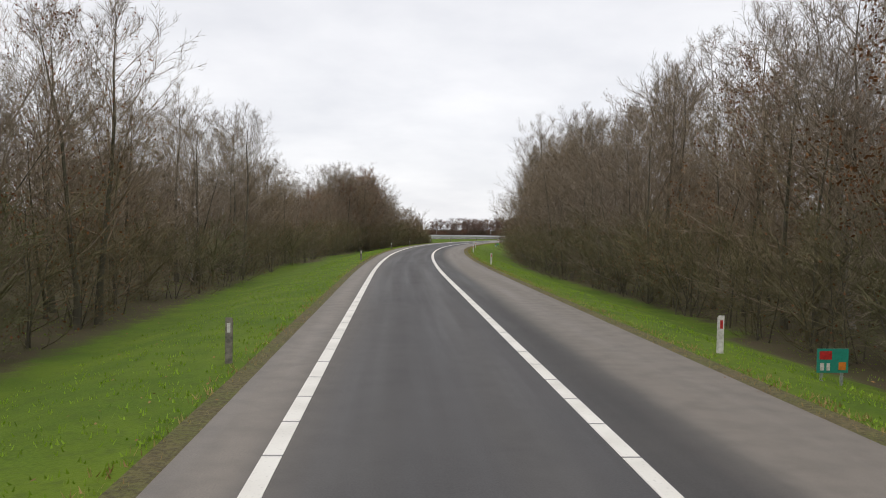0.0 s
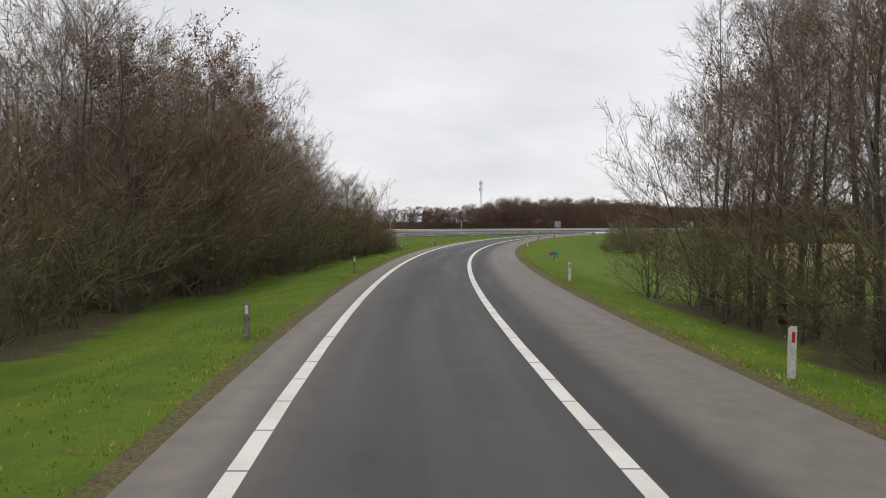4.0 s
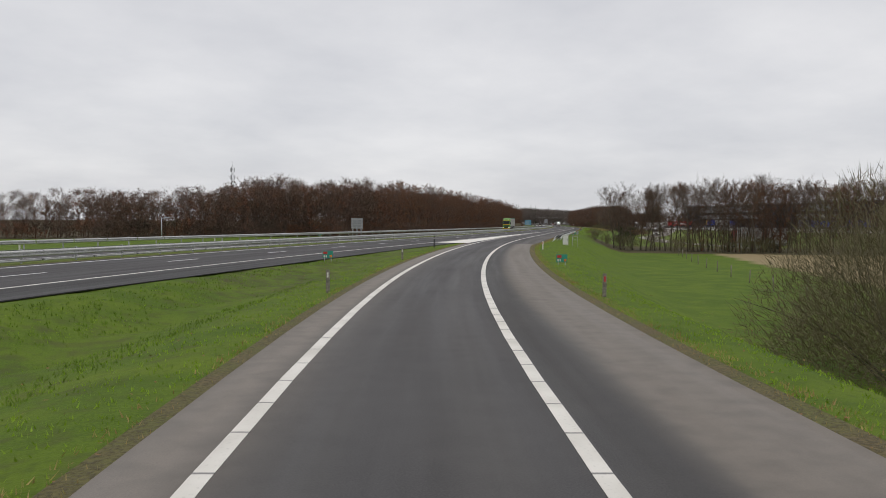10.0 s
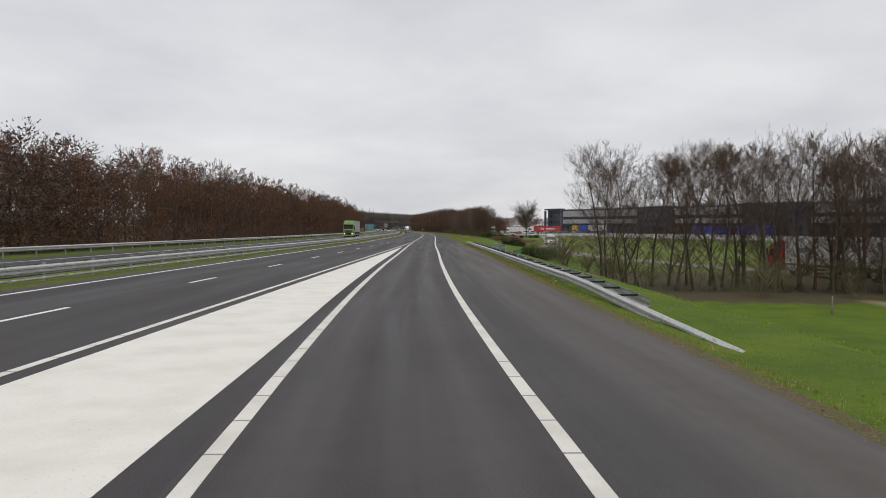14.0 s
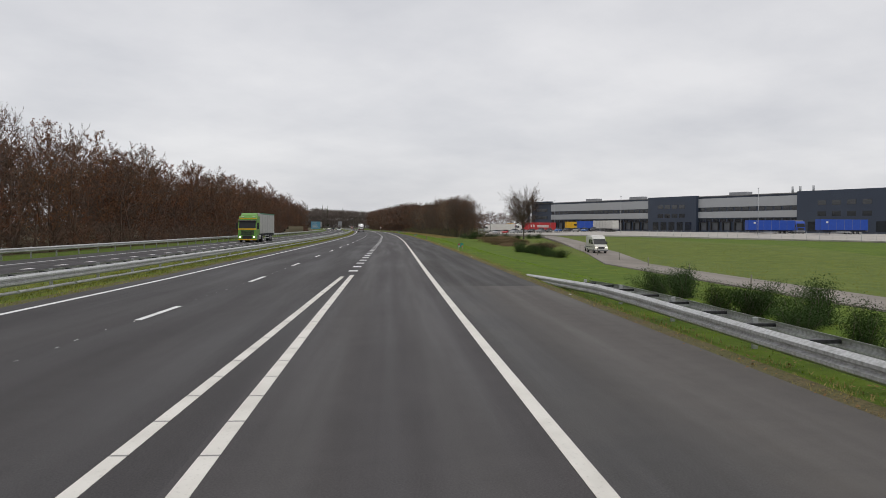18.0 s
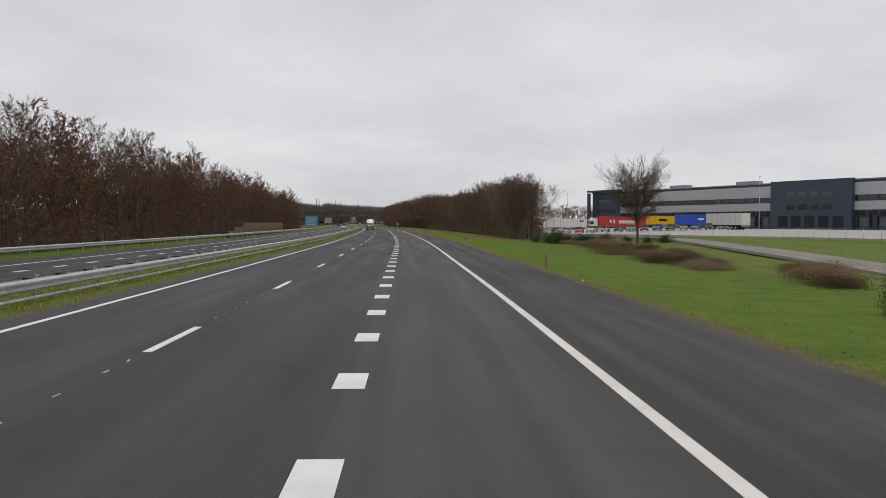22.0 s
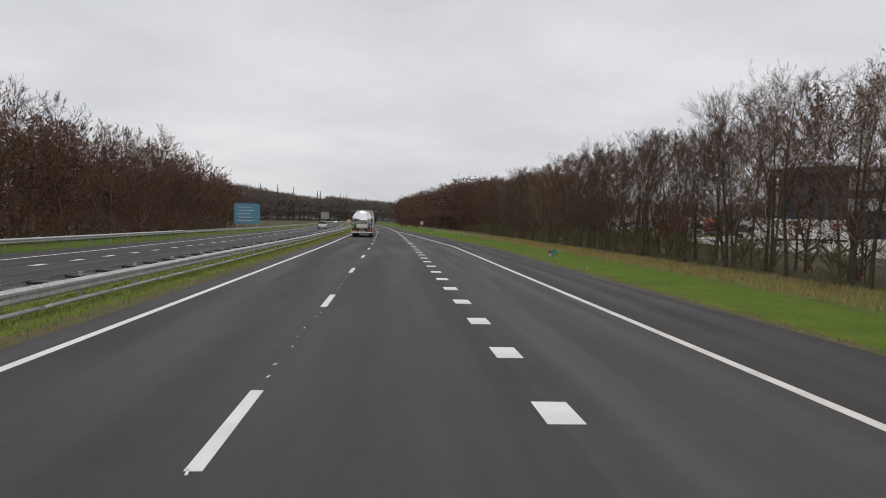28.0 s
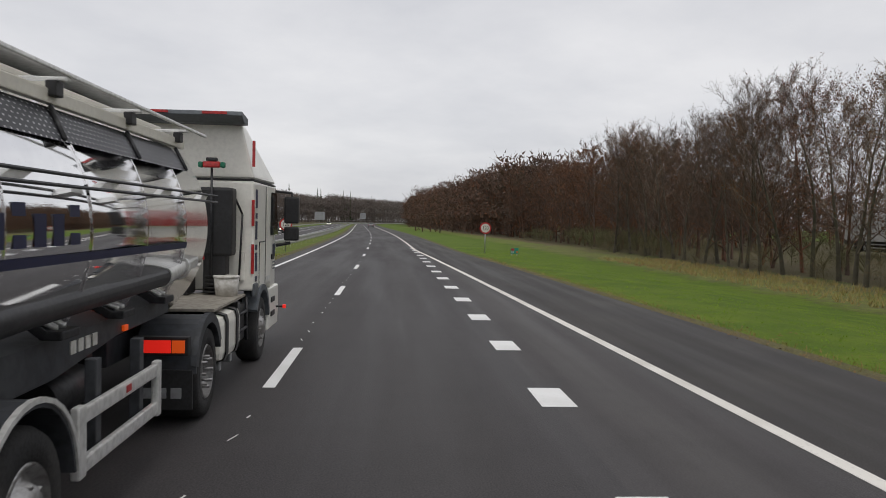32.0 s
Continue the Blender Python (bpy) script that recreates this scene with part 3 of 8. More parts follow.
dashes("block_mark", 368.7, 712, 3.8975, 1.0, 0.0, 0.41, LZ, motorway_on, 712)
dashes("lane_dash", 349.92 - 96, 820, 12.0, 3.0, 3.39, 0.15, LZ, motorway_on)
dashes("lane_dash", -394 + 11.9, 248, 12.0, 3.0, 3.39, 0.15, LZ, motorway, 246)
scraps = random.Random(3)
v, f = [], []
for s in np.arange(332, 720, 1.25):
    if (s - 349.92) % 12 > 3.4:
        m = pose(*at_m(s + scraps.uniform(-0.3, 0.3), 3.39 + scraps.gauss(0.02, 0.03), LZ), 0, 0, turn_m(s) + scraps.uniform(-15, 15))
        a, b = scraps.uniform(0.006, 0.014), scraps.uniform(0.04, 0.11)
        v += [m @ Vector(c) for c in ((-a, -b, 0), (a, -b, 0), (a, b, 0), (-a, b, 0))]
        f.append(tuple(range(len(v) - 4, len(v))))
tagged(part("paint_scrap", mesh("paint_scrap", v, f, WHITE_PLAIN), motorway_on), kind="stuff")
dashes("opposite_dash", 100, 700, 4.0, 1.2, 16.2, 0.3, LZ - 0.12, opposite)


# ---------------------------------------------------------------- trees
def twig_material(name, a, b, c):
    m, n, k, p = shade(name)
    info = n.new("ShaderNodeObjectInfo")
    geo = n.new("ShaderNodeNewGeometry")
    f = grain(n, k, geo.outputs["Position"], 0.13, 2, 0.36, 0.64)
    f2 = grain(n, k, geo.outputs["Position"], 2.2, 3, 0.35, 0.7)
    col = mixed(n, k, info.outputs["Random"], a, b)
    col = mixed(n, k, f, col, c)
    k.new(mixed(n, k, f2, col, tuple(0.55 * v for v in a)), p.inputs["Base Color"])
    p.inputs["Roughness"].default_value, p.inputs["Specular IOR Level"].default_value = 0.9, 0.15
    return m


def wood_material(name, tones):
    """Twigs and leaves of a mixed wood: the tone drifts from tree to tree."""
    m, n, k, p = shade(name)
    geo = n.new("ShaderNodeNewGeometry")
    f = grain(n, k, geo.outputs["Position"], 0.17, 2, 0.30, 0.70)
    ramp = n.new("ShaderNodeValToRGB")
    ramp.color_ramp.elements[0].color = (*tones[0], 1)
    ramp.color_ramp.elements[1].color = (*tones[-1], 1)
    for i, c in enumerate(tones[1:-1]):
        ramp.color_ramp.elements.new((i + 1) / (len(tones) - 1)).color = (*c, 1)
    k.new(f, ramp.inputs[0])
    f2 = grain(n, k, geo.outputs["Position"], 1.6, 3, 0.35, 0.7)
    k.new(mixed(n, k, f2, ramp.outputs[0], tuple(0.6 * v for v in tones[0])), p.inputs["Base Color"])
    p.inputs["Roughness"].default_value, p.inputs["Specular IOR Level"].default_value = 0.9, 0.15
    return m


WOOD_TWIGS = wood_material("woodland twigs", ((0.118, 0.090, 0.070), (0.180, 0.104, 0.072), (0.145, 0.106, 0.088), (0.220, 0.092, 0.050), (0.130, 0.104, 0.072)))
BARK = twig_material("bark", (0.125, 0.110, 0.085), (0.160, 0.142, 0.112), (0.100, 0.095, 0.062))
BIRCH = twig_material("pale bark", (0.42, 0.40, 0.37), (0.34, 0.32, 0.29), (0.22, 0.20, 0.18))
TWIGS = twig_material("winter twigs", (0.270, 0.218, 0.166), (0.310, 0.262, 0.212), (0.260, 0.200, 0.130))
DRY_LEAVES = twig_material("withered oak leaves", (0.225, 0.092, 0.044), (0.180, 0.082, 0.044), (0.265, 0.132, 0.056))
BRUSH = twig_material("undergrowth", (0.190, 0.172, 0.098), (0.150, 0.162, 0.074), (0.205, 0.165, 0.092))
EVERGREEN = twig_material("dark evergreen leaves", (0.045, 0.085, 0.022), (0.062, 0.105, 0.030), (0.035, 0.060, 0.020))
HEATH = twig_material("withered bramble", (0.235, 0.155, 0.095), (0.200, 0.140, 0.085), (0.160, 0.130, 0.060))


def tube(V, F, pts, radii, sides):
    """Adds a tapered tube through the points to lists of vertices and triangles."""
    k0 = len(V)
    for i, p in enumerate(pts):
        d = (pts[min(i + 1, len(pts) - 1)] - pts[max(i - 1, 0)]).normalized()
        u = d.orthogonal().normalized()
        w = d.cross(u)
        for j in range(sides):
            a = 2 * math.pi * j / sides
            V.append(p + (u * math.cos(a) + w * math.sin(a)) * radii[i])
    for i in range(len(pts) - 1):
        for j in range(sides):
            a, b = k0 + i * sides + j, k0 + i * sides + (j + 1) % sides
            F.append((a, b, b + sides))
            F.append((a, b + sides, a + sides))


def blade(V, F, a, b, w, rng):
    """A thin twig: one long triangle."""
    d = b - a
    side = d.cross(Vector((rng.gauss(0, 1), rng.gauss(0, 1), rng.gauss(0, 1)))).normalized() * (w / 2)
    k = len(V)
    V += [a - side, a + side, b]
    F.append((k, k + 1, k + 2))


def bent(rng, p, d, length, n, curl, up=0.0):
    pts = [p.copy()]
    d = d.normalized()
    for i in range(n):
        d = (d + Vector((rng.gauss(0, curl), rng.gauss(0, curl), rng.gauss(0, curl) + up))).normalized()
        pts.append(pts[-1] + d * (length / n))
    return pts


def aside(rng, d, up=0.0):
    """A random direction across d, lifted by up."""
    s = d.cross(Vector((rng.gauss(0, 1), rng.gauss(0, 1), rng.gauss(0, 1))))
    return s.normalized() + Vector((0, 0, up)) if s.length > 1e-6 else Vector((0, 0, 1))


def grow(seed, height, spread, limbs, subs, twigs, leaves=0, clear=0.25, steep=0.9, width=0.016, girth=None, stems=1, sides=6, leaf=0.05, droop=0.0, twig=1.0, dome=False):
    """A bare broadleaf tree: vertices and triangles of its trunk, of its branches, twigs and twig tips, and of its withered leaves."""
    rng = random.Random(seed)
    tv, tf, cv, cf, lv, lf = [], [], [], [], [], []
    for stem in range(stems):
        lean = Vector((rng.gauss(0, 0.03 + 0.16 * (stems > 1)), rng.gauss(0, 0.03 + 0.16 * (stems > 1)), 1))
        hgt = height * rng.uniform(0.85, 1.0) if stems > 1 else height
        base = Vector((rng.gauss(0, 0.25), rng.gauss(0, 0.25), -0.3)) if stems > 1 else Vector((0, 0, -0.3))
        g = (girth or height * 0.011) / (stems ** 0.5)
        trunk = bent(rng, base, lean, hgt * 0.93, 6, 0.06, 0.02)
        radii = [g * (1.35 if i == 0 else 1.0 - 0.15 * i) for i in range(7)]
        radii[-1] = 0.012
        tube(tv, tf, trunk, radii, sides)
        for i in range(limbs // stems):
            h = clear + (1 - clear) * ((i + rng.random()) / (limbs // stems)) ** 0.85
            x = h * 6
            j = min(int(x), 5)
            p = trunk[j].lerp(trunk[j + 1], x - j)
            a = 2.4 * i + rng.uniform(-0.6, 0.6)
            rise = steep * rng.uniform(0.7, 1.3) * (0.55 + 0.8 * h)
            d = Vector((math.cos(a), math.sin(a), rise))
            ln = spread * (1.18 - 0.78 * abs(h - 0.42)) * rng.uniform(0.7, 1.15) * (1.0 if h < 0.85 else 0.62)
            if dome:
                ln = spread * (0.72 + 0.38 * h) * rng.uniform(0.8, 1.1)
            limb = bent(rng, p, d, ln, 4, 0.11, 0.02 if dome else 0.10)
            r = max(0.014, radii[j] * 0.40)
            tube(cv, cf, limb, [r, r * 0.75, r * 0.5, r * 0.3, 0.005], 3)
            for b in range(subs):
                y = 0.7 + 3.25 * (b + rng.random()) / subs
                jj = min(int(y), 3)
                q = limb[jj].lerp(limb[jj + 1], y - jj)
                way = (limb[jj + 1] - limb[jj]).normalized()
                sl = ln * rng.uniform(0.30, 0.52) * (1.2 - 0.14 * y)
                branch = bent(rng, q, way + aside(rng, way, 0.25) * 0.75, sl, 3, 0.12, 0.06 - droop)
                for z in range(3):
                    blade(cv, cf, branch[z], branch[z + 1] + (branch[z + 1] - branch[z]) * 0.12, width * (1.9 - 0.4 * z), rng)
                for c in range(twigs):
                    u = 0.25 + 2.75 * (c + rng.random()) / twigs
                    ii = min(int(u), 2)
                    e = branch[ii].lerp(branch[ii + 1], u - ii)
                    bd = (branch[ii + 1] - branch[ii]).normalized()
                    fd = (bd * 0.8 + aside(rng, bd, 0.22 - 2 * droop) * 0.75).normalized()
                    tl = twig * (0.22 + 0.11 * spread) * (1.15 - 0.2 * u) * rng.uniform(0.6, 1.2)
                    tip = e + fd * tl
                    blade(cv, cf, e, tip, width * rng.uniform(0.8, 1.1), rng)
                    for z in (0.32, 0.62):
                        o = e.lerp(tip, z + rng.uniform(-0.1, 0.1))
                        blade(cv, cf, o, o + (fd * 0.8 + aside(rng, fd, 0.15 - droop) * 0.6).normalized() * tl * rng.uniform(0.35, 0.6), width * 0.62, rng)
                    n = int(leaves) + (rng.random() < leaves - int(leaves))
                    for z in range(n):
                        o = e.lerp(tip, rng.random()) + Vector((rng.gauss(0, 0.07), rng.gauss(0, 0.07), rng.gauss(0, 0.07)))
                        ax = Vector((rng.gauss(0, 1), rng.gauss(0, 1), rng.gauss(0, 1))).normalized() * leaf * rng.uniform(0.6, 1.2)
                        bx = ax.orthogonal() * 0.6
                        k = len(lv)
                        lv += [o - ax, o + bx, o + ax, o - bx]
                        lf += [(k, k + 1, k + 2), (k, k + 2, k + 3)]
    return (tv, tf), (cv, cf), (lv, lf)


def arr(pair):
    v, f = pair
    return np.array([tuple(p) for p in v], dtype=np.float64).reshape(-1, 3), np.array(f, dtype=np.int64).reshape(-1, 3)


class TreeKind:
    """One grown shape, whose meshes all trees of the kind share."""

    def __init__(self, label, trunk_mat, crown_mat, name="tree", category="tree", **kw):
        t, c, l = (arr(p) for p in grow(**kw))
        self.name, self.label, self.category, self.height = name, label, category, kw["height"]
        self.trunk = big_mesh("trunk", *t, trunk_mat)
        self.trunk.polygons.foreach_set("use_smooth", np.ones(len(self.trunk.polygons), dtype=bool))
        self.crown = big_mesh("crown", *c, crown_mat)
        self.leaves = big_mesh("withered_leaves", *l, DRY_LEAVES) if len(l[0]) else None

    def plant(self, place, turn, size, group):
        ob = thing(self.name, Matrix.LocRotScale(place, Euler((0, 0, turn)), (size, size, size)), self.label, self.category, group)
        part("trunk", self.trunk, ob)
        part("crown", self.crown, ob)
        if self.leaves:
            part("withered_leaves", self.leaves, ob, "rust-brown withered leaves")
        return ob


ASH = "tall bare broadleaf tree with grey-brown twigs at the wood's edge"
OAK = "bare oak that keeps rust-brown withered leaves"
BUSHY = "bare bushy tree branched down to the ground, with olive-brown twigs"
RUSTY = "oak thick with rust-brown withered leaves at the wood's edge"
KINDS = [TreeKind(ASH, BARK, TWIGS, seed=1, height=12.5, spread=3.6, limbs=28, subs=8, twigs=8),
         TreeKind(ASH, BARK, TWIGS, seed=2, height=11.5, spread=3.3, limbs=28, subs=8, twigs=8, steep=1.3),
         TreeKind(ASH, BARK, TWIGS, seed=3, height=10.5, spread=3.9, limbs=30, subs=8, twigs=8, clear=0.10, stems=2),
         TreeKind(OAK, BARK, TWIGS, seed=4, height=11.5, spread=3.8, limbs=28, subs=8, twigs=7, leaves=0.55, clear=0.16),
         TreeKind("slender birch with pale bark and hanging bare twigs", BIRCH, TWIGS, seed=5, height=13.5, spread=2.6, limbs=30, subs=7, twigs=8, girth=0.09, steep=0.9, width=0.013, droop=0.10),
         TreeKind(BUSHY, BARK, TWIGS, seed=7, height=10.8, spread=4.0, limbs=42, subs=8, twigs=7, clear=0.03, steep=0.55, width=0.019),
         TreeKind(BUSHY, BARK, TWIGS, seed=8, height=10.0, spread=4.3, limbs=44, subs=8, twigs=7, clear=0.03, steep=0.6, width=0.019, stems=2),
         TreeKind(RUSTY, BARK, TWIGS, seed=6, height=11.0, spread=3.8, limbs=26, subs=8, twigs=6, leaves=2.6, clear=0.16)]
SHRUBS = [TreeKind("leafless shrub of many grey-brown stems", BARK, BRUSH, "shrub", "shrub", seed=11, height=3.4, spread=2.3, limbs=28, subs=7, twigs=4, clear=0.03, steep=0.5, stems=4,
                   girth=0.05, sides=4, width=0.012),
          TreeKind("leafless shrub of many grey-brown stems", BARK, BRUSH, "shrub", "shrub", seed=12, height=4.4, spread=2.6, limbs=32, subs=7, twigs=4, clear=0.03, steep=0.5, stems=4,
                   girth=0.06, sides=4, leaves=0.3, width=0.012, leaf=0.04)]
tree_rng = random.Random(77)


def height_at(points):
    z = ground_z(np.array([p[0] for p in points], dtype=float), np.array([p[1] for p in points], dtype=float))[0]
    return [Vector((p[0], p[1], float(h))) for p, h in zip(points, z)]


def belt(on, s0, s1, rows, gap, kinds, group, size=(0.85, 1.12), jitter=0.9):
    """Trees in uneven rows along a road; rows are lateral distances."""
    spots = [on(s + tree_rng.gauss(0, gap * 0.28), l + tree_rng.gauss(0, jitter)) for l in rows for s in np.arange(s0, s1, gap)]
    for p in height_at(spots):
        tree_rng.choice(kinds).plant(p, tree_rng.uniform(0, 6.28), tree_rng.uniform(*size), group)


GA = "trees between the slip road and the motorway"
belt(at_r, -26, 58, (12.6,), 1.8, [KINDS[i] for i in (0, 3, 5, 5, 6, 6, 4)], GA, (0.63, 0.79))
belt(at_r, 58, 118, (12.4,), 2.3, [KINDS[i] for i in (5, 6, 6, 3, 5, 7)], GA, (0.48, 0.60))
for l in (11.2, 13.4):
    for s in np.arange(86, 132, 1.7):
        p = height_at([at_r(s + tree_rng.gauss(0, 0.5), l + tree_rng.gauss(0, 0.5) - 0.5 * (s > 120))])[0]
        k = float(np.interp(s, (86, 100, 116, 132), (0.86, 0.86, 0.70, 0.40)))
        KINDS[tree_rng.choice((5, 6, 5, 6, 7))].plant(p, tree_rng.uniform(0, 6.28), k * tree_rng.uniform(0.92, 1.1), GA)
belt(at_r, -20, 92, (10.9,), 1.9, SHRUBS, GA, (0.6, 0.95), 0.4)
belt(at_r, 92, 132, (9.9, 11.0), 1.7, SHRUBS, GA, (0.7, 0.95), 0.35)
GB = "trees of the wood inside the bend"
belt(at_r, -12, 99, (-10.4,), 2.5, [KINDS[i] for i in (0, 2, 5, 6, 5, 6, 7)], GB, (0.80, 1.0))
belt(at_r, -12, 98, (-13.8,), 2.9, KINDS[:5] + KINDS[:2], GB, (0.90, 1.12))
belt(at_r, 76, 101, (-11.5, -15.0), 3.4, [KINDS[i] for i in (0, 1, 4)], GB, (1.05, 1.22))
belt(at_r, -12, 103, (-8.9,), 1.8, SHRUBS, GB, (0.75, 1.1), 0.4)
GC = "row of trees across the meadow"
ROW_TWIGS = twig_material("dark winter twigs", (0.135, 0.105, 0.085), (0.165, 0.130, 0.105), (0.150, 0.100, 0.072))
ROW = "tall bare dark-crowned tree in a row across the meadow"
ROW_KINDS = [TreeKind(ROW, BARK, ROW_TWIGS, seed=51, height=12.4, spread=4.6, limbs=34, subs=9, twigs=8, clear=0.12, width=0.018, steep=0.9),
             TreeKind(ROW, BARK, ROW_TWIGS, seed=52, height=11.8, spread=4.4, limbs=34, subs=9, twigs=8, clear=0.08, width=0.018, steep=1.0, stems=2),
             TreeKind(ROW, BARK, ROW_TWIGS, seed=53, height=12.2, spread=4.0, limbs=32, subs=9, twigs=8, clear=0.16, width=0.018, leaves=0.35, steep=0.85),
             TreeKind("tall tree with rust-brown withered leaves in a row across the meadow", BARK, ROW_TWIGS, seed=54, height=12.4, spread=3.9, limbs=30, subs=8, twigs=7, clear=0.18, width=0.018, leaves=1.3, steep=0.9)]
for row, sz in ((0, 0.92), (1, 0.94)):
    for l in np.arange(-12.9 - row * 1.2, -64, -1.75):
        p = height_at([at_r(312 + row * 4.5 + tree_rng.gauss(0, 1.3) - 0.10 * (-l - 12), l)])[0]
        k = sz * (1 + 0.05 * min(max((-l - 16) / 22, 0), 1))
        tree_rng.choice(ROW_KINDS).plant(p, tree_rng.uniform(0, 6.28), tree_rng.uniform(0.88, 1.08) * k, GC)
belt(lambda s, l: at_r(308 + 0.1 * (l + 12), -s), 10, 62, (0,), 1.5, SHRUBS, GC, (0.45, 0.8), 0.7)
GE = "trees beside the joining lane"
belt(at_r, 574, 742, (-20.8,), 2.9, ROW_KINDS + ROW_KINDS + [KINDS[i] for i in (3, 3, 7)], GE, (0.92, 1.08))
belt(at_r, 574, 742, (-19.4,), 3.4, SHRUBS, GE, (0.22, 0.5), 0.9)


# ---- far woods: one mesh of many simpler trees
tree_rng.seed(405)


def lite(seed, leaves=0, **kw):
    """A tree with limbs and twigs for the edges of woods, lighter than the ones beside the road."""
    t, c, l = (arr(p) for p in grow(seed=seed, sides=3, leaves=leaves, leaf=0.075, twig=0.62, **kw))
    return np.concatenate([t[0], c[0]]), np.concatenate([t[1], c[1] + len(t[0])]), l


def puff(seed, height, r, count, length, width, clear=0.12, leaves=0):
    """A simpler tree: trunk, a few limbs, and a crown of many upright twigs with an uneven, lobed outline."""
    rng, g = random.Random(seed), np.random.default_rng(seed)
    v, f = [], []
    trunk = bent(rng, Vector((0, 0, -0.3)), Vector((0, 0, 1)), height * 0.86, 4, 0.05)
    tube(v, f, trunk, [height * 0.013, height * 0.011, height * 0.008, height * 0.005, 0.02], 3)
    for i in range(9):
        a, h = rng.uniform(0, 6.28), rng.uniform(0.25, 0.7)
        limb = bent(rng, trunk[0].lerp(trunk[4], h), Vector((math.cos(a), math.sin(a), 1.1)), r * rng.uniform(0.8, 1.2), 2, 0.1, 0.1)
        tube(v, f, limb, [0.07, 0.045, 0.02], 3)
    v, f = arr((v, f))
    # the crown: clumps of twigs round the ends of boughs, with a fringe of finer, longer ones
    clumps = 46
    c = g.normal(size=(clumps, 3))
    c /= np.linalg.norm(c, axis=1)[:, None]
    c *= (g.uniform(0.45, 1.0, clumps) ** 0.6 * g.uniform(0.75, 1.0, clumps))[:, None]
    which = g.integers(0, clumps, count)
    u = c[which] + g.normal(size=(count, 3)) * np.array((0.11, 0.11, 0.075))
    half = height * (1 - clear) / 2
    p = u * np.array((r, r, half)) + np.array((0, 0, height - half - 0.3))
    p[:, 2] = np.maximum(p[:, 2], 0.2)
    fringe = g.random(count) < 0.16
    d = u * np.array((0.8, 0.8, 0.5)) + np.array((0, 0, 0.22)) + g.normal(size=(count, 3)) * np.where(fringe, 0.35, 0.75)[:, None]
    d /= np.linalg.norm(d, axis=1)[:, None]
    side = np.cross(d, g.normal(size=(count, 3)))
    side *= (width / 2 * np.where(fringe, 0.28, 1.0) / np.linalg.norm(side, axis=1))[:, None]
    q = p + d * (length * g.uniform(0.6, 1.3, count) * np.where(fringe, 2.4, 1.0))[:, None]
    tv = np.stack([p - side, p + side, q], 1).reshape(-1, 3)
    tf = np.arange(count * 3).reshape(-1, 3) + len(v)
    ax = g.normal(size=(leaves, 3)) * 0.085
    o = (c[which[:leaves]] + g.normal(size=(leaves, 3)) * 0.12) * np.array((r, r, half)) + np.array((0, 0, height - half - 0.3))
    lv = np.stack([o - ax, o + np.roll(ax, 1, 1) * 0.7, o + ax], 1).reshape(-1, 3)
    return np.concatenate([v, tv]), np.concatenate([f, tf]), (lv, np.arange(leaves * 3, dtype=np.int64).reshape(-1, 3))


LITE = [lite(21, height=12.3, spread=3.7, limbs=24, subs=7, twigs=6, width=0.034, clear=0.10),
        lite(22, height=12.0, spread=3.9, limbs=26, subs=7, twigs=6, width=0.034, clear=0.05, steep=0.6, leaves=0.45),
        lite(23, height=12.2, spread=3.6, limbs=22, subs=6, twigs=5, width=0.034, clear=0.08, steep=0.7, leaves=1.9),
        puff(24, 4.0, 2.2, 420, 0.60, 0.06, 0.02),
        puff(25, 12.5, 3.5, 1600, 0.32, 0.18, 0.02), puff(26, 12.0, 3.7, 1650, 0.32, 0.18, 0.02)]


def conifer(seed, height, r):
    """A spruce for the far woods: whorls of drooping boughs."""
    rng = random.Random(seed)
    v, f = [], []
    tube(v, f, [Vector((0, 0, 0)), Vector((0, 0, height * 0.5)), Vector((0, 0, height))], [0.2, 0.12, 0.02], 4)
    for i in range(26):
        h = height * (0.12 + 0.88 * i / 26)
        for k in range(8):
            a = rng.uniform(0, 6.28)
            ln = r * (1 - i / 27) * rng.uniform(0.7, 1.15)
            blade(v, f, Vector((0, 0, h)), Vector((math.cos(a) * ln, math.sin(a) * ln, h - 0.25 * ln)), 0.55, rng)
    return (*arr((v, f)), (np.zeros((0, 3)), np.zeros((0, 3), dtype=np.int64)))


LITE += [conifer(27, 15.0, 2.4), puff(28, 3.6, 2.0, 700, 0.55, 0.022, 0.02), puff(29, 12.5, 3.8, 380, 0.6, 0.26, 0.02), puff(30, 12.2, 3.3, 1500, 0.50, 0.035, 0.04), puff(31, 12.0, 3.5, 1500, 0.50, 0.035, 0.02)]


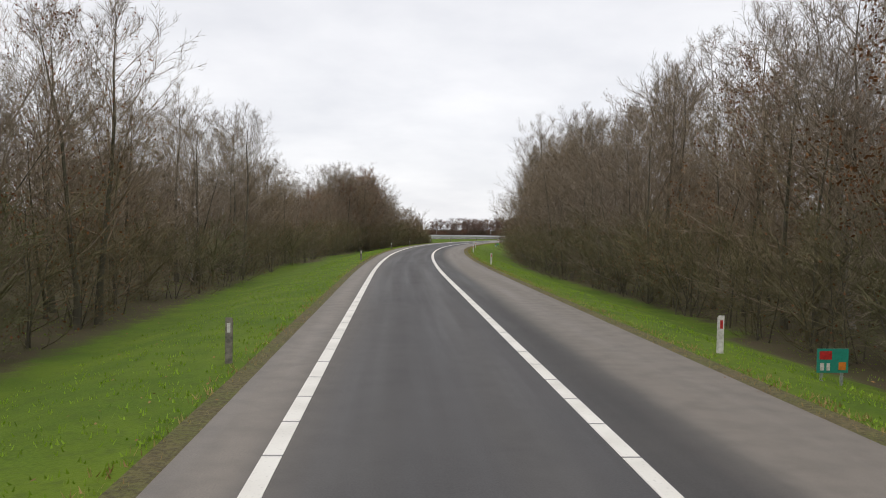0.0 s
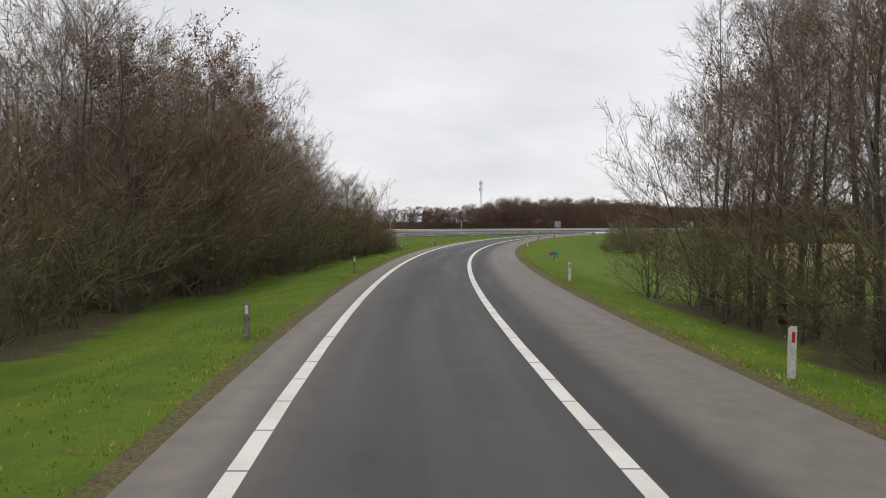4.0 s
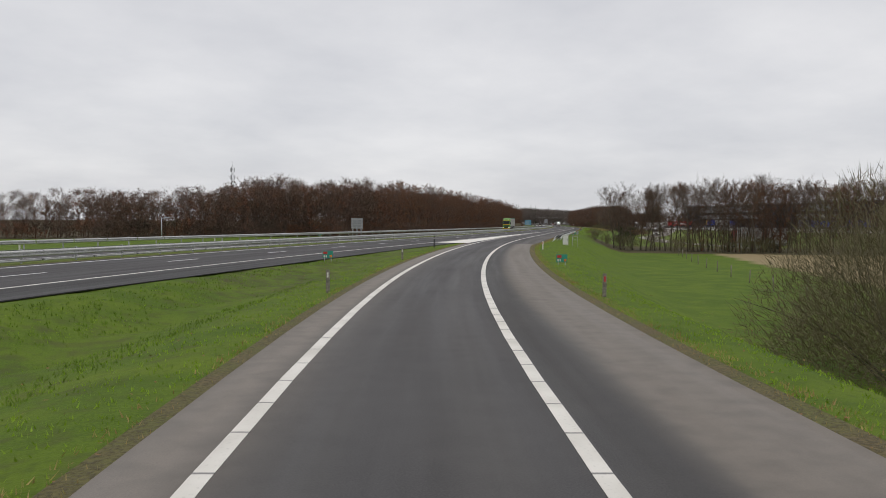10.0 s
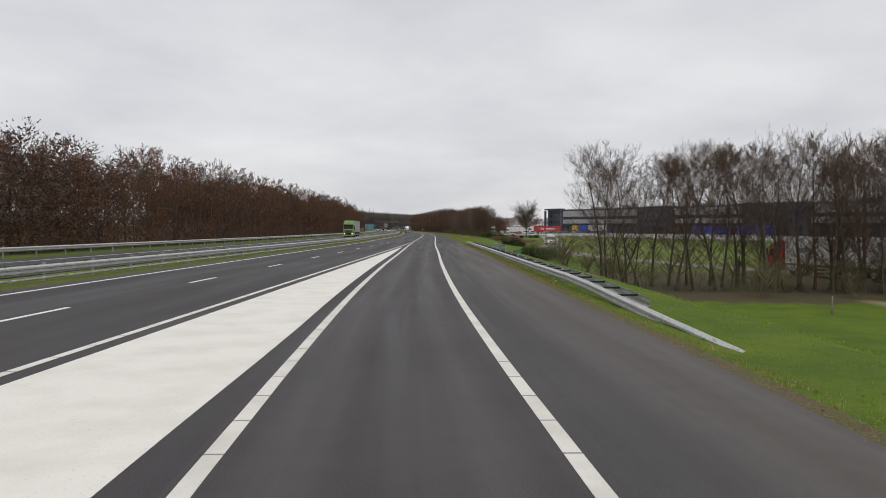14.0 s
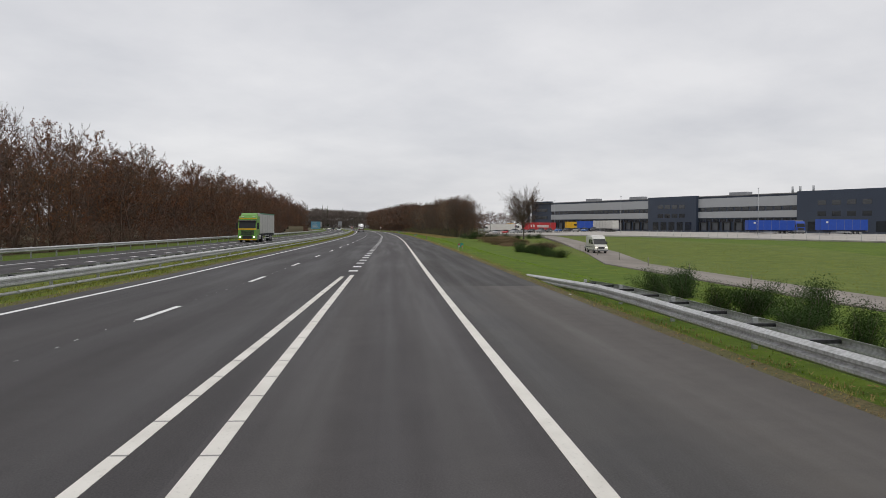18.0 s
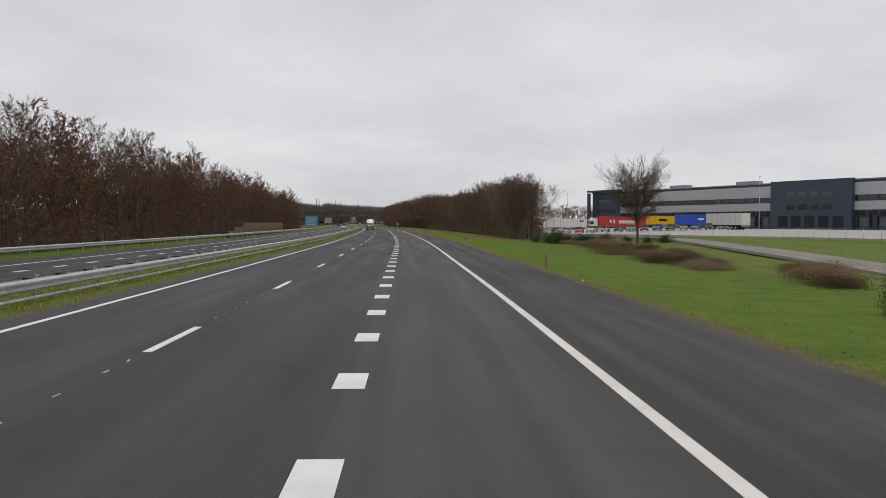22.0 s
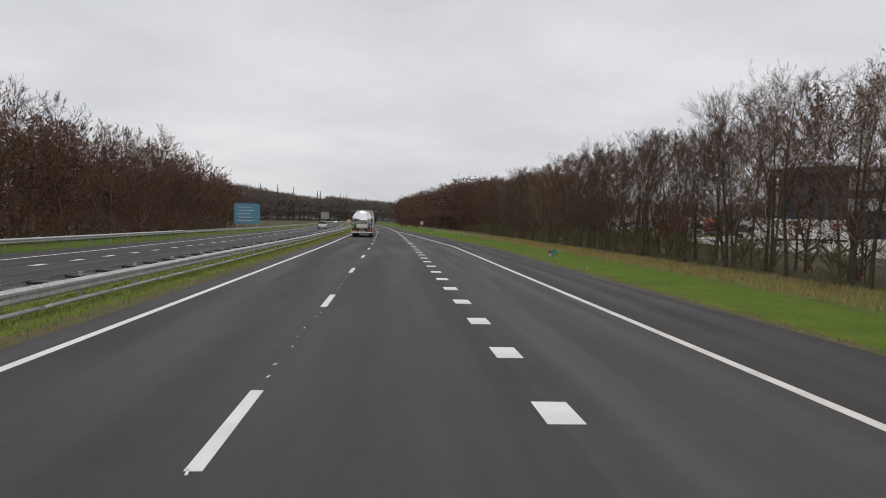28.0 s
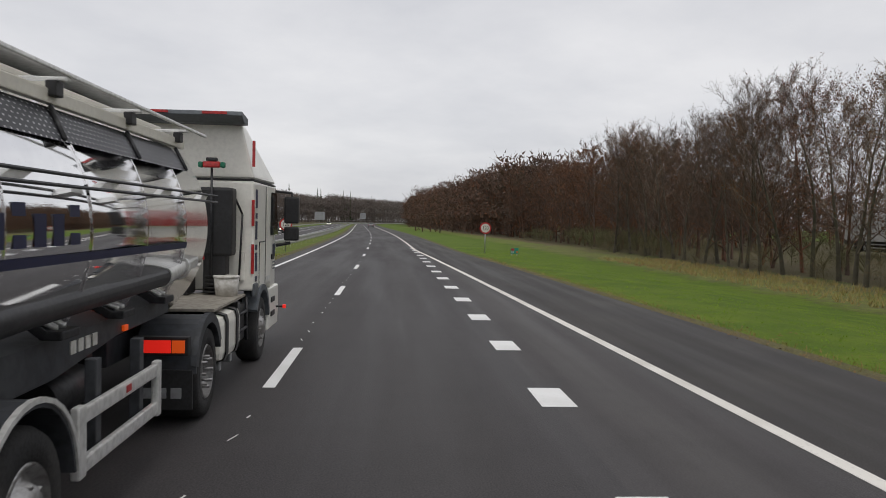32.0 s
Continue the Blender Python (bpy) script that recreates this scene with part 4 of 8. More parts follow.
def woodland(name, spots, kinds, sizes, label, material=None, tall_by=None):
    """Woods that nobody could count: one mesh of twigs and one of withered leaves."""
    vs, fs, lvs, lfs, n, ln = [], [], [], [], 0, 0
    for i, p in enumerate(height_at(spots)):
        v, f, l = LITE[tree_rng.choice(kinds)]
        a, k = tree_rng.uniform(0, 6.28), tree_rng.uniform(*sizes)
        k *= tall(tall_by[i]) if tall_by is not None else 1
        m = np.array(((math.cos(a), -math.sin(a), 0), (math.sin(a), math.cos(a), 0), (0, 0, 1))) * k
        vs.append(v @ m.T + np.array(p))
        fs.append(f + n)
        n += len(v)
        if len(l[0]):
            lvs.append(l[0] @ m.T + np.array(p))
            lfs.append(l[1] + ln)
            ln += len(l[0])
    ob = tagged(new(name, big_mesh(name, np.concatenate(vs), np.concatenate(fs), material or WOOD_TWIGS)), label, "woods", kind="stuff")
    if lvs:
        tagged(part("withered_leaves", big_mesh("withered_leaves", np.concatenate(lvs), np.concatenate(lfs), DRY_LEAVES), ob), "rust-brown withered leaves", kind="stuff")
    return ob


def scatter(on, s0, s1, l0, l1, count):
    return [on(tree_rng.uniform(s0, s1), tree_rng.uniform(l0, l1)) for i in range(count)]


MIX = (0, 0, 1, 1, 2, 2)


def wood_edge(s, out):
    """A place out metres behind the edge of the wood beyond the motorway, which draws back towards the west."""
    if s >= 300:
        return at_m(s, 30.5 + out)
    t = (300 - s) / 160
    p = at_m(300, 30.5)
    q = Vector((p.x - 38 * min(t * 2, 1) - 120 * max(t - 0.5, 0) * 1.4, p.y - 18 * min(t * 2, 1) + 6 * max(t - 0.5, 0), 0))
    return q + Vector((-0.3, 0.95, 0)) * out


FAR, NEAR = (4, 5), (9, 10)
woodland("woods_between_roads", scatter(at_r, -60, 58, 14, 28, 150), NEAR, (0.60, 0.76), "bare brown wood between the slip road and the motorway", TWIGS)
woodland("woods_between_roads_low", scatter(at_r, 58, 76, 14, 28, 40), NEAR, (0.40, 0.50), "lower bare brown wood between the slip road and the motorway", TWIGS)
woodland("woods_at_the_point", scatter(at_r, 88, 129, 13.5, 20, 95), NEAR, (0.62, 0.78), "dense low wood where the trees end", TWIGS)
woodland("woods_between_roads_end", scatter(at_r, 74, 112, 14.5, 30, 60), NEAR, (0.60, 0.86), "taller bare brown trees where the roads draw together", TWIGS)
woodland("woods_inside_bend", scatter(at_r, -40, 97, -32, -16, 150), NEAR, (0.88, 1.12), "bare brown wood inside the bend", TWIGS)


def tall(s):
    """How tall the wood beyond the motorway is, along it."""
    return float(np.interp(s, (-40, 190, 250, 295, 330, 400, 470, 550, 610, 690), (0.50, 0.50, 0.62, 0.86, 0.94, 1.00, 1.05, 1.02, 1.06, 0.96)))


for name, s0, s1 in (("woods_beyond_motorway_west", -40, 200), ("woods_beyond_motorway", 200, 330), ("woods_beyond_motorway_on", 330, 460), ("woods_beyond_motorway_far", 460, 600), ("woods_beyond_motorway_end", 600, 694)):
    woodland(name, [wood_edge(s + tree_rng.gauss(0, 0.8), tree_rng.gauss(1.0, 1.2)) for s in np.arange(s0, s1, 2.5 if s0 > 0 else 1.2)], MIX if s0 > 300 else FAR, (0.82, 1.08), "edge of a brown winter wood beyond the motorway", tall_by=np.arange(s0, s1, 2.5 if s0 > 0 else 1.2))
    woodland("woods_behind", [wood_edge(s, 3.5 + 18 * tree_rng.random() ** 1.3) for s in np.arange(s0, s1, 1.7 if s0 > 0 else 0.42)], FAR, (0.90, 1.12), "brown winter wood beyond the motorway", tall_by=np.arange(s0, s1, 1.7 if s0 > 0 else 0.42))
woodland("wood_edge_shrubs", [wood_edge(s, tree_rng.gauss(-0.8, 0.7)) for s in list(np.arange(300, 694, 1.8)) + list(np.arange(-40, 300, 1.1))], (3,), (0.5, 0.95),
         "leafless brown undergrowth at the wood's edge")
woodland("woods_across_meadow", [at_r(314 + tree_rng.gauss(2, 2.5) - 0.10 * (-l - 12), l) for l in np.arange(-27, -68, -1.0)], (0, 0, 0, 2), (0.84, 1.04), "brown trees behind the row across the meadow")
# the wood's end, and the far wooded rise that closes the view beyond the motorway's bend
woodland("woods_far_left_edge", [at_m(s, 32 + 0.10 * (s - 690) + 20 * tree_rng.random() ** 1.4) for s in np.arange(690, 800, 1.6)], FAR, (0.85, 1.02), "brown wood edge beside the motorway")
# no air haze is rendered: these paler, greyer twig tones hold it as colour
HAZED_TWIGS = wood_material("hazed far woods", ((0.175, 0.150, 0.135), (0.205, 0.160, 0.140), (0.160, 0.145, 0.135), (0.225, 0.165, 0.135)))


def rise(u, back):
    """A place on the far rise: u runs from its near western end to its far end behind the road, back into the wood."""
    a = radians(-26.0 - 13.5 * u)
    d = 640 + 720 * max(u, 0.0) ** 0.8 + back
    return Vector((193 - math.sin(a) * d, 412 + math.cos(a) * d, 0))


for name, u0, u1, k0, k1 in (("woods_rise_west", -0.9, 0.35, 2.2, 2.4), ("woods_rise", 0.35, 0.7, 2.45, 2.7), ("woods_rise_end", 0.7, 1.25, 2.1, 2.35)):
    woodland(name, [rise(u, 70 * tree_rng.random() ** 1.3) for u in np.arange(u0, u1, 0.0034)], (8,), (k0, k1), "far hazy brown wood that closes the view", HAZED_TWIGS)
woodland("far_conifers", [rise(u + tree_rng.gauss(0, 0.006), 25) for u in (0.05, 0.12, 0.19, 0.30, 0.31, 0.40, 0.42, 0.43, 0.53)], (6,), (2.0, 2.25), "dark green conifers that stand above the far wood", EVERGREEN)


def edge_e(s):
    return float(np.interp(s, (560, 706, 784, 863, 1000, 1160, 1500), (-21.5, -21.5, -23, -24, -22, -20, -20)))


woodland("woods_far_right", [at_r(s, edge_e(s) - 26 * tree_rng.random() ** 1.5) for s in np.arange(810, 1330, 1.3)], (8,), (1.5, 1.72), "brown wood along the right of the motorway")
woodland("woods_right", [at_r(s, edge_e(s) - 22 * tree_rng.random() ** 1.5) for s in np.arange(742, 812, 0.9)], MIX, (1.08, 1.22), "brown wood along the right of the motorway")
woodland("woods_right_behind", [at_r(s, -36 - 24 * tree_rng.random()) for s in np.arange(750, 812, 1.6)], FAR, (0.9, 1.05), "deeper brown wood on the right of the motorway")
woodland("woods_by_joining_lane", [at_r(s, -23.0 - 4.5 * tree_rng.random()) for s in np.arange(577, 742, 2.4)], MIX, (0.94, 1.10), "brown wood along the joining lane")
woodland("woods_horizon", [Vector((tree_rng.uniform(470, 680), tree_rng.uniform(560, 640), 0)) for i in range(150)]
         + [Vector((tree_rng.uniform(450, 520), tree_rng.uniform(60, 460), 0)) for i in range(200)]
         + [Vector((425 + 150 * u + tree_rng.gauss(0, 6), 735 - 95 * u + tree_rng.gauss(0, 8), 0)) for u in np.linspace(0, 1, 60)]
         + [Vector((440 + 120 * u + tree_rng.gauss(0, 5), 665 - 75 * u + tree_rng.gauss(0, 8), 0)) for u in np.linspace(0, 1, 70)], (8,), (1.0, 1.2), "far brown woods on the horizon")
woodland("undergrowth_roadside", scatter(at_r, 572, 790, -30, -19.5, 170) + scatter(at_r, 303, 324, -66, -9, 45) + scatter(at_r, -40, 120, 10, 20, 100)
         + scatter(at_r, -20, 92, -18, -9, 110), (7,), (0.45, 0.95), "leafless brown undergrowth under the trees", BRUSH)


# ---------------------------------------------------------------- guard rails
W_BEAM = [(-0.02, 0.0), (0.03, 0.03), (0.075, 0.06), (0.075, 0.11), (0.02, 0.14), (0.02, 0.17), (0.075, 0.20), (0.075, 0.25), (0.03, 0.28), (-0.02, 0.31)]


def beam_mesh(length, thick=0.012):
    """A corrugated steel beam along y, bulging towards +x."""
    prof = W_BEAM + [(a - thick, b) for a, b in reversed(W_BEAM)]
    return extrude("beam", prof, length, STEEL_WHITE, axis="Y")


BEAM = beam_mesh(4.02)
RAIL_POST = boxes("post", STEEL, ((-0.05, -0.03, -0.9), (0.05, 0.03, 0.62)), bevel=0.006)
CROSS_BAR = boxes("crossbar", DARK_METAL, ((-0.36, -0.05, -0.06), (0.36, 0.05, 0.0)), bevel=0.006)
LOW_PIPE = rods("low_rail", STEEL_WHITE, ((0, -1.9, 0), (0, 1.9, 0), 0.05))


def guard_rail(on, turn, s0, s1, lat, z, double, label, low=False, near=(120, 720), drop=()):
    """A steel crash barrier: beams, posts and crossbars are parts. drop: ends at which it dips into the ground."""
    rail = thing("guard_rail", pose(*on(s0, lat, z)), label, "guard rail")
    inv = rail.matrix_world.inverted()
    far_v, far_f = [], []
    for s in np.arange(s0 + 2, s1, 4.0):
        dips = [sum(-0.46 * max(0.0, 1 - abs(u - e) / 14.0) for e in drop) for u in (s - 2, s + 2)]
        dip = (dips[0] + dips[1]) / 2
        m = pose(*on(s, lat, z + 0.45 + dip), math.degrees(math.atan2(dips[1] - dips[0], 4.0)), 0, turn(s))
        if near[0] < s < near[1]:
            for side in (1, -1) if double and dip > -0.2 else (-1,) if double else (1,):
                k = m @ pose(0.36 * side if double else 0.0, 0, 0, 0, 0, 0 if side == 1 else 180)
                part("beam", BEAM, rail).matrix_basis = inv @ k
            part("post", RAIL_POST, rail).matrix_basis = inv @ m @ pose(-0.08 if not double else 0, 1.0, -0.25 if dip > -0.1 else -0.45)
            if double and dip > -0.2:
                for u in (-1.0, 1.0):
                    part("crossbar", CROSS_BAR, rail).matrix_basis = inv @ m @ pose(0, u, 0.27)
            if low:
                part("low_rail", LOW_PIPE, rail).matrix_basis = inv @ m @ pose(0.36, 0, -0.18)
        else:
            for side in ((1, -1) if double else (1,)):
                k0 = len(far_v)
                q = m @ pose(0.36 * side if double else 0.0, 0, 0, 0, 0, 0 if side == 1 else 180)
                far_v += [inv @ q @ Vector((0.03 * (i % 2) + 0.02, y, h)) for y in (-2, 2) for i, h in enumerate((0.0, 0.1, 0.2, 0.31))]
                far_f += [(k0 + i, k0 + 4 + i, k0 + 5 + i, k0 + 1 + i) for i in range(3)]
                k0 = len(far_v)
                far_v += [inv @ q @ Vector(v) for v in ((-0.03, -0.04, -1.0), (-0.03, 0.04, -1.0), (-0.03, 0.04, 0.2), (-0.03, -0.04, 0.2))]
                far_f.append((k0, k0 + 1, k0 + 2, k0 + 3))
    if far_v:
        tagged(part("far_beam", mesh("far_beam", far_v, far_f, STEEL_WHITE), rail), kind="stuff")
    return rail


guard_rail(at_m, turn_m, -200, 1400, 9.3, -0.18, True, "double galvanised steel crash barrier on the grass median", low=True, near=(150, 690))
guard_rail(at_m, turn_m, -100, 1300, 22.4, -0.2, False, "galvanised steel crash barrier beyond the opposite carriageway", near=(180, 640))
guard_rail(at_r, turn_r, 263, 368, -4.75, -0.32, True, "double galvanised crash barrier beside the shoulder on the bridge", near=(0, 999), drop=(263, 368))


def blue_handrail():
    """The handrail of the bridge: two pipes on square posts."""
    rail = thing("bridge_handrail", pose(*at_r(328.8, -6.2, -0.45), 0, 0, turn_r(328.8)), "blue painted steel pipe handrail of a small bridge", "handrail")
    paint_blue = surface("blue paint", (0.02, 0.09, 0.36), (0.03, 0.12, 0.42), (0.02, 0.06, 0.24), 0.35, 2.0, 20.0, 0.03)
    pipe = rods("pipe", paint_blue, ((0, -7.8, 0), (0, 7.8, 0), 0.045))
    for h in (0.62, 1.0):
        part("pipe", pipe, rail, "blue pipe").matrix_basis = pose(0, 0, h)
    post = boxes("post", STEEL, ((-0.05, -0.05, -0.3), (0.05, 0.05, 1.02)), bevel=0.008)
    for y in np.arange(-7.8, 7.9, 2.6):
        part("post", post, rail).matrix_basis = pose(0, y, 0)
    part("kerb", boxes("kerb", CONCRETE, ((-0.25, -8.3, -0.9), (0.25, 8.3, 0.06)), bevel=0.02), rail, "concrete bridge edge")


blue_handrail()


# ---------------------------------------------------------------- marker posts, signs and small roadside things
def marker_post(label, body, reflector, height=0.68, w=0.11):
    """A plastic delineator: a slim slanted-top blade with a reflector on each face."""
    ob = thing("marker_post", Matrix.Identity(4), label, "marker post", "marker posts beside the road")
    bm = bmesh.new()
    box(bm, (-w / 2, -0.035, -0.35), (w / 2, 0.035, height), 0.012)
    for v in bm.verts:
        if v.co.z > height - 0.05:
            v.co.z -= 0.05 * (v.co.y + 0.035) / 0.07
    part("blade", built("blade", bm, body), ob)
    for side in (-1, 1):
        bm = bmesh.new()
        box(bm, (-0.025, side * 0.037 - 0.004, height - 0.24), (0.025, side * 0.037 + 0.004, height - 0.09), 0.002)
        part("reflector", built("reflector", bm, reflector), ob, "red reflector" if reflector is RED else "white reflector")
    return ob


POST_WHITE = marker_post("weathered white plastic marker post with a red reflector", WHITE_PLASTIC, RED)
POST_BROWN = marker_post("brown stained marker post with a red reflector", BROWN_POST, RED)
POST_LEFT = marker_post("dull beige marker post with a pale reflector on the verge", BROWN_POST, WHITE_PLASTIC)
POST_BLACK = marker_post("slim black marker post at the tip of the grass wedge", BLACK, WHITE_PLASTIC, 0.95, 0.09)


def stand(ob, on, turn, s, l, first):
    p = height_at([on(s, l)])[0]
    m = pose(p.x, p.y, p.z, 0, 0, turn(s))
    if first:
        ob.matrix_world = m
        return ob
    return copy_thing(ob, m)


for i, s in enumerate((10.4, 46.6, 74, 92.2, 234)):
    stand(POST_WHITE, at_r, turn_r, s, -3.65, i == 0)
for i, s in enumerate((133, 152, 172.5, 192.5, 458, 558, 658)):
    stand(POST_BROWN if s > 140 else POST_WHITE, at_r, turn_r, s, -3.4 if s < 300 else -3.9, s == 152)
for i, s in enumerate((9, 48, 77, 95, 114, 132, 154, 174, 193, 213.5)):
    stand(POST_LEFT, at_r, turn_r, s, 4.75, i == 0)
for i, s in enumerate((235.8,)):
    stand(POST_BLACK, at_r, turn_r, s, 5.5, True)
for i, (s, q) in enumerate(((150, 27), (172, 26.5), (196, 26), (222, 25.5), (250, 25), (282, 25))):
    stand(POST_WHITE, at_m, turn_m, s, q, False)


def hectometre_sign(s, l, on=at_r, turn=turn_r, side=1):
    """A small green distance sign on two legs; its writing is plain bars."""
    p = height_at([on(s, l)])[0]
    ob = thing("distance_sign", pose(p.x, p.y, p.z, 0, 0, turn(s) + 4), "small green distance sign with red shield on thin legs", "road sign",
               "distance signs beside the road")
    panel = part("panel", plate("panel", SIGN_GREEN, 0.56, 0.40, 0.012), ob)
    panel.location = (0, 0, 0.34)
    for name, mat_, x, z, w, h in (("shield", RED, -0.13, 0.09, 0.22, 0.14), ("bar", WHITE_PLASTIC, -0.19, -0.10, 0.07, 0.12), ("bar", WHITE_PLASTIC, -0.08, -0.10, 0.06, 0.12),
                                   ("arrow_plate", ORANGE, 0.17, -0.09, 0.13, 0.13)):
        q = part(name, plate(name, mat_, w, h, 0.004), panel)
        q.location = (x, -0.009, z)
    leg = boxes("leg", STEEL, ((-0.02, -0.02, -0.3), (0.02, 0.02, 0.4)), bevel=0.004)
    for x in (-0.18, 0.18):
        part("leg", leg, ob).location = (x, 0.016, 0)
    return ob


for s, l in ((9.2, -5.05), (114.8, -5.2), (210, -3.9), (310, -6.0), (409, -5.0), (508, -4.2), (607, -4.6), (706, -3.4)):
    hectometre_sign(s, l)
hectometre_sign(211.7, 8.6, side=-1)
hectometre_sign(278, 23.6, at_m, turn_m)


def roadside_cabinet():
    p = height_at([at_r(250.6, -5.85)])[0]
    ob = thing("roadside_cabinet", pose(p.x, p.y, p.z, 0, 0, turn_r(250)), "white metal roadside cabinet on the grass slope", "cabinet")
    white = surface("white enamel", (0.70, 0.70, 0.68), (0.62, 0.62, 0.60), (0.50, 0.49, 0.46), 0.45, 1.5, 12.0, 0.03)
    part("body", boxes("body", white, ((-0.28, -0.22, -0.25), (0.28, 0.22, 0.92)), bevel=0.015), ob)
    part("lid", boxes("lid", white, ((-0.31, -0.25, 0.922), (0.31, 0.25, 0.99)), bevel=0.02), ob)
    part("door", boxes("door", white, ((-0.25, -0.236, 0.05), (0.25, -0.222, 0.88)), bevel=0.004), ob)
    part("latch", boxes("latch", DARK_METAL, ((0.17, -0.25, 0.42), (0.20, -0.237, 0.56)), bevel=0.004), ob)


def steel_hoop():
    p = height_at([at_r(251.0, -6.8)])[0]
    ob = thing("access_railing", pose(p.x, p.y, p.z, 0, 0, turn_r(250)), "galvanised tube hoop railing beside the cabinet", "railing")
    for x in (-0.24, 0.24):
        part("upright", rods("upright", STEEL, ((x, 0, -0.3), (x, 0, 0.98), 0.022)), ob)
    part("top_rail", rods("top_rail", STEEL, ((-0.26, 0, 0.98), (0.26, 0, 0.98), 0.022)), ob)
    part("cross_rail", rods("cross_rail", STEEL, ((-0.24, 0, 0.62), (0.24, 0, 0.62), 0.018)), ob)


roadside_cabinet()
steel_hoop()


def disc(bm, r, y, depth, sides=40, mi=0, hole=0.0):
    out = bmesh.ops.create_cone(bm, cap_ends=True, segments=sides, radius1=r, radius2=r, depth=depth)["verts"]
    bmesh.ops.transform(bm, matrix=Matrix.Translation((0, y, 0)) @ Matrix.Rotation(math.pi / 2, 4, "X"), verts=out)


def speed_sign(place, turn):
    """A round speed limit sign: white disc, red ring, black figures."""
    ob = thing("speed_sign", pose(*place, 0, 0, turn), "round red-ringed speed limit sign reading 120 on a steel pole", "road sign", "speed limit signs")
    for name, r, y, mat_ in (("ring", 0.42, 0.0, RED), ("face", 0.315, -0.012, WHITE_PLASTIC), ("back", 0.40, 0.014, GREY_BACK)):
        bm = bmesh.new()
        disc(bm, r, y, 0.012)
        part(name, built(name, bm, mat_), ob).location = (0, 0, 1.75)
    words("figures", "120", 0.34, BLACK, pose(0, -0.021, 1.75, 90, 0, 0), ob, stretch=0.9)
    part("pole", rods("pole", STEEL, ((0, 0.06, -0.4), (0, 0.06, 2.1), 0.038)), ob)


p = height_at([at_m(708, -5.0)])[0]
speed_sign(p, turn_r(708))
p = height_at([at_m(704, 8.6)])[0]
speed_sign(p, turn_m(700))


def board_back(place, turn, w, h, z0, label, front=None, legs=3):
    """A large road sign on lattice legs, seen from its grey back or its front."""
    ob = thing("direction_board", pose(*place, 0, 0, turn), label, "road sign")
    part("panel", boxes("panel", front or GREY_BACK, ((-w / 2, -0.03, z0), (w / 2, 0.03, z0 + h)), bevel=0.01), ob)
    rib = boxes("rib", STEEL, ((-w / 2 + 0.05, 0, -0.04), (w / 2 - 0.05, 0.06, 0.04)), bevel=0.006)
    for i in range(4):
        part("rib", rib, ob).location = (0, -0.095 if not front else 0.035, z0 + h * (i + 0.5) / 4)
    leg = boxes("leg", STEEL, ((-0.05, -0.05, -0.5), (0.05, 0.05, z0 + h)), bevel=0.008)
    brace = rods("brace", STEEL, ((0, 0, 0.1), (0, 1.0, z0 + h * 0.4), 0.03))
    for i in range(legs):
        x = -w * 0.36 + w * 0.72 * i / (legs - 1)
        part("leg", leg, ob).location = (x, 0.09 if front else -0.16, 0)
        part("brace", brace, ob).location = (x, 0.10, 0)
    return ob


p = height_at([(68.8, 288.0)])[0]
board_back(p, turn_m(290) + 8, 1.9, 1.7, 1.15, "grey back of a road sign on steel legs before the wood")
p = height_at([at_m(692, 25.0)])[0]
blue = board_back(p, turn_m(690), 4.2, 3.3, 1.2, "large pale blue direction sign on steel legs beyond the motorway", SIGN_BLUE)
for i in range(5):
    part("writing_bar", boxes("writing_bar", WHITE_PLASTIC, ((-1.6 + 0.2 * (i % 2), -0.036, -0.06), (1.2 - 0.35 * (i % 3), -0.031, 0.06)), bevel=0.001), blue).location = (0, 0, 1.7 + 0.55 * i)
p = height_at([at_m(1076, 26.5)])[0]
board_back(p, turn_m(1076), 5.4, 4.3, 2.3, "grey back of a large road sign beside the opposite carriageway")
p = height_at([at_m(1250, 17.0)])[0]
board_back(p, turn_m(1250), 4.4, 4.8, 3.4, "grey back of a large road sign far along the motorway")


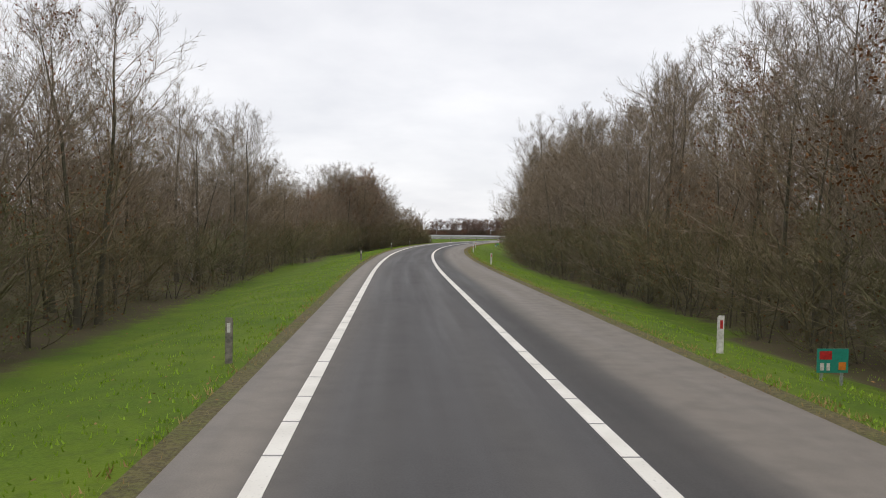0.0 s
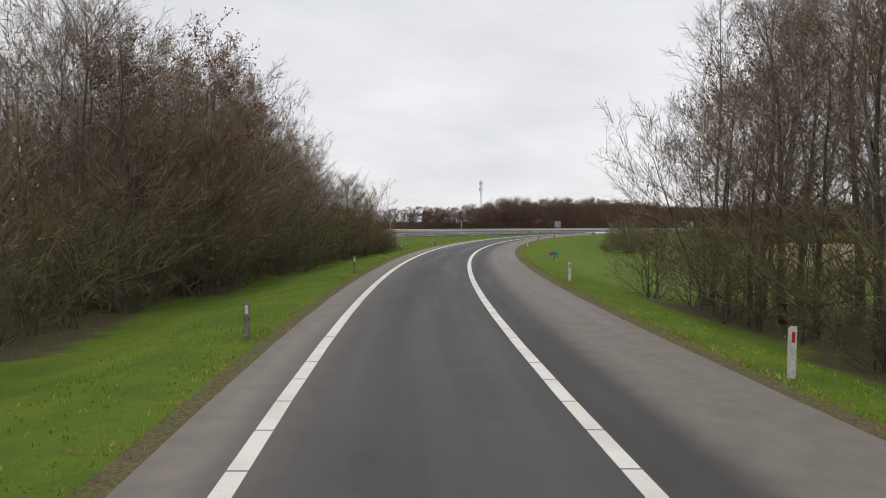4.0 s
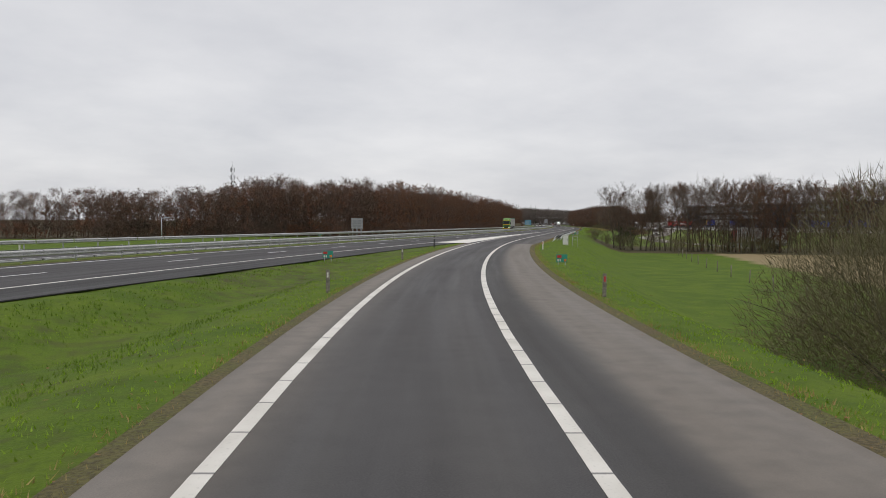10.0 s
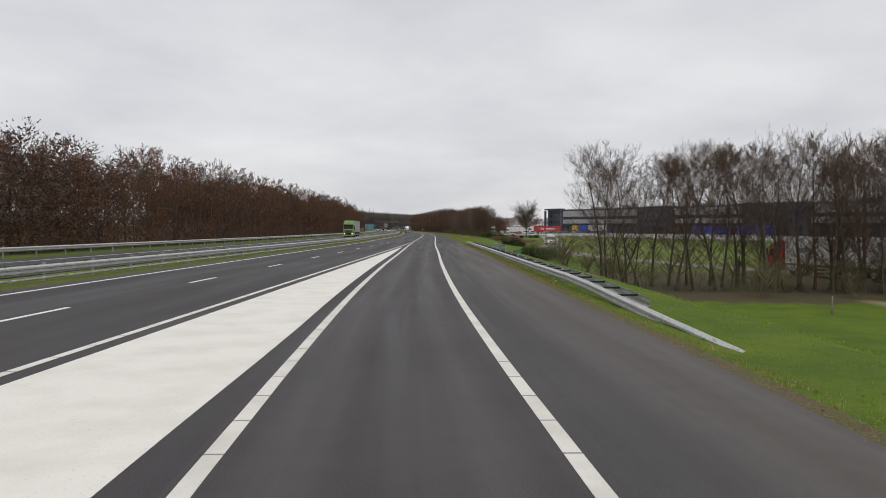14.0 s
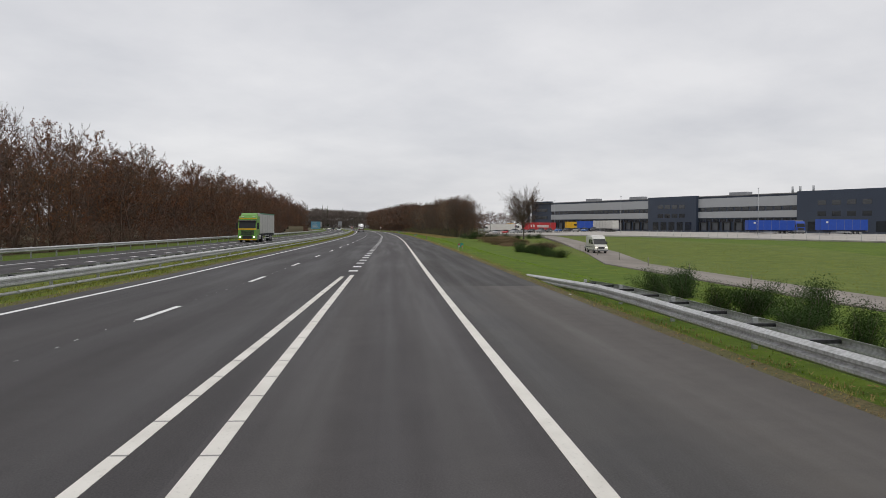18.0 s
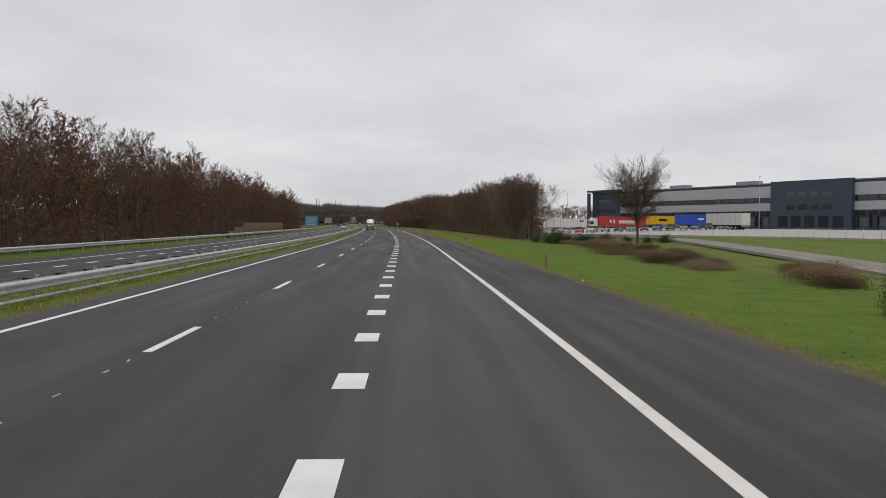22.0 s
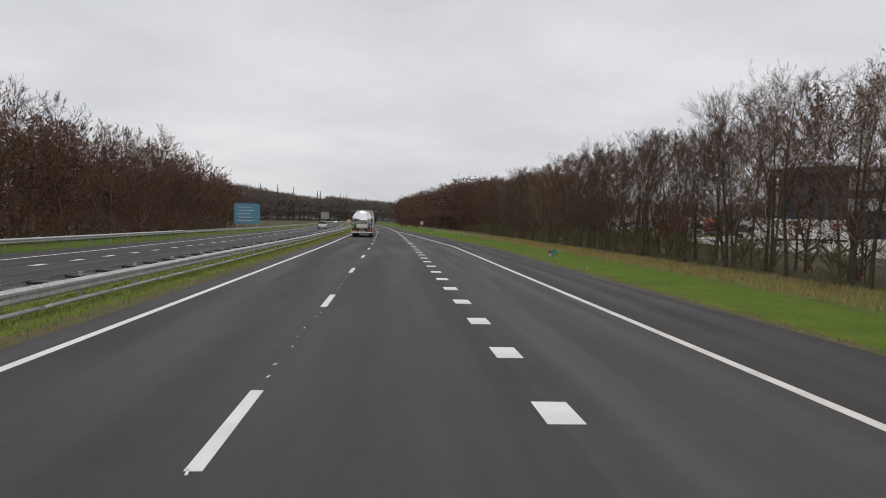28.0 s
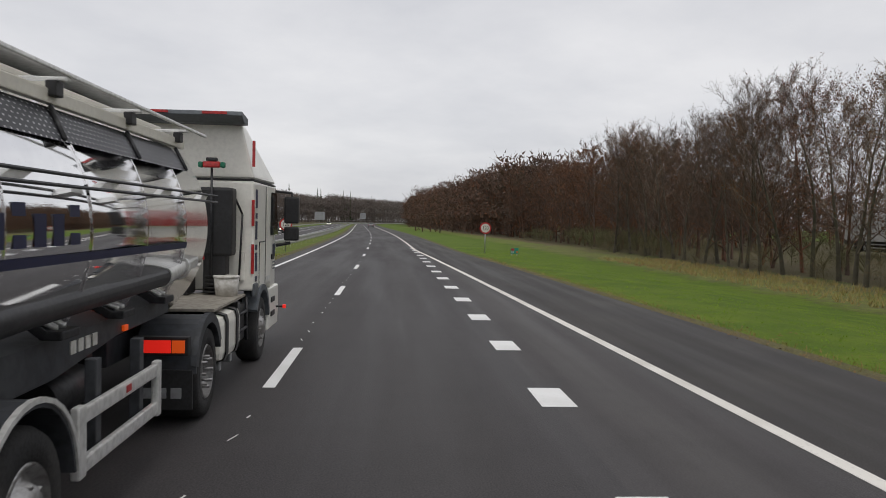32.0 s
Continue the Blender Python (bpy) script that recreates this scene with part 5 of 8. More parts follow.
def lattice_wall():
    """A bank wall of crossed concrete bars, open between them, stepped down at its near end."""
    ob = thing("lattice_wall", pose(*at_m(543, 25.2, -0.45), 0, 0, turn_m(543)), "weathered tan lattice wall holding the bank before the wood", "wall")
    inv = ob.matrix_world.inverted()
    tan = surface("lattice concrete", (0.165, 0.136, 0.078), (0.135, 0.115, 0.064), (0.10, 0.085, 0.05), 0.9, 0.6, 9.0, 0.1)
    fill = surface("dark soil", (0.035, 0.028, 0.020), (0.045, 0.036, 0.024), (0.028, 0.024, 0.018), 0.95, 0.8, 10.0, 0.1)
    for k, s in enumerate(np.arange(543, 607, 4.0)):
        high = 1.1 if k == 0 else 1.7 if k < 3 else 2.4
        m = inv @ pose(*at_m(s + 2.0, 25.2, -0.45), 0, 0, turn_m(s + 2.0))
        panel = part("panel", boxes("panel", fill, ((-0.45, -2.0, -0.2), (-0.20, 2.0, high - 0.05)), bevel=0.02), ob, "dark soil behind the bars")
        panel.matrix_basis = m
        bm = bmesh.new()
        box(bm, (-0.06, -2.0, high - 0.14), (0.12, 2.0, high), 0.0)
        for sign in (-1, 1):
            for c in np.arange(-2.0 - high, 2.0 + high, 0.62):
                y0, y1 = c, c + sign * high
                lo, hi = max(-2.0, min(y0, y1)), min(2.0, max(y0, y1))
                if hi - lo < 0.1:
                    continue
                za, zb = (lo - c) * sign, (hi - c) * sign
                rod(bm, (0.03 * sign, lo, za), (0.03 * sign, hi, zb), 0.12, 4)
        part("lattice", built("lattice", bm, tan), panel, "tan crossed bars")


lattice_wall()


def street_lamp(place, turn, height, label, arms=1, reach=1.6):
    ob = thing("street_lamp", pose(*place, 0, 0, turn), label, "street lamp", "street lamps")
    bm = bmesh.new()
    rod(bm, (0, 0, -0.4), (0, 0, height), 0.085, 10, 0.05)
    part("pole", built("pole", bm, STEEL), ob)
    for k in range(arms):
        a = pose(0, 0, 0, 0, 0, 180 * k)
        arm = part("arm", rods("arm", STEEL, ((0, 0, height - 0.05), (reach, 0, height + 0.15), 0.035)), ob)
        arm.matrix_basis = a
        head = part("lamp_head", boxes("lamp_head", GREY_BACK, ((reach - 0.15, -0.14, height + 0.08), (reach + 0.5, 0.14, height + 0.2)), bevel=0.03), ob)
        head.matrix_basis = a


for x, y, t in ((37, 272, 20), (18, 274, 200), (-20, 268, 40)):
    street_lamp(height_at([(x, y)])[0], t, 2.7, "short grey one-armed street lamp before the wood", 1, 0.5)
for x, y in ((333, 466), (313, 407), (375, 560), (352, 512)):
    street_lamp(height_at([(x, y)])[0], 30, 13.2, "tall steel yard lamp mast with two heads", 2, 0.8)


def radio_mast():
    ob = thing("radio_mast", pose(102, 570, -0.5), "slim grey lattice radio mast with antennas", "mast")
    for k in range(3):
        a = 2.094 * k
        b = 2.094 * (k + 1)
        part("leg", rods("leg", STEEL, ((0.9 * math.cos(a), 0.9 * math.sin(a), 0), (0.4 * math.cos(a), 0.4 * math.sin(a), 30), 0.09)), ob)
        bm = bmesh.new()
        for i in range(12):
            r0, r1 = 0.9 - 0.5 * i / 12, 0.9 - 0.5 * (i + 1) / 12
            rod(bm, (r0 * math.cos(a), r0 * math.sin(a), 2.5 * i), (r1 * math.cos(b), r1 * math.sin(b), 2.5 * i + 2.5), 0.04, 5)
        part("bracing", built("bracing", bm, STEEL), ob)
        for h in (24.5, 28.3):
            part("antenna", boxes("antenna", GREY_BACK, ((-0.18, -0.1, -1.1), (0.18, 0.1, 1.1)), bevel=0.03), ob).matrix_basis = pose(
                1.1 * math.cos(a), 1.1 * math.sin(a), h, 0, 0, math.degrees(a) + 90)
    part("spike", rods("spike", STEEL, ((0, 0, 29.5), (0, 0, 33), 0.05)), ob)


radio_mast()

# fence posts in the meadow and by the track
FENCE_POST = thing("fence_post", Matrix.Identity(4), "thin grey wooden fence post in the meadow", "fence post", "fence posts across the meadow")
part("stake", rods("stake", BROWN_POST, ((0, 0, -0.3), (0, 0, 1.05), 0.045), sides=6), FENCE_POST)
meadow = height_at([at_r(s, -18.0 - 0.04 * (s - 190)) for s in np.arange(196, 300, 7.5)] + [at_r(s, -23 - 0.07 * (s - 380)) for s in np.arange(386, 470, 14)])
for i, q in enumerate(meadow):
    m = pose(q.x, q.y, q.z, 3 * math.sin(i * 2.1), 3 * math.cos(i * 1.7), 40 * i)
    if i == 0:
        FENCE_POST.matrix_world = m
    else:
        copy_thing(FENCE_POST, m)


# ---------------------------------------------------------------- bushes
def evergreen(seed, r, h, label, mat_, kind="bush", leaf=0.11, count=1500):
    """A rounded bush: stems and thousands of small leaves with gaps."""
    rng = random.Random(seed)
    sv, sf, lv, lf = [], [], [], []
    tips = []
    for i in range(26):
        a = rng.uniform(0, 6.28)
        d = Vector((math.cos(a) * rng.uniform(0.2, 1), math.sin(a) * rng.uniform(0.2, 1), rng.uniform(0.7, 1.5)))
        pts = bent(rng, Vector((rng.gauss(0, r * 0.25), rng.gauss(0, r * 0.25), -0.1)), d, h * rng.uniform(0.75, 1.1), 4, 0.18)
        tube(sv, sf, pts, [0.03, 0.025, 0.02, 0.014, 0.006], 3)
        tips += pts[1:]
    for i in range(count):
        t = rng.choice(tips)
        o = t + Vector((rng.gauss(0, r * 0.2), rng.gauss(0, r * 0.2), rng.gauss(0, h * 0.1)))
        if o.z < 0.02:
            o.z = abs(o.z) + 0.02
        ax = Vector((rng.gauss(0, 1), rng.gauss(0, 1), rng.gauss(0.5, 1))).normalized() * leaf * rng.uniform(0.6, 1.4)
        bx = ax.orthogonal().normalized() * leaf * 0.4
        k = len(lv)
        lv += [o - ax, o + bx, o + ax, o - bx]
        lf += [(k, k + 1, k + 2), (k, k + 2, k + 3)]
    return (big_mesh("stems", *arr((sv, sf)), BARK), big_mesh("foliage", *arr((lv, lf)), mat_), label, kind)


def put_bush(kind, p, turn, size, group):
    ob = thing(kind[3], Matrix.LocRotScale(p, Euler((0, 0, turn)), size), kind[2], "bush", group)
    tagged(part("stem_tangle", kind[0], ob), kind="stuff")
    part("foliage", kind[1], ob)


BROOM = [evergreen(31, 1.3, 1.9, "dark green broom bush on the grass slope", EVERGREEN, leaf=0.042, count=8500), evergreen(32, 1.6, 1.6, "dark green broom bush on the grass slope", EVERGREEN, leaf=0.042, count=8500)]
BRAMBLE = [evergreen(33, 2.2, 0.85, "low mound of withered brown bramble", HEATH, "bramble", 0.045, 4800), evergreen(34, 2.6, 0.7, "low mound of withered brown bramble", HEATH, "bramble", 0.045, 4800)]
bush_rng = random.Random(5)
spots = [(383, -15.8), (380, -16.3), (386, -18.6), (373, -15.6), (370, -16.0), (371.5, -17.0), (366, -16.2), (367, -17.6), (360, -15.6), (453, -18.3), (450, -19.0), (446, -19.4), (442, -19.6),
         (438, -19.9), (435, -20.4), (552, -20.5), (548, -21.8), (545, -24), (543, -22), (546, -26.5), (549, -29), (550, -32), (549, -35), (548, -38.5), (545, -40)]
for p in height_at([at_r(s, l) for s, l in spots]):
    k = bush_rng.uniform(0.76, 1.0)
    put_bush(bush_rng.choice(BROOM), p, bush_rng.uniform(0, 6.28), (k, k, k * bush_rng.uniform(0.85, 1.1)), "broom bushes on the slope")
spots = [(s, l + bush_rng.gauss(0, 0.8)) for s, l in zip(np.linspace(482, 562, 26), np.linspace(-20.5, -27.5, 26))]
spots += [(s, l + bush_rng.gauss(0, 0.7)) for s, l in zip(np.linspace(488, 552, 20), np.linspace(-25, -31, 20))] + [(s, l + bush_rng.gauss(0, 0.6)) for s, l in zip(np.linspace(466, 482, 9), np.linspace(-22.5, -29, 9))]
for p in height_at([at_r(s, l) for s, l in spots]):
    k = bush_rng.uniform(0.7, 1.25)
    put_bush(bush_rng.choice(BRAMBLE), p, bush_rng.uniform(0, 6.28), (k, k, k * bush_rng.uniform(0.8, 1.2)), "bramble mounds beside the road")
WILLOW = twig_material("willow twigs", (0.215, 0.185, 0.110), (0.215, 0.185, 0.110), (0.180, 0.160, 0.090))


def dome_shrub(place, turn, height, r, group, seed):
    """A wide rounded leafless shrub: bent stems from one stool and a dome of fine twigs."""
    ob = thing("shrub", Matrix.LocRotScale(place, Euler((0, 0, turn)), (1, 1, 1)), "wide rounded leafless shrub with olive-brown twigs on the grass", "shrub", group)
    rng, g = random.Random(seed), np.random.default_rng(seed)
    v, f = [], []
    for i in range(30):
        a = rng.uniform(0, 6.28)
        tilt = rng.uniform(0.1, 1.3)
        pts = bent(rng, Vector((rng.gauss(0, 0.3), rng.gauss(0, 0.3), -0.2)), Vector((math.cos(a) * tilt, math.sin(a) * tilt, 1.0)), height * rng.uniform(0.6, 0.86), 5, 0.14)
        tube(v, f, pts, [0.06, 0.05, 0.04, 0.028, 0.016, 0.006], 4)
    stems = part("stem_tangle", big_mesh("stem_tangle", *arr((v, f)), BARK), ob)
    tagged(stems, kind="stuff")
    n = 15000 if height < 4 else 30000
    u = g.normal(size=(n, 3))
    u[:, 2] = np.abs(u[:, 2])
    u /= np.linalg.norm(u, axis=1)[:, None]
    bump = 0.86 + 0.14 * np.sin(u[:, 0] * 7 + seed) * np.cos(u[:, 1] * 6 + u[:, 2] * 5)
    p = u * (g.random(n) ** 0.36 * bump)[:, None] * np.array((r, r, height * 0.90)) + np.array((0, 0, 0.05 * height))
    d = u * 0.6 + np.array((0, 0, 0.45)) + g.normal(size=(n, 3)) * 0.5
    d /= np.linalg.norm(d, axis=1)[:, None]
    side = np.cross(d, g.normal(size=(n, 3)))
    side *= (0.009 / np.linalg.norm(side, axis=1))[:, None]
    tri = np.stack([p - side, p + side, p + d * g.uniform(0.25, 0.65, n)[:, None]], 1).reshape(-1, 3)
    part("crown", big_mesh("crown", tri, np.arange(n * 3).reshape(-1, 3), WILLOW), ob)


dome_shrub(height_at([(48.0, 181.2)])[0], 0.4, 7.0, 5.1, "shrubs on the grass", 41)
dome_shrub(height_at([at_r(133.0, 10.6)])[0], 0.4, 2.9, 2.7, "shrubs on the grass", 42)
dome_shrub(height_at([at_r(128.6, 11.6)])[0], 1.4, 3.0, 2.8, "shrubs on the grass", 43)
LONE = TreeKind("lone bare tree with a wide rounded crown by the lorry park", BARK, ROW_TWIGS, seed=44, height=8.4, spread=5.3, limbs=104, subs=9, twigs=8, clear=0.36, girth=0.24, width=0.036, steep=0.8, dome=True)
LONE.plant(height_at([(273.5, 454.7)])[0], 1.0, 1.12, "lone trees")
belt(at_r, 569, 580, (-21.6, -24.0), 2.6, ROW_KINDS, GE, (0.80, 0.95))
KINDS[7].plant(height_at([at_r(566.0, -21.0)])[0], 0.7, 0.36, GE)


# ---------------------------------------------------------------- litter on the verge
def paper_scrap(s, l, size, seed):
    """A crumpled scrap of paper or plastic."""
    rng = random.Random(seed)
    p = height_at([at_r(s, l)])[0]
    ob = tagged(new("paper_scrap"), "crumpled white scrap of paper on the verge", "litter", "litter on the verge")
    ob.matrix_world = pose(p.x, p.y, max(p.z, -0.02) + 0.02, 0, 0, rng.uniform(0, 360))
    bm = bmesh.new()
    bmesh.ops.create_icosphere(bm, subdivisions=2, radius=size)
    for v in bm.verts:
        k = 1 + rng.uniform(-0.35, 0.35)
        v.co = Vector((v.co.x * k, v.co.y * 0.7 * k, v.co.z * 0.45 * k))
    part("sheet", built("sheet", bm, WHITE_PLASTIC), ob)


for i, (s, l) in enumerate(((283.0, -3.95), (282.9, -4.55), (281.0, -4.3), (297.5, -4.1), (356.5, -3.9), (388.0, -4.0), (400.5, -4.1), (430.5, -4.2), (449.5, -3.7), (512.0, -5.2), (596.0, -4.0), (640.0, -4.4))):
    paper_scrap(s, l, 0.032 + 0.012 * (i % 3), i)


# ---------------------------------------------------------------- the lorry park and the warehouse
YARD_Z = 0.75
EDGE = [Vector(p) for p in ((268, 330), (310, 450), (304, 500), (343, 546), (386, 590))]


def yard_z(x, y):
    """The yard rises from its fence towards the hall."""
    p = Vector((x, y))
    d = min((p - a - (b - a) * min(1, max(0, (p - a).dot(b - a) / (b - a).length_squared))).length for a, b in zip(EDGE, EDGE[1:]))
    return -0.42 + (YARD_Z + 0.42) * min(1.0, d / 30.0)


def yard():
    verts, faces, uv = [], [], []
    for i, e in enumerate(EDGE):
        for w in (0, 8, 16, 24, 32, 60, 100):
            verts.append((e.x + w, e.y - 0.25 * w, yard_z(e.x + w, e.y - 0.25 * w) if w else -0.42))
            uv.append((e.x + w, e.y))
    for i in range(len(EDGE) - 1):
        faces += [(i * 7 + j, i * 7 + j + 1, i * 7 + 8 + j, i * 7 + 7 + j) for j in range(6)]
    tagged(new("yard", mesh("yard", verts, faces, CONCRETE, uv)), "pale concrete yard of the lorry park", "yard", kind="structure")


yard()
TRACK = ((145, 275), (160, 318), (187, 357), (212, 380), (240, 408), (282, 452), (300, 476))


def track():
    """The service road below the motorway, which follows the ground."""
    pts = []
    for a, b in zip(TRACK, TRACK[1:]):
        n = max(2, int(math.dist(a, b) / 4))
        pts += [Vector((a[0] + (b[0] - a[0]) * i / n, a[1] + (b[1] - a[1]) * i / n)) for i in range(n)]
    rows = []
    for i, p in enumerate(pts):
        d = (pts[min(i + 1, len(pts) - 1)] - pts[max(i - 1, 0)]).normalized()
        side = Vector((d.y, -d.x))
        rows.append([p + side * o for o in (-2.6, -0.9, 0.9, 2.6)])
    flat = height_at([q for r in rows for q in r])
    verts, faces, uv = [], [], []
    for i, r in enumerate(rows):
        h = flat[i * 4:(i + 1) * 4]
        top = max(q.z for q in h) + 0.10
        verts += [Vector((q.x, q.y, top - (0.3 if j in (0, 3) else 0.0))) for j, q in enumerate((h[0], h[0].lerp(h[1], 0.05), h[3].lerp(h[2], 0.05), h[3]))]
        uv += [(k, i * 4.0) for k in range(4)]
    for i in range(len(rows) - 1):
        faces += [(i * 4 + j, i * 4 + j + 1, i * 4 + 5 + j, i * 4 + 4 + j) for j in range(3)]
    tagged(new("road_service", mesh("road_service", verts, faces, asphalt("service road", (0.235, 0.205, 0.178), (0.195, 0.172, 0.150), (0.265, 0.232, 0.200), worn=(0.20, 0.178, 0.155)), uv)),
           "narrow pale service road below the motorway", "road", kind="structure")


track()

WALL_DARK = surface("dark blue cladding", (0.034, 0.048, 0.078), (0.040, 0.056, 0.088), (0.028, 0.038, 0.062), 0.5, 0.15, 3.0, 0.05)
WALL_PALE = surface("silver cladding", (0.40, 0.415, 0.43), (0.375, 0.39, 0.405), (0.385, 0.40, 0.415), 0.45, 0.05, 0.6, 0.02, 0.2)
GLASS_DARK = surface("dark window glass", (0.022, 0.026, 0.032), (0.03, 0.036, 0.042), (0.018, 0.02, 0.024), 0.12, 0.5, 4.0, 0.0, spec=0.8)
DOCK_GREY = surface("dock door", (0.10, 0.11, 0.125), (0.085, 0.094, 0.107), (0.075, 0.083, 0.094), 0.5, 0.5, 6.0, 0.02)
ROOF_GREY = surface("roof sheet", (0.22, 0.225, 0.23), (0.19, 0.195, 0.20), (0.15, 0.155, 0.16), 0.7, 0.2, 3.0, 0.05)


def warehouse():
    """The long distribution hall: two pale bands with strip windows over a dark base, with darker blocks that stand out from it."""
    length, hgt = 268.0, 13.1
    a = math.degrees(math.atan2(-(406.1 - 381.4), 574.6 - 468.7))
    hall = thing("warehouse", pose(406.1, 574.6, YARD_Z - 0.05, 0, 0, a), "long modern warehouse with silver bands and dark blue blocks", "warehouse")
    # local: x runs into the building, y along the front (negative is nearer the meadow's end)
    part("wall", boxes("wall", WALL_DARK, ((0, -length, 0), (90, 0, hgt)), bevel=0.05), hall, "dark blue clad wall")
    part("roof", boxes("roof", ROOF_GREY, ((-0.3, -length - 0.3, hgt + 0.003), (90.3, 0.3, hgt + 0.35)), bevel=0.05), hall)
    blocks = [(-17, 0, 0.0), (-112, -86, 1.4), (-190, -156, 1.4), (-268, -240, 1.4)]
    bands = [(-86, -17), (-156, -112), (-240, -190)]
    for y0, y1 in bands:
        for z0, z1 in ((5.3, 7.6), (9.2, 12.5)):
            part("band", boxes("band", WALL_PALE, ((-0.35, y0, z0), (-0.003, y1, z1)), bevel=0.03), hall, "silver clad band")
        for z0 in (7.75, 3.9):
            n = int((y1 - y0) / 3.2)
            for i in range(n):
                c = y0 + (i + 0.5) * (y1 - y0) / n
                part("window", boxes("window", GLASS_DARK, ((-0.10, c - 1.35, z0), (-0.003, c + 1.35, z0 + (1.35 if z0 > 6 else 1.1))), bevel=0.02), hall)
        n = int((y1 - y0) / 5.2)
        for i in range(n):
            c = y0 + (i + 0.5) * (y1 - y0) / n
            dock = part("dock_door", boxes("dock_door", DOCK_GREY, ((-0.08, c - 1.5, 0.9), (-0.004, c + 1.5, 3.5)), bevel=0.02), hall, "grey loading dock door")
            part("dock_shelter", boxes("dock_shelter", BLACK, ((-0.6, c - 1.9, 0.7), (-0.09, c - 1.52, 3.7)), ((-0.6, c + 1.52, 0.7), (-0.09, c + 1.9, 3.7)), ((-0.6, c - 1.9, 3.52), (-0.09, c + 1.9, 3.85)),
                                       bevel=0.02), dock)
    for y0, y1, out in blocks:
        if out:
            part("block", boxes("block", WALL_DARK, ((-out, y0, 0), (-0.003, y1, hgt + 0.6)), bevel=0.05), hall, "dark blue projecting office block")
        for z0 in (5.5, 9.0):
            for i in range(4):
                c = y0 + (y1 - y0) * (0.28 + 0.15 * i)
                part("window", boxes("window", GLASS_DARK, ((-out - 0.06, c - 1.5, z0), (-out - 0.003, c + 1.5, z0 + 1.5)), bevel=0.02), hall)
        for i in range(5):
            c = y0 + (y1 - y0) * (0.15 + 0.17 * i)
            part("window", boxes("window", GLASS_DARK, ((-out - 0.06, c - 1.6, 0.6), (-out - 0.003, c + 1.6, 3.8)), bevel=0.02), hall)
    part("end_frame", boxes("end_frame", WALL_DARK, ((-2.4, -1.0, 0), (-1.7, 0.4, hgt)), ((-2.4, -17, hgt + 0.36), (1.0, 0.5, hgt + 1.0)), bevel=0.05), hall, "dark roof frame at the corner")
    for y in (-40, -70, -125, -210):
        part("roof_unit", boxes("roof_unit", GREY_BACK, ((6, y - 4, hgt + 0.36), (9, y + 4, hgt + 1.7)), bevel=0.05), hall, "grey roof ventilation unit")
    for y in (-150, -153, -158):
        part("chimney", rods("chimney", STEEL, ((4, y, hgt + 0.3), (4, y, hgt + 2.6), 0.35)), hall)


warehouse()


def yard_fence():
    """A wire mesh fence on thin posts along the yard's edge."""
    pts = [Vector(p) for p in ((267, 326), (309, 448), (303, 500), (342, 546))]
    fence = thing("yard_fence", pose(pts[0].x, pts[0].y, -0.42), "wire mesh fence on thin grey posts along the yard", "fence")
    post = rods("post", STEEL, ((0, 0, -0.6), (0, 0, 1.9), 0.04), sides=6)
    wire = None
    for a, b in zip(pts, pts[1:]):
        n = int((b - a).length / 3.4)
        d = (b - a) / n
        for i in range(n):
            p = a + d * i - pts[0]
            part("post", post, fence).location = (p.x, p.y, 0)
            bm = bmesh.new()
            for k in range(6):
                rod(bm, (p.x, p.y, 0.15 + 0.33 * k), (p.x + d.x, p.y + d.y, 0.15 + 0.33 * k), 0.008, 3)
            tagged(part("wire_mesh", built("wire_mesh", bm, STEEL), fence), kind="stuff")
    kerb = part("concrete_edge", mesh("concrete_edge", [v for a in pts for v in ((a.x - pts[0].x, a.y - pts[0].y, -0.5), (a.x - pts[0].x, a.y - pts[0].y, 0.22),
                (a.x - pts[0].x + 0.25, a.y - pts[0].y - 0.1, 0.22), (a.x - pts[0].x + 0.25, a.y - pts[0].y - 0.1, -0.5))],
                [(i * 4 + j, i * 4 + j + 1, i * 4 + j + 5, i * 4 + j + 4) for i in range(3) for j in range(3)], CONCRETE), fence, "low concrete edging")


yard_fence()


# ---------------------------------------------------------------- vehicles
def lacquer(name, c, rough=0.3, metal=0.0, dirt=0.75):
    m, n, k, p = shade(name)
    co = n.new("ShaderNodeTexCoord").outputs["Object"]
    f = grain(n, k, co, 1.6, 5, 0.42, 0.75)
    f2 = grain(n, k, co, 22.0, 2, 0.4, 0.75)
    b = mixed(n, k, f, c, tuple(v * dirt for v in c))
    k.new(mixed(n, k, f2, b, tuple(v * 0.9 for v in c)), p.inputs["Base Color"])
    p.inputs["Roughness"].default_value, p.inputs["Metallic"].default_value = rough, metal
    return m


def glass_pane(name="vehicle glass"):
    m, n, k, p = shade(name)
    p.inputs["Base Color"].default_value = (0.012, 0.014, 0.016, 1)
    p.inputs["Roughness"].default_value, p.inputs["Specular IOR Level"].default_value = 0.12, 0.35
    return m


def glow(name, c, strength):
    m, n, k, p = shade(name)
    p.inputs["Base Color"].default_value = (*c, 1)
    p.inputs["Emission Color"].default_value, p.inputs["Emission Strength"].default_value = (*c, 1), strength
    return m


VGLASS = glass_pane()
LAMP_ON = glow("lit headlamp", (1.0, 0.93, 0.75), 2.2)
LAMP_RED = glow("lit tail lamp", (0.8, 0.02, 0.012), 0.55)
LAMP_AMBER = glow("lit amber lamp", (0.75, 0.09, 0.01), 0.35)
CHROME = surface("rim metal", (0.45, 0.45, 0.45), (0.36, 0.35, 0.34), (0.22, 0.21, 0.20), 0.4, 3.0, 20.0, 0.05, 0.8)
V_WHITE = lacquer("white lacquer", (0.66, 0.65, 0.61))
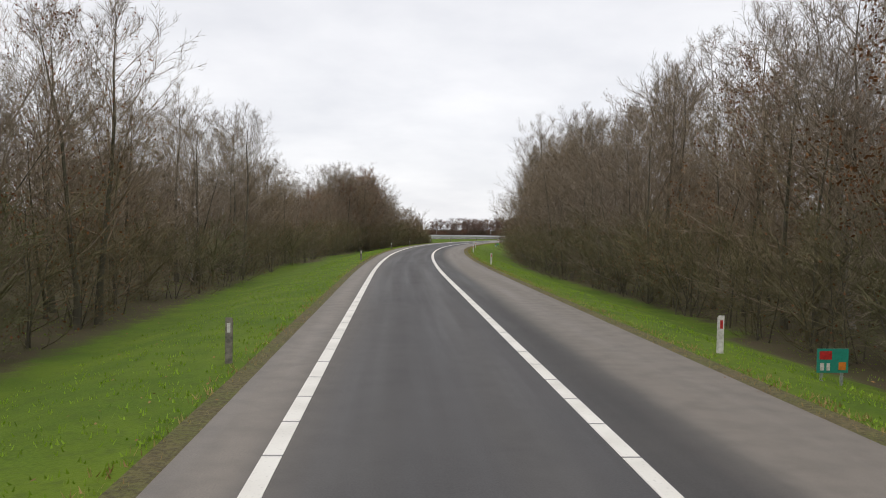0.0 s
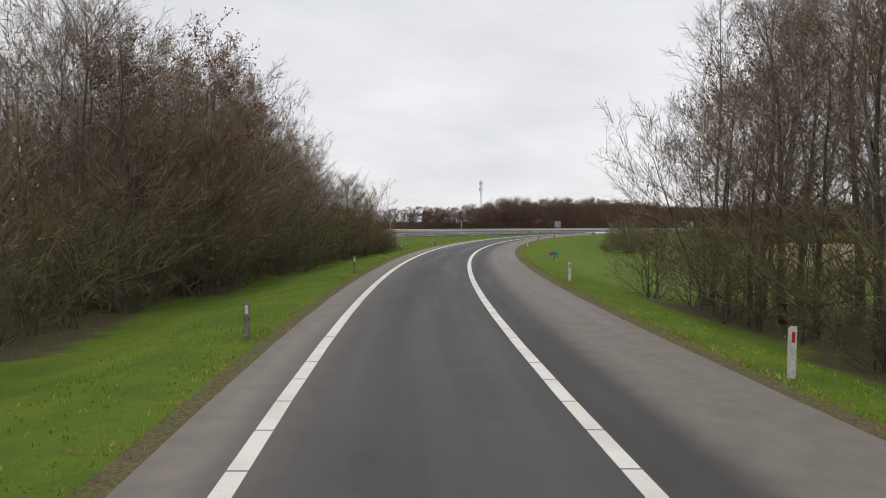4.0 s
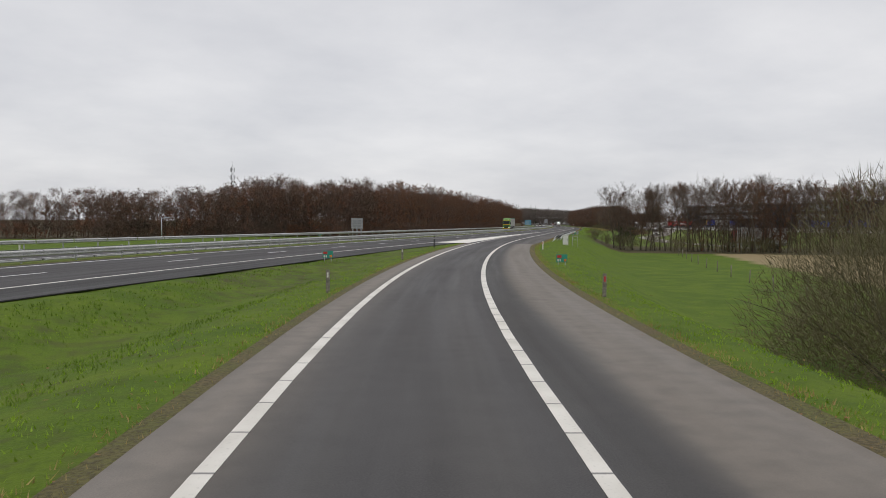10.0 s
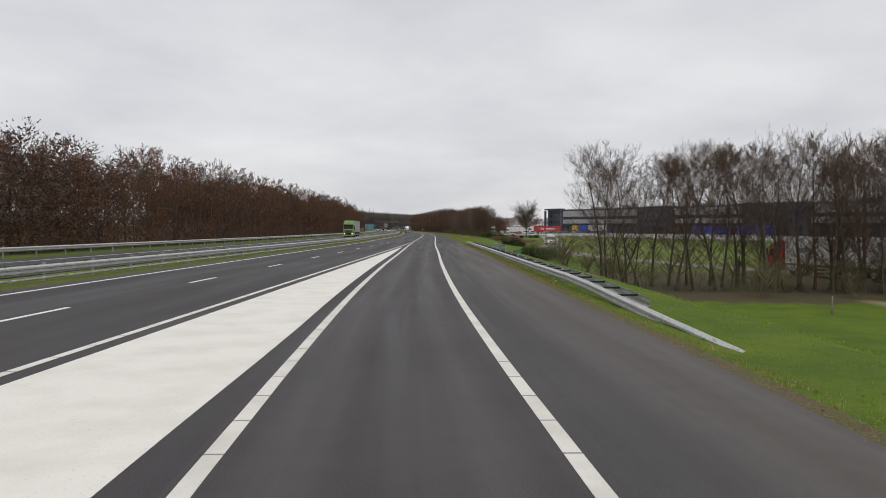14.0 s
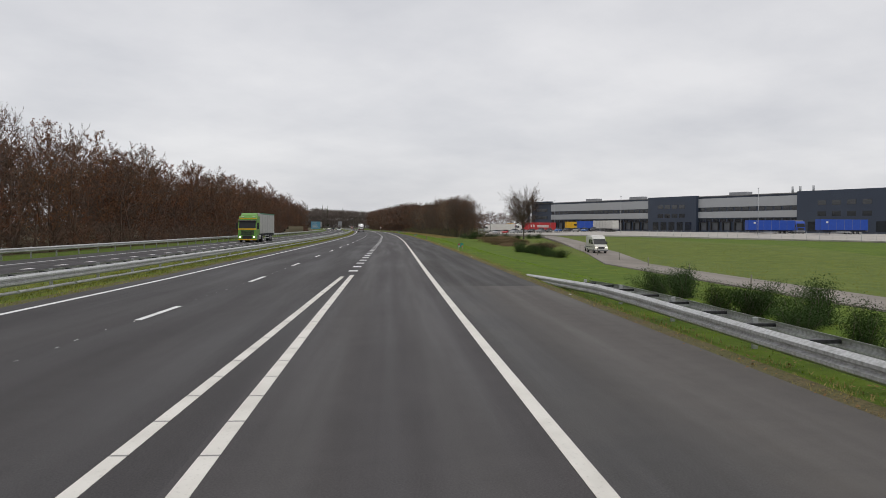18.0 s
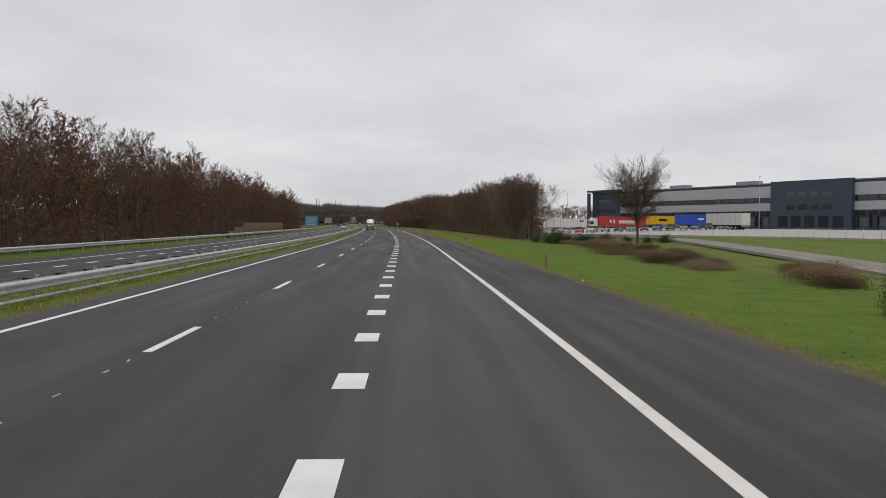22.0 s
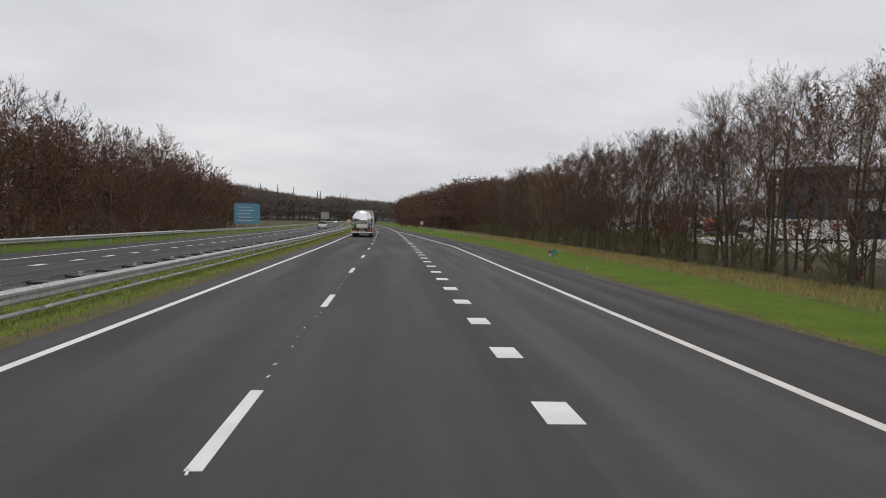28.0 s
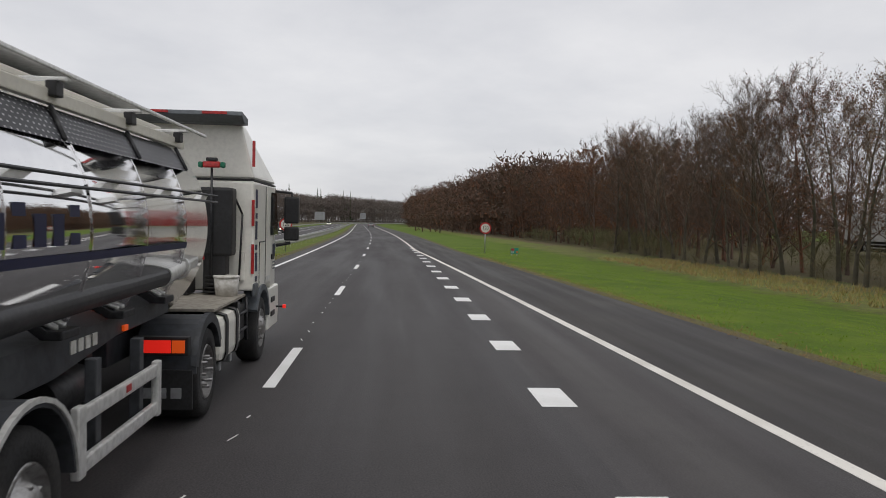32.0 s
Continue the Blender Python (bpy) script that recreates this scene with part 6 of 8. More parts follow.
V_RED = lacquer("red tarpaulin", (0.42, 0.022, 0.025), 0.5)
V_YELLOW = lacquer("yellow lacquer", (0.70, 0.40, 0.015), 0.4)
V_BLUE = lacquer("blue tarpaulin", (0.012, 0.07, 0.42), 0.5)
V_GREEN = lacquer("lime green lacquer", (0.135, 0.335, 0.050), 0.35)
V_TARP = lacquer("dark green tarpaulin", (0.045, 0.205, 0.105), 0.6)
V_GREY = lacquer("grey lacquer", (0.20, 0.205, 0.21), 0.35)
V_SILVER = lacquer("silver lacquer", (0.48, 0.49, 0.50), 0.3, 0.4)
V_BLACK = lacquer("black lacquer", (0.02, 0.02, 0.023), 0.25)
V_CARBLUE = lacquer("blue lacquer", (0.03, 0.10, 0.30), 0.25)
V_TRAILER = lacquer("grey trailer panel", (0.47, 0.47, 0.45), 0.45)


def spin(bm, prof, n, axis_x0=0.0):
    """A body turned round the x axis, from (x, r) pairs."""
    rings = []
    for i in range(n):
        a = 2 * math.pi * i / n
        rings.append([bm.verts.new((x, r * math.cos(a), r * math.sin(a))) for x, r in prof])
    for i in range(n):
        p, q = rings[i], rings[(i + 1) % n]
        for j in range(len(prof) - 1):
            bm.faces.new((p[j], q[j], q[j + 1], p[j + 1]))
    bmesh.ops.recalc_face_normals(bm, faces=bm.faces)


WHEELS = {}


def wheel(parent, x, y, r, w, side, dual=False, n=20):
    """A wheel whose outer face looks to side (1: right); the tyre is the part, the rim a part of it."""
    key = (r, w, dual, n)
    if key not in WHEELS:
        bm = bmesh.new()
        spin(bm, [(-w, r * 0.62), (-w, r * 0.93), (-w * 0.85, r), (-w * 0.15, r), (0, r * 0.93), (0.005, r * 0.62), (-w * 0.1, r * 0.58)], n)
        tyre = built("tyre", bm, RUBBER, True)
        bm = bmesh.new()
        if dual:
            spin(bm, [(-0.01, r * 0.60), (0.012, r * 0.57), (-w * 0.3, r * 0.50), (-w * 0.42, r * 0.36), (-w * 0.32, r * 0.30), (-w * 0.1, r * 0.2), (-w * 0.1, 0.001)], n)
        else:
            spin(bm, [(-0.01, r * 0.60), (0.012, r * 0.57), (-w * 0.18, r * 0.50), (-w * 0.10, r * 0.40), (0.02, r * 0.33), (0.05, r * 0.22), (0.06, r * 0.12), (0.06, 0.001)], n)
        for i in range(8):
            a = 2 * math.pi * i / 8
            rod(bm, (-w * 0.25, r * 0.33 * math.cos(a), r * 0.33 * math.sin(a)), (0.03, r * 0.33 * math.cos(a), r * 0.33 * math.sin(a)), 0.018 * r / 0.5, 6)
        WHEELS[key] = (tyre, built("rim", bm, CHROME, True))
    t = part("wheel", WHEELS[key][0], parent)
    t.matrix_basis = pose(x, y, r - 0.005, 0, 0, 0 if side == 1 else 180)
    part("rim", WHEELS[key][1], t, "grey metal rim")
    return t


def prism(name, prof, half, material, bevel=0.03, taper=None, mi=None):
    """A body from a side profile of (y, z) pairs, half metres to each side of its middle; taper(v) may move its vertices."""
    bm = bmesh.new()
    rings = [[bm.verts.new((x, y, z)) for y, z in prof] for x in (-half, half)]
    k = len(prof)
    for i in range(k):
        bm.faces.new((rings[0][i], rings[0][(i + 1) % k], rings[1][(i + 1) % k], rings[1][i]))
    bm.faces.new(rings[0][::-1])
    bm.faces.new(rings[1])
    bmesh.ops.recalc_face_normals(bm, faces=bm.faces)
    if taper:
        for v in bm.verts:
            taper(v)
    if bevel:
        bmesh.ops.bevel(bm, geom=list(bm.edges), offset=bevel, segments=3, profile=0.6, affect="EDGES")
    return built(name, bm, material)


def pane(name, prof, x, t=0.012, material=None):
    """A flat side pane of (y, z) corners at x."""
    bm = bmesh.new()
    rings = [[bm.verts.new((x + d, y, z)) for y, z in prof] for d in (0, t)]
    k = len(prof)
    for i in range(k):
        bm.faces.new((rings[0][i], rings[0][(i + 1) % k], rings[1][(i + 1) % k], rings[1][i]))
    bm.faces.new(rings[0][::-1])
    bm.faces.new(rings[1])
    bmesh.ops.recalc_face_normals(bm, faces=bm.faces)
    return built(name, bm, material or VGLASS)


def lorry(m, label, cab, body, trailer=True, lamps=False, tractor=True, group="", stripe=None, lower=None, bars=()):
    """An articulated lorry, front axle at the origin, driving towards +y; box trailer behind."""
    ob = thing("lorry" if tractor else "trailer", m, label, "lorry" if tractor else "trailer", group)
    if tractor:
        part("cab", prism("cab", [(-0.9, 0.95), (-0.9, 2.85), (-0.7, 3.55), (0.35, 3.5), (1.0, 2.95), (1.32, 1.75), (1.38, 0.95)], 1.22, cab, 0.05), ob)
        part("bumper", prism("bumper", [(0.62, 0.32), (0.62, 0.945), (1.40, 0.945), (1.44, 0.5), (1.36, 0.32)], 1.23, lower or V_GREY, 0.03), ob)
        part("windscreen", prism("windscreen", [(1.015, 2.90), (1.285, 1.90), (1.315, 1.90), (1.045, 2.90)], 1.08, VGLASS, 0.0), ob)
        part("grille", prism("grille", [(1.335, 1.62), (1.372, 1.0), (1.40, 1.0), (1.36, 1.62)], 0.85, BLACK, 0.0), ob)
        if stripe:
            part("stripe", prism("stripe", [(1.318, 1.86), (1.335, 1.68), (1.355, 1.68), (1.338, 1.86)], 1.2, stripe, 0.0), ob)
        for side in (-1, 1):
            part("side_window", pane("side_window", [(0.2, 1.85), (0.2, 2.6), (0.85, 2.6), (1.08, 1.85)], 1.222 if side == 1 else -1.234), ob)
            part("mirror", boxes("mirror", BLACK, ((side * 1.3, 1.15, 1.8), (side * 1.5, 1.25, 2.6)), bevel=0.02), ob)
            part("headlamp", boxes("headlamp", LAMP_ON if lamps else WHITE_PLASTIC, ((side * 0.93 - 0.13, 1.425, 0.64), (side * 0.93 + 0.13, 1.455, 0.79)), bevel=0.01), ob)
            wheel(ob, side * 1.2, 0, 0.5, 0.32, side)
            wheel(ob, side * 1.2, -3.8, 0.5, 0.6, side, True)
            part("fuel_tank", boxes("fuel_tank", V_SILVER, ((side * 1.15 - (0.6 if side == 1 else 0), -2.9, 0.4), (side * 1.15 + (0 if side == 1 else 0.6), -1.2, 0.98)), bevel=0.1), ob)
        part("chassis", boxes("chassis", DARK_METAL, ((-0.45, -4.9, 0.72), (0.45, 0.6, 0.98)), bevel=0.02), ob)
    if trailer:
        y1 = -1.25
        y0 = y1 - 13.2
        part("box_body", boxes("box_body", body, ((-1.25, y0, 1.15), (1.25, y1, 3.95)), bevel=0.03), ob)
        part("rear_frame", boxes("rear_frame", V_GREY, ((-1.2, y0 - 0.02, 0.75), (1.2, y0 + 0.15, 1.14)), bevel=0.02), ob)
        for i in range(1, 6):
            for side in (-1, 1):
                part("panel_joint", boxes("panel_joint", V_GREY, ((side * 1.255 - 0.006, y0 + 2.2 * i - 0.03, 1.2), (side * 1.255 + 0.006, y0 + 2.2 * i + 0.03, 3.9)), bevel=0.0), ob)
        part("trailer_frame", boxes("trailer_frame", DARK_METAL, ((-0.5, y0 + 0.2, 0.85), (0.5, y1 - 0.8, 1.145)), bevel=0.02), ob)
        for side in (-1, 1):
            part("side_guard", boxes("side_guard", V_SILVER, ((side * 1.18 - 0.03, y0 + 5.0, 0.45), (side * 1.18 + 0.03, y1 - 4.3, 0.57)), ((side * 1.18 - 0.03, y0 + 5.0, 0.8), (side * 1.18 + 0.03, y1 - 4.3, 0.92)),
                                     bevel=0.01), ob)
            for k in range(3):
                wheel(ob, side * 1.2, y0 + 2.2 + 1.31 * k, 0.5, 0.38, side)
        if not tractor:
            part("landing_legs", boxes("landing_legs", DARK_METAL, ((-0.8, y1 - 2.8, -0.0), (-0.65, y1 - 2.65, 1.14)), ((0.65, y1 - 2.8, 0), (0.8, y1 - 2.65, 1.14)), bevel=0.01), ob)
        for z, h, w, mat_, yy in bars:
            for side in (-1, 1):
                part("lettering_bar", boxes("lettering_bar", mat_, ((side * 1.262 - 0.008, yy - w / 2, z - h / 2), (side * 1.262 + 0.008, yy + w / 2, z + h / 2)), bevel=0.0), ob)
    return ob


def car(m, label, body, kind="hatch", group="", lamps=False):
    """A parked or driving car of ordinary shape, rear axle at y = -1.3, front at +1.3."""
    ob = thing("car", m, label, "car", group)
    tall = 0.12 if kind == "suv" else 0.0
    low = [(-2.05, 0.28), (-2.1, 0.62), (-2.0, 0.92 + tall), (-1.2, 0.98 + tall), (0.9, 0.95 + tall), (1.75, 0.80 + tall), (2.1, 0.62), (2.12, 0.30)]
    part("body", prism("body", low, 0.88, body, 0.06), ob)
    rear = -1.95 if kind != "saloon" else -1.25
    top = [(rear, 0.93 + tall), (rear + 0.35, 1.42 + tall), (0.05, 1.45 + tall), (0.9, 0.93 + tall)]

    def tuck(v):
        if v.co.z > 1.2:
            v.co.x *= 0.82
    part("cabin", prism("cabin", top, 0.82, VGLASS, 0.05, tuck), ob, "dark glazed cabin")
    part("roof", prism("roof", [(rear + 0.32, 1.435 + tall), (rear + 0.4, 1.475 + tall), (0.0, 1.485 + tall), (0.12, 1.44 + tall)], 0.68, body, 0.015), ob)
    for side in (-1, 1):
        for y in (-1.3, 1.3):
            wheel(ob, side * 0.89, y, 0.32, 0.2, side, n=14)
        part("headlamp", boxes("headlamp", LAMP_ON if lamps else WHITE_PLASTIC, ((side * 0.62 - 0.16, 2.06, 0.60), (side * 0.62 + 0.16, 2.125, 0.72)), bevel=0.01), ob)
        part("tail_lamp", boxes("tail_lamp", RED, ((side * 0.68 - 0.12, -2.11, 0.66), (side * 0.68 + 0.12, -2.06, 0.86)), bevel=0.01), ob)
        part("mirror", boxes("mirror", body, ((side * 0.88, 0.62, 0.95), (side * 1.04, 0.74, 1.07)), bevel=0.02), ob)
    return ob


PARK = "lorries in the lorry park"
across = 38.0 + 90.0


def yard_at(x, y, turn):
    return pose(x, y, yard_z(x, y), 0, 0, turn)


# rows of parked lorries, seen broadside
TURN = 50.0
lorry(yard_at(334.1, 514.5, 59), "red tarpaulin lorry with white lettering bars, white cab", V_WHITE, V_RED, group=PARK,
      bars=((2.6, 0.55, 4.6, V_WHITE, -9.2), (2.05, 0.08, 4.6, V_WHITE, -9.2), (2.6, 0.9, 0.5, V_WHITE, -4.6), (2.6, 0.9, 0.5, V_WHITE, -5.6)))
lorry(yard_at(350.0, 548.4, 59), "white lorry with a white box trailer", V_WHITE, V_WHITE, group=PARK, bars=((3.2, 0.5, 1.4, V_RED, -12.6),))
lorry(yard_at(379.0, 530.6, 63), "yellow trailer with dark lettering bars", V_YELLOW, V_YELLOW, tractor=False, group=PARK, bars=((2.6, 0.7, 3.0, V_BLACK, -6.0),))
lorry(yard_at(364.9, 493.5, -117), "blue lorry with a blue tarpaulin trailer", V_BLUE, V_BLUE, group=PARK, bars=((2.7, 0.5, 1.8, V_WHITE, -8.0),))
lorry(yard_at(344.2, 486.0, -21.4), "white box trailer parked on its legs", V_WHITE, V_WHITE, tractor=False, group=PARK)
lorry(yard_at(392.0, 585.0, 150), "white lorry with a rust-red box trailer", V_WHITE, lacquer("rust red panel", (0.28, 0.06, 0.04), 0.5), group=PARK)
lorry(yard_at(406.0, 590.0, 128), "red lorry with a yellow box", V_RED, V_YELLOW, group=PARK)
lorry(yard_at(379.0, 594.0, 140), "white lorry with a grey box", V_WHITE, V_TRAILER, group=PARK)
lorry(yard_at(325.2, 418.0, TURN), "blue tarpaulin trailer parked before the docks", V_BLUE, V_BLUE, tractor=False, group=PARK, bars=((3.2, 0.5, 0.6, V_WHITE, -3.0),))
lorry(yard_at(321.0, 396.0, TURN + 6), "blue tarpaulin trailer parked before the docks", V_BLUE, V_BLUE, tractor=False, group=PARK, bars=((3.2, 0.5, 0.6, V_WHITE, -3.0),))
lorry(yard_at(339.0, 408.0, TURN + 80), "dark blue lorry with a grey box", V_BLUE, V_GREY, group=PARK)
lot = [(V_SILVER, "hatch"), (V_RED, "hatch"), (V_SILVER, "suv"), (V_GREY, "saloon"), (V_BLACK, "hatch"), (V_GREY, "suv"), (V_BLACK, "saloon"), (V_CARBLUE, "suv"), (V_BLACK, "hatch"), (V_GREY, "hatch"),
       (V_CARBLUE, "saloon"), (V_BLACK, "suv")]
names_of = {id(V_SILVER): "silver", id(V_RED): "red", id(V_GREY): "grey", id(V_BLACK): "black", id(V_CARBLUE): "blue"}
for i, (c, k) in enumerate(lot):
    u = i / (len(lot) - 1)
    car(yard_at(311.0 + 27.0 * u, 503.5 - 22.0 * u, 118 + 7 * math.sin(i * 2.3)), names_of[id(c)] + " parked car in the lorry park", c, k, "parked cars")

green_lorry = lorry(pose(*at_m(440.0, 17.6, -0.12), 0, 0, turn_m(440) + 180), "lime green lorry with a grey trailer on the opposite carriageway", V_GREEN, V_TRAILER, lamps=True, stripe=V_YELLOW, lower=V_GREEN)
part("air_intake", boxes("air_intake", BLACK, ((-0.62, 1.40, 0.46), (0.62, 1.452, 0.93)), bevel=0.03), green_lorry, "black lower air intake")
part("bumper_lip", boxes("bumper_lip", V_YELLOW, ((-1.22, 1.38, 0.30), (1.22, 1.458, 0.45)), bevel=0.02), green_lorry, "yellow bumper lip")
part("roof_stripe", boxes("roof_stripe", V_YELLOW, ((-1.14, 0.72, 3.12), (1.14, 0.90, 3.24)), bevel=0.02), green_lorry, "yellow stripe above the windscreen")
for side in (-1, 1):
    part("roof_lamp", boxes("roof_lamp", WHITE_PLASTIC, ((side * 0.72 - 0.14, 0.60, 3.36), (side * 0.72 + 0.14, 0.70, 3.48)), bevel=0.03), green_lorry)
# its own trim: visor, roof fairing, dark cab lamps and the green top edge of the trailer
part("sun_visor", prism("sun_visor", [(1.02, 2.98), (1.30, 2.84), (1.30, 2.78), (1.03, 2.90)], 1.16, V_BLACK, 0.01), green_lorry, "dark sun visor")
part("roof_fairing", prism("roof_fairing", [(-0.88, 3.52), (-0.88, 3.90), (-0.55, 3.94), (0.25, 3.60), (0.30, 3.52)], 1.05, V_GREEN, 0.05), green_lorry, "green roof fairing")
for side in (-1, 1):
    part("top_edge", boxes("top_edge", V_TARP, ((side * 1.26 - 0.02, -14.45, 3.80), (side * 1.26 + 0.02, -1.25, 3.97)), bevel=0.01), green_lorry, "green top edge of the trailer")
    part("side_deflector", boxes("side_deflector", V_GREEN, ((side * 1.2 - 0.03, -1.22, 1.2), (side * 1.2 + 0.03, -0.88, 3.5)), bevel=0.015), green_lorry)
for z in (1.12, 1.26, 1.40, 1.54):
    part("grille_bar", boxes("grille_bar", V_GREEN, ((-0.8, 1.372, z - 0.018), (0.8, 1.412, z + 0.018)), bevel=0.004), green_lorry)
car(pose(*at_m(775.0, 17.6, -0.12), 0, 0, turn_m(775) + 180), "black car with lit headlamps on the opposite carriageway", V_BLACK, "saloon", lamps=True)
car(pose(*at_m(728.0, 14.8, -0.12), 0, 0, turn_m(728) + 180), "silver car on the opposite carriageway", V_SILVER, "suv")
car(pose(*at_m(980.0, 17.8, -0.12), 0, 0, turn_m(980) + 180), "white car with lit headlamps on the opposite carriageway", V_WHITE, "hatch", lamps=True)
car(pose(*at_m(900.0, 1.7, 0.0), 0, 0, turn_m(900)), "dark car far ahead on the motorway", V_GREY, "saloon")


def van(m):
    """A white high-roof van that pulls a small flat trailer."""
    ob = thing("van", m, "white high-roof delivery van on the service road", "van")
    part("body", prism("body", [(-2.6, 0.4), (-2.65, 2.3), (-2.4, 2.52), (0.9, 2.48), (1.35, 2.15), (2.0, 1.3), (2.75, 1.05), (2.85, 0.45)], 0.98, V_WHITE, 0.08), ob)
    part("bumper", boxes("bumper", V_GREY, ((-0.98, 2.66, 0.3), (0.98, 2.90, 0.55)), bevel=0.05), ob)
    part("grille", boxes("grille", BLACK, ((-0.46, 2.74, 0.66), (0.46, 2.86, 0.92)), bevel=0.02), ob, "black grille")
    part("windscreen", prism("windscreen", [(1.34, 2.12), (2.00, 1.32), (2.06, 1.32), (1.40, 2.12)], 0.93, VGLASS, 0.0), ob)
    part("roof_dome", prism("roof_dome", [(-2.42, 2.50), (-2.2, 2.66), (0.55, 2.62), (0.95, 2.46)], 0.86, V_WHITE, 0.05), ob, "raised white roof")
    for side in (-1, 1):
        part("side_window", pane("side_window", [(0.55, 1.35), (0.55, 2.0), (1.15, 2.0), (1.65, 1.35)], 0.982 if side == 1 else -0.994), ob)
        part("cargo_window", pane("cargo_window", [(-0.75, 1.4), (-0.75, 2.0), (0.3, 2.0), (0.3, 1.4)], 0.982 if side == 1 else -0.994), ob)
        part("headlamp", boxes("headlamp", LAMP_ON, ((side * 0.76 - 0.11, 2.76, 0.78), (side * 0.76 + 0.11, 2.86, 0.92)), bevel=0.02), ob)
        part("mirror", boxes("mirror", BLACK, ((side * 1.02, 1.5, 1.35), (side * 1.2, 1.6, 1.7)), bevel=0.02), ob)
        part("side_moulding", boxes("side_moulding", BLACK, ((side * 0.985 - 0.012, -2.4, 0.84), (side * 0.985 + 0.012, 1.95, 0.93)), bevel=0.004), ob, "black rubbing strip")
        for y in (-1.7, 1.75):
            wheel(ob, side * 0.98, y, 0.35, 0.24, side, n=16)
    part("skirt", boxes("skirt", V_GREY, ((-0.985, -1.2, 0.36), (0.985, 1.3, 0.52)), bevel=0.02), ob)


p = height_at([(209.5, 379.0)])[0]
van(pose(p.x, p.y, p.z + 0.11, 0, 0, 143))
p = height_at([(214.5, 384.0)])[0]
tr = thing("flat_trailer", pose(p.x, p.y, p.z + 0.11, 0, 0, -47), "small flat car trailer of grey steel behind the van", "trailer")
part("deck", boxes("deck", V_GREY, ((-0.95, -1.6, 0.5), (0.95, 1.8, 0.62)), bevel=0.02), tr)
for sd in (-1, 1):
    part("side_rail", boxes("side_rail", STEEL, ((sd * 0.95 - 0.03, -1.6, 0.622), (sd * 0.95 + 0.03, 1.8, 0.85)), bevel=0.01), tr)
    wheel(tr, sd * 1.0, 0, 0.3, 0.18, sd, n=14)
p = height_at([(146, 281)])[0]
lorry(pose(p.x, p.y, p.z + 0.10, 0, 0, -18), "white lorry with a red cab on the service road", V_RED, V_WHITE, bars=((2.6, 0.5, 1.6, V_GREY, -4.0),))


# ---------------------------------------------------------------- the tanker lorry in the fast lane
POLISHED = surface("polished stainless steel", (0.93, 0.93, 0.93), (0.90, 0.90, 0.91), (0.86, 0.86, 0.87), 0.035, 0.6, 5.0, 0.0, 1.0, rough2=0.07)
CAB_WHITE = lacquer("cream white lacquer", (0.86, 0.845, 0.775), 0.28, 0.0, 0.90)
CAB_GREY = surface("grey plastic", (0.12, 0.135, 0.15), (0.10, 0.112, 0.125), (0.08, 0.09, 0.10), 0.5, 2.0, 20.0, 0.04)
FRAME = surface("dark blue-grey frame paint", (0.045, 0.050, 0.060), (0.060, 0.064, 0.070), (0.028, 0.030, 0.034), 0.5, 1.5, 10.0, 0.05)
NAVY = surface("navy lettering", (0.012, 0.014, 0.06), (0.014, 0.016, 0.065), (0.01, 0.012, 0.05), 0.4, 2.0, 20.0, 0.0)
DECK = surface("dusty deck plate", (0.40, 0.37, 0.31), (0.32, 0.29, 0.25), (0.22, 0.20, 0.17), 0.6, 2.5, 16.0, 0.1, 0.3)
ALU = surface("brushed aluminium", (0.82, 0.82, 0.80), (0.74, 0.74, 0.72), (0.60, 0.60, 0.58), 0.35, 2.0, 18.0, 0.03, 0.4)
CREAM_BEAM = lacquer("cream beam", (0.74, 0.71, 0.62), 0.45)


def punched():
    """Dark sheet with rows of small round holes that show the bright steel behind."""
    m, n, k, p = shade("punched sheet")
    uv = n.new("ShaderNodeTexCoord").outputs["UV"]
    sp = n.new("ShaderNodeSeparateXYZ")
    k.new(uv, sp.inputs[0])
    sq = []
    for i, per in ((0, 0.021), (1, 0.036)):
        pp = n.new("ShaderNodeMath")
        pp.operation, pp.inputs[1].default_value = "PINGPONG", per
        k.new(sp.outputs[i], pp.inputs[0])
        mu = n.new("ShaderNodeMath")
        mu.operation = "MULTIPLY"
        k.new(pp.outputs[0], mu.inputs[0])
        k.new(pp.outputs[0], mu.inputs[1])
        sq.append(mu)
    ad = n.new("ShaderNodeMath")
    ad.operation = "ADD"
    k.new(sq[0].outputs[0], ad.inputs[0])
    k.new(sq[1].outputs[0], ad.inputs[1])
    lt = n.new("ShaderNodeMath")
    lt.operation, lt.inputs[1].default_value = "LESS_THAN", 0.00006
    k.new(ad.outputs[0], lt.inputs[0])
    k.new(mixed(n, k, lt.outputs[0], (0.030, 0.031, 0.037), (0.70, 0.70, 0.70)), p.inputs["Base Color"])
    p.inputs["Roughness"].default_value, p.inputs["Metallic"].default_value = 0.45, 0.5
    return m


def turned(name, prof, n, material, z, smooth=True):
    """A body turned round the lorry's long axis, from (y, r) pairs."""
    bm = bmesh.new()
    rings = [[bm.verts.new((r * math.sin(2 * math.pi * i / n), y, z + r * math.cos(2 * math.pi * i / n))) for y, r in prof] for i in range(n)]
    for i in range(n):
        a, b = rings[i], rings[(i + 1) % n]
        for j in range(len(prof) - 1):
            bm.faces.new((a[j], b[j], b[j + 1], a[j + 1]))
    bmesh.ops.remove_doubles(bm, verts=bm.verts, dist=1e-4)
    bmesh.ops.recalc_face_normals(bm, faces=bm.faces)
    return built(name, bm, material, smooth)


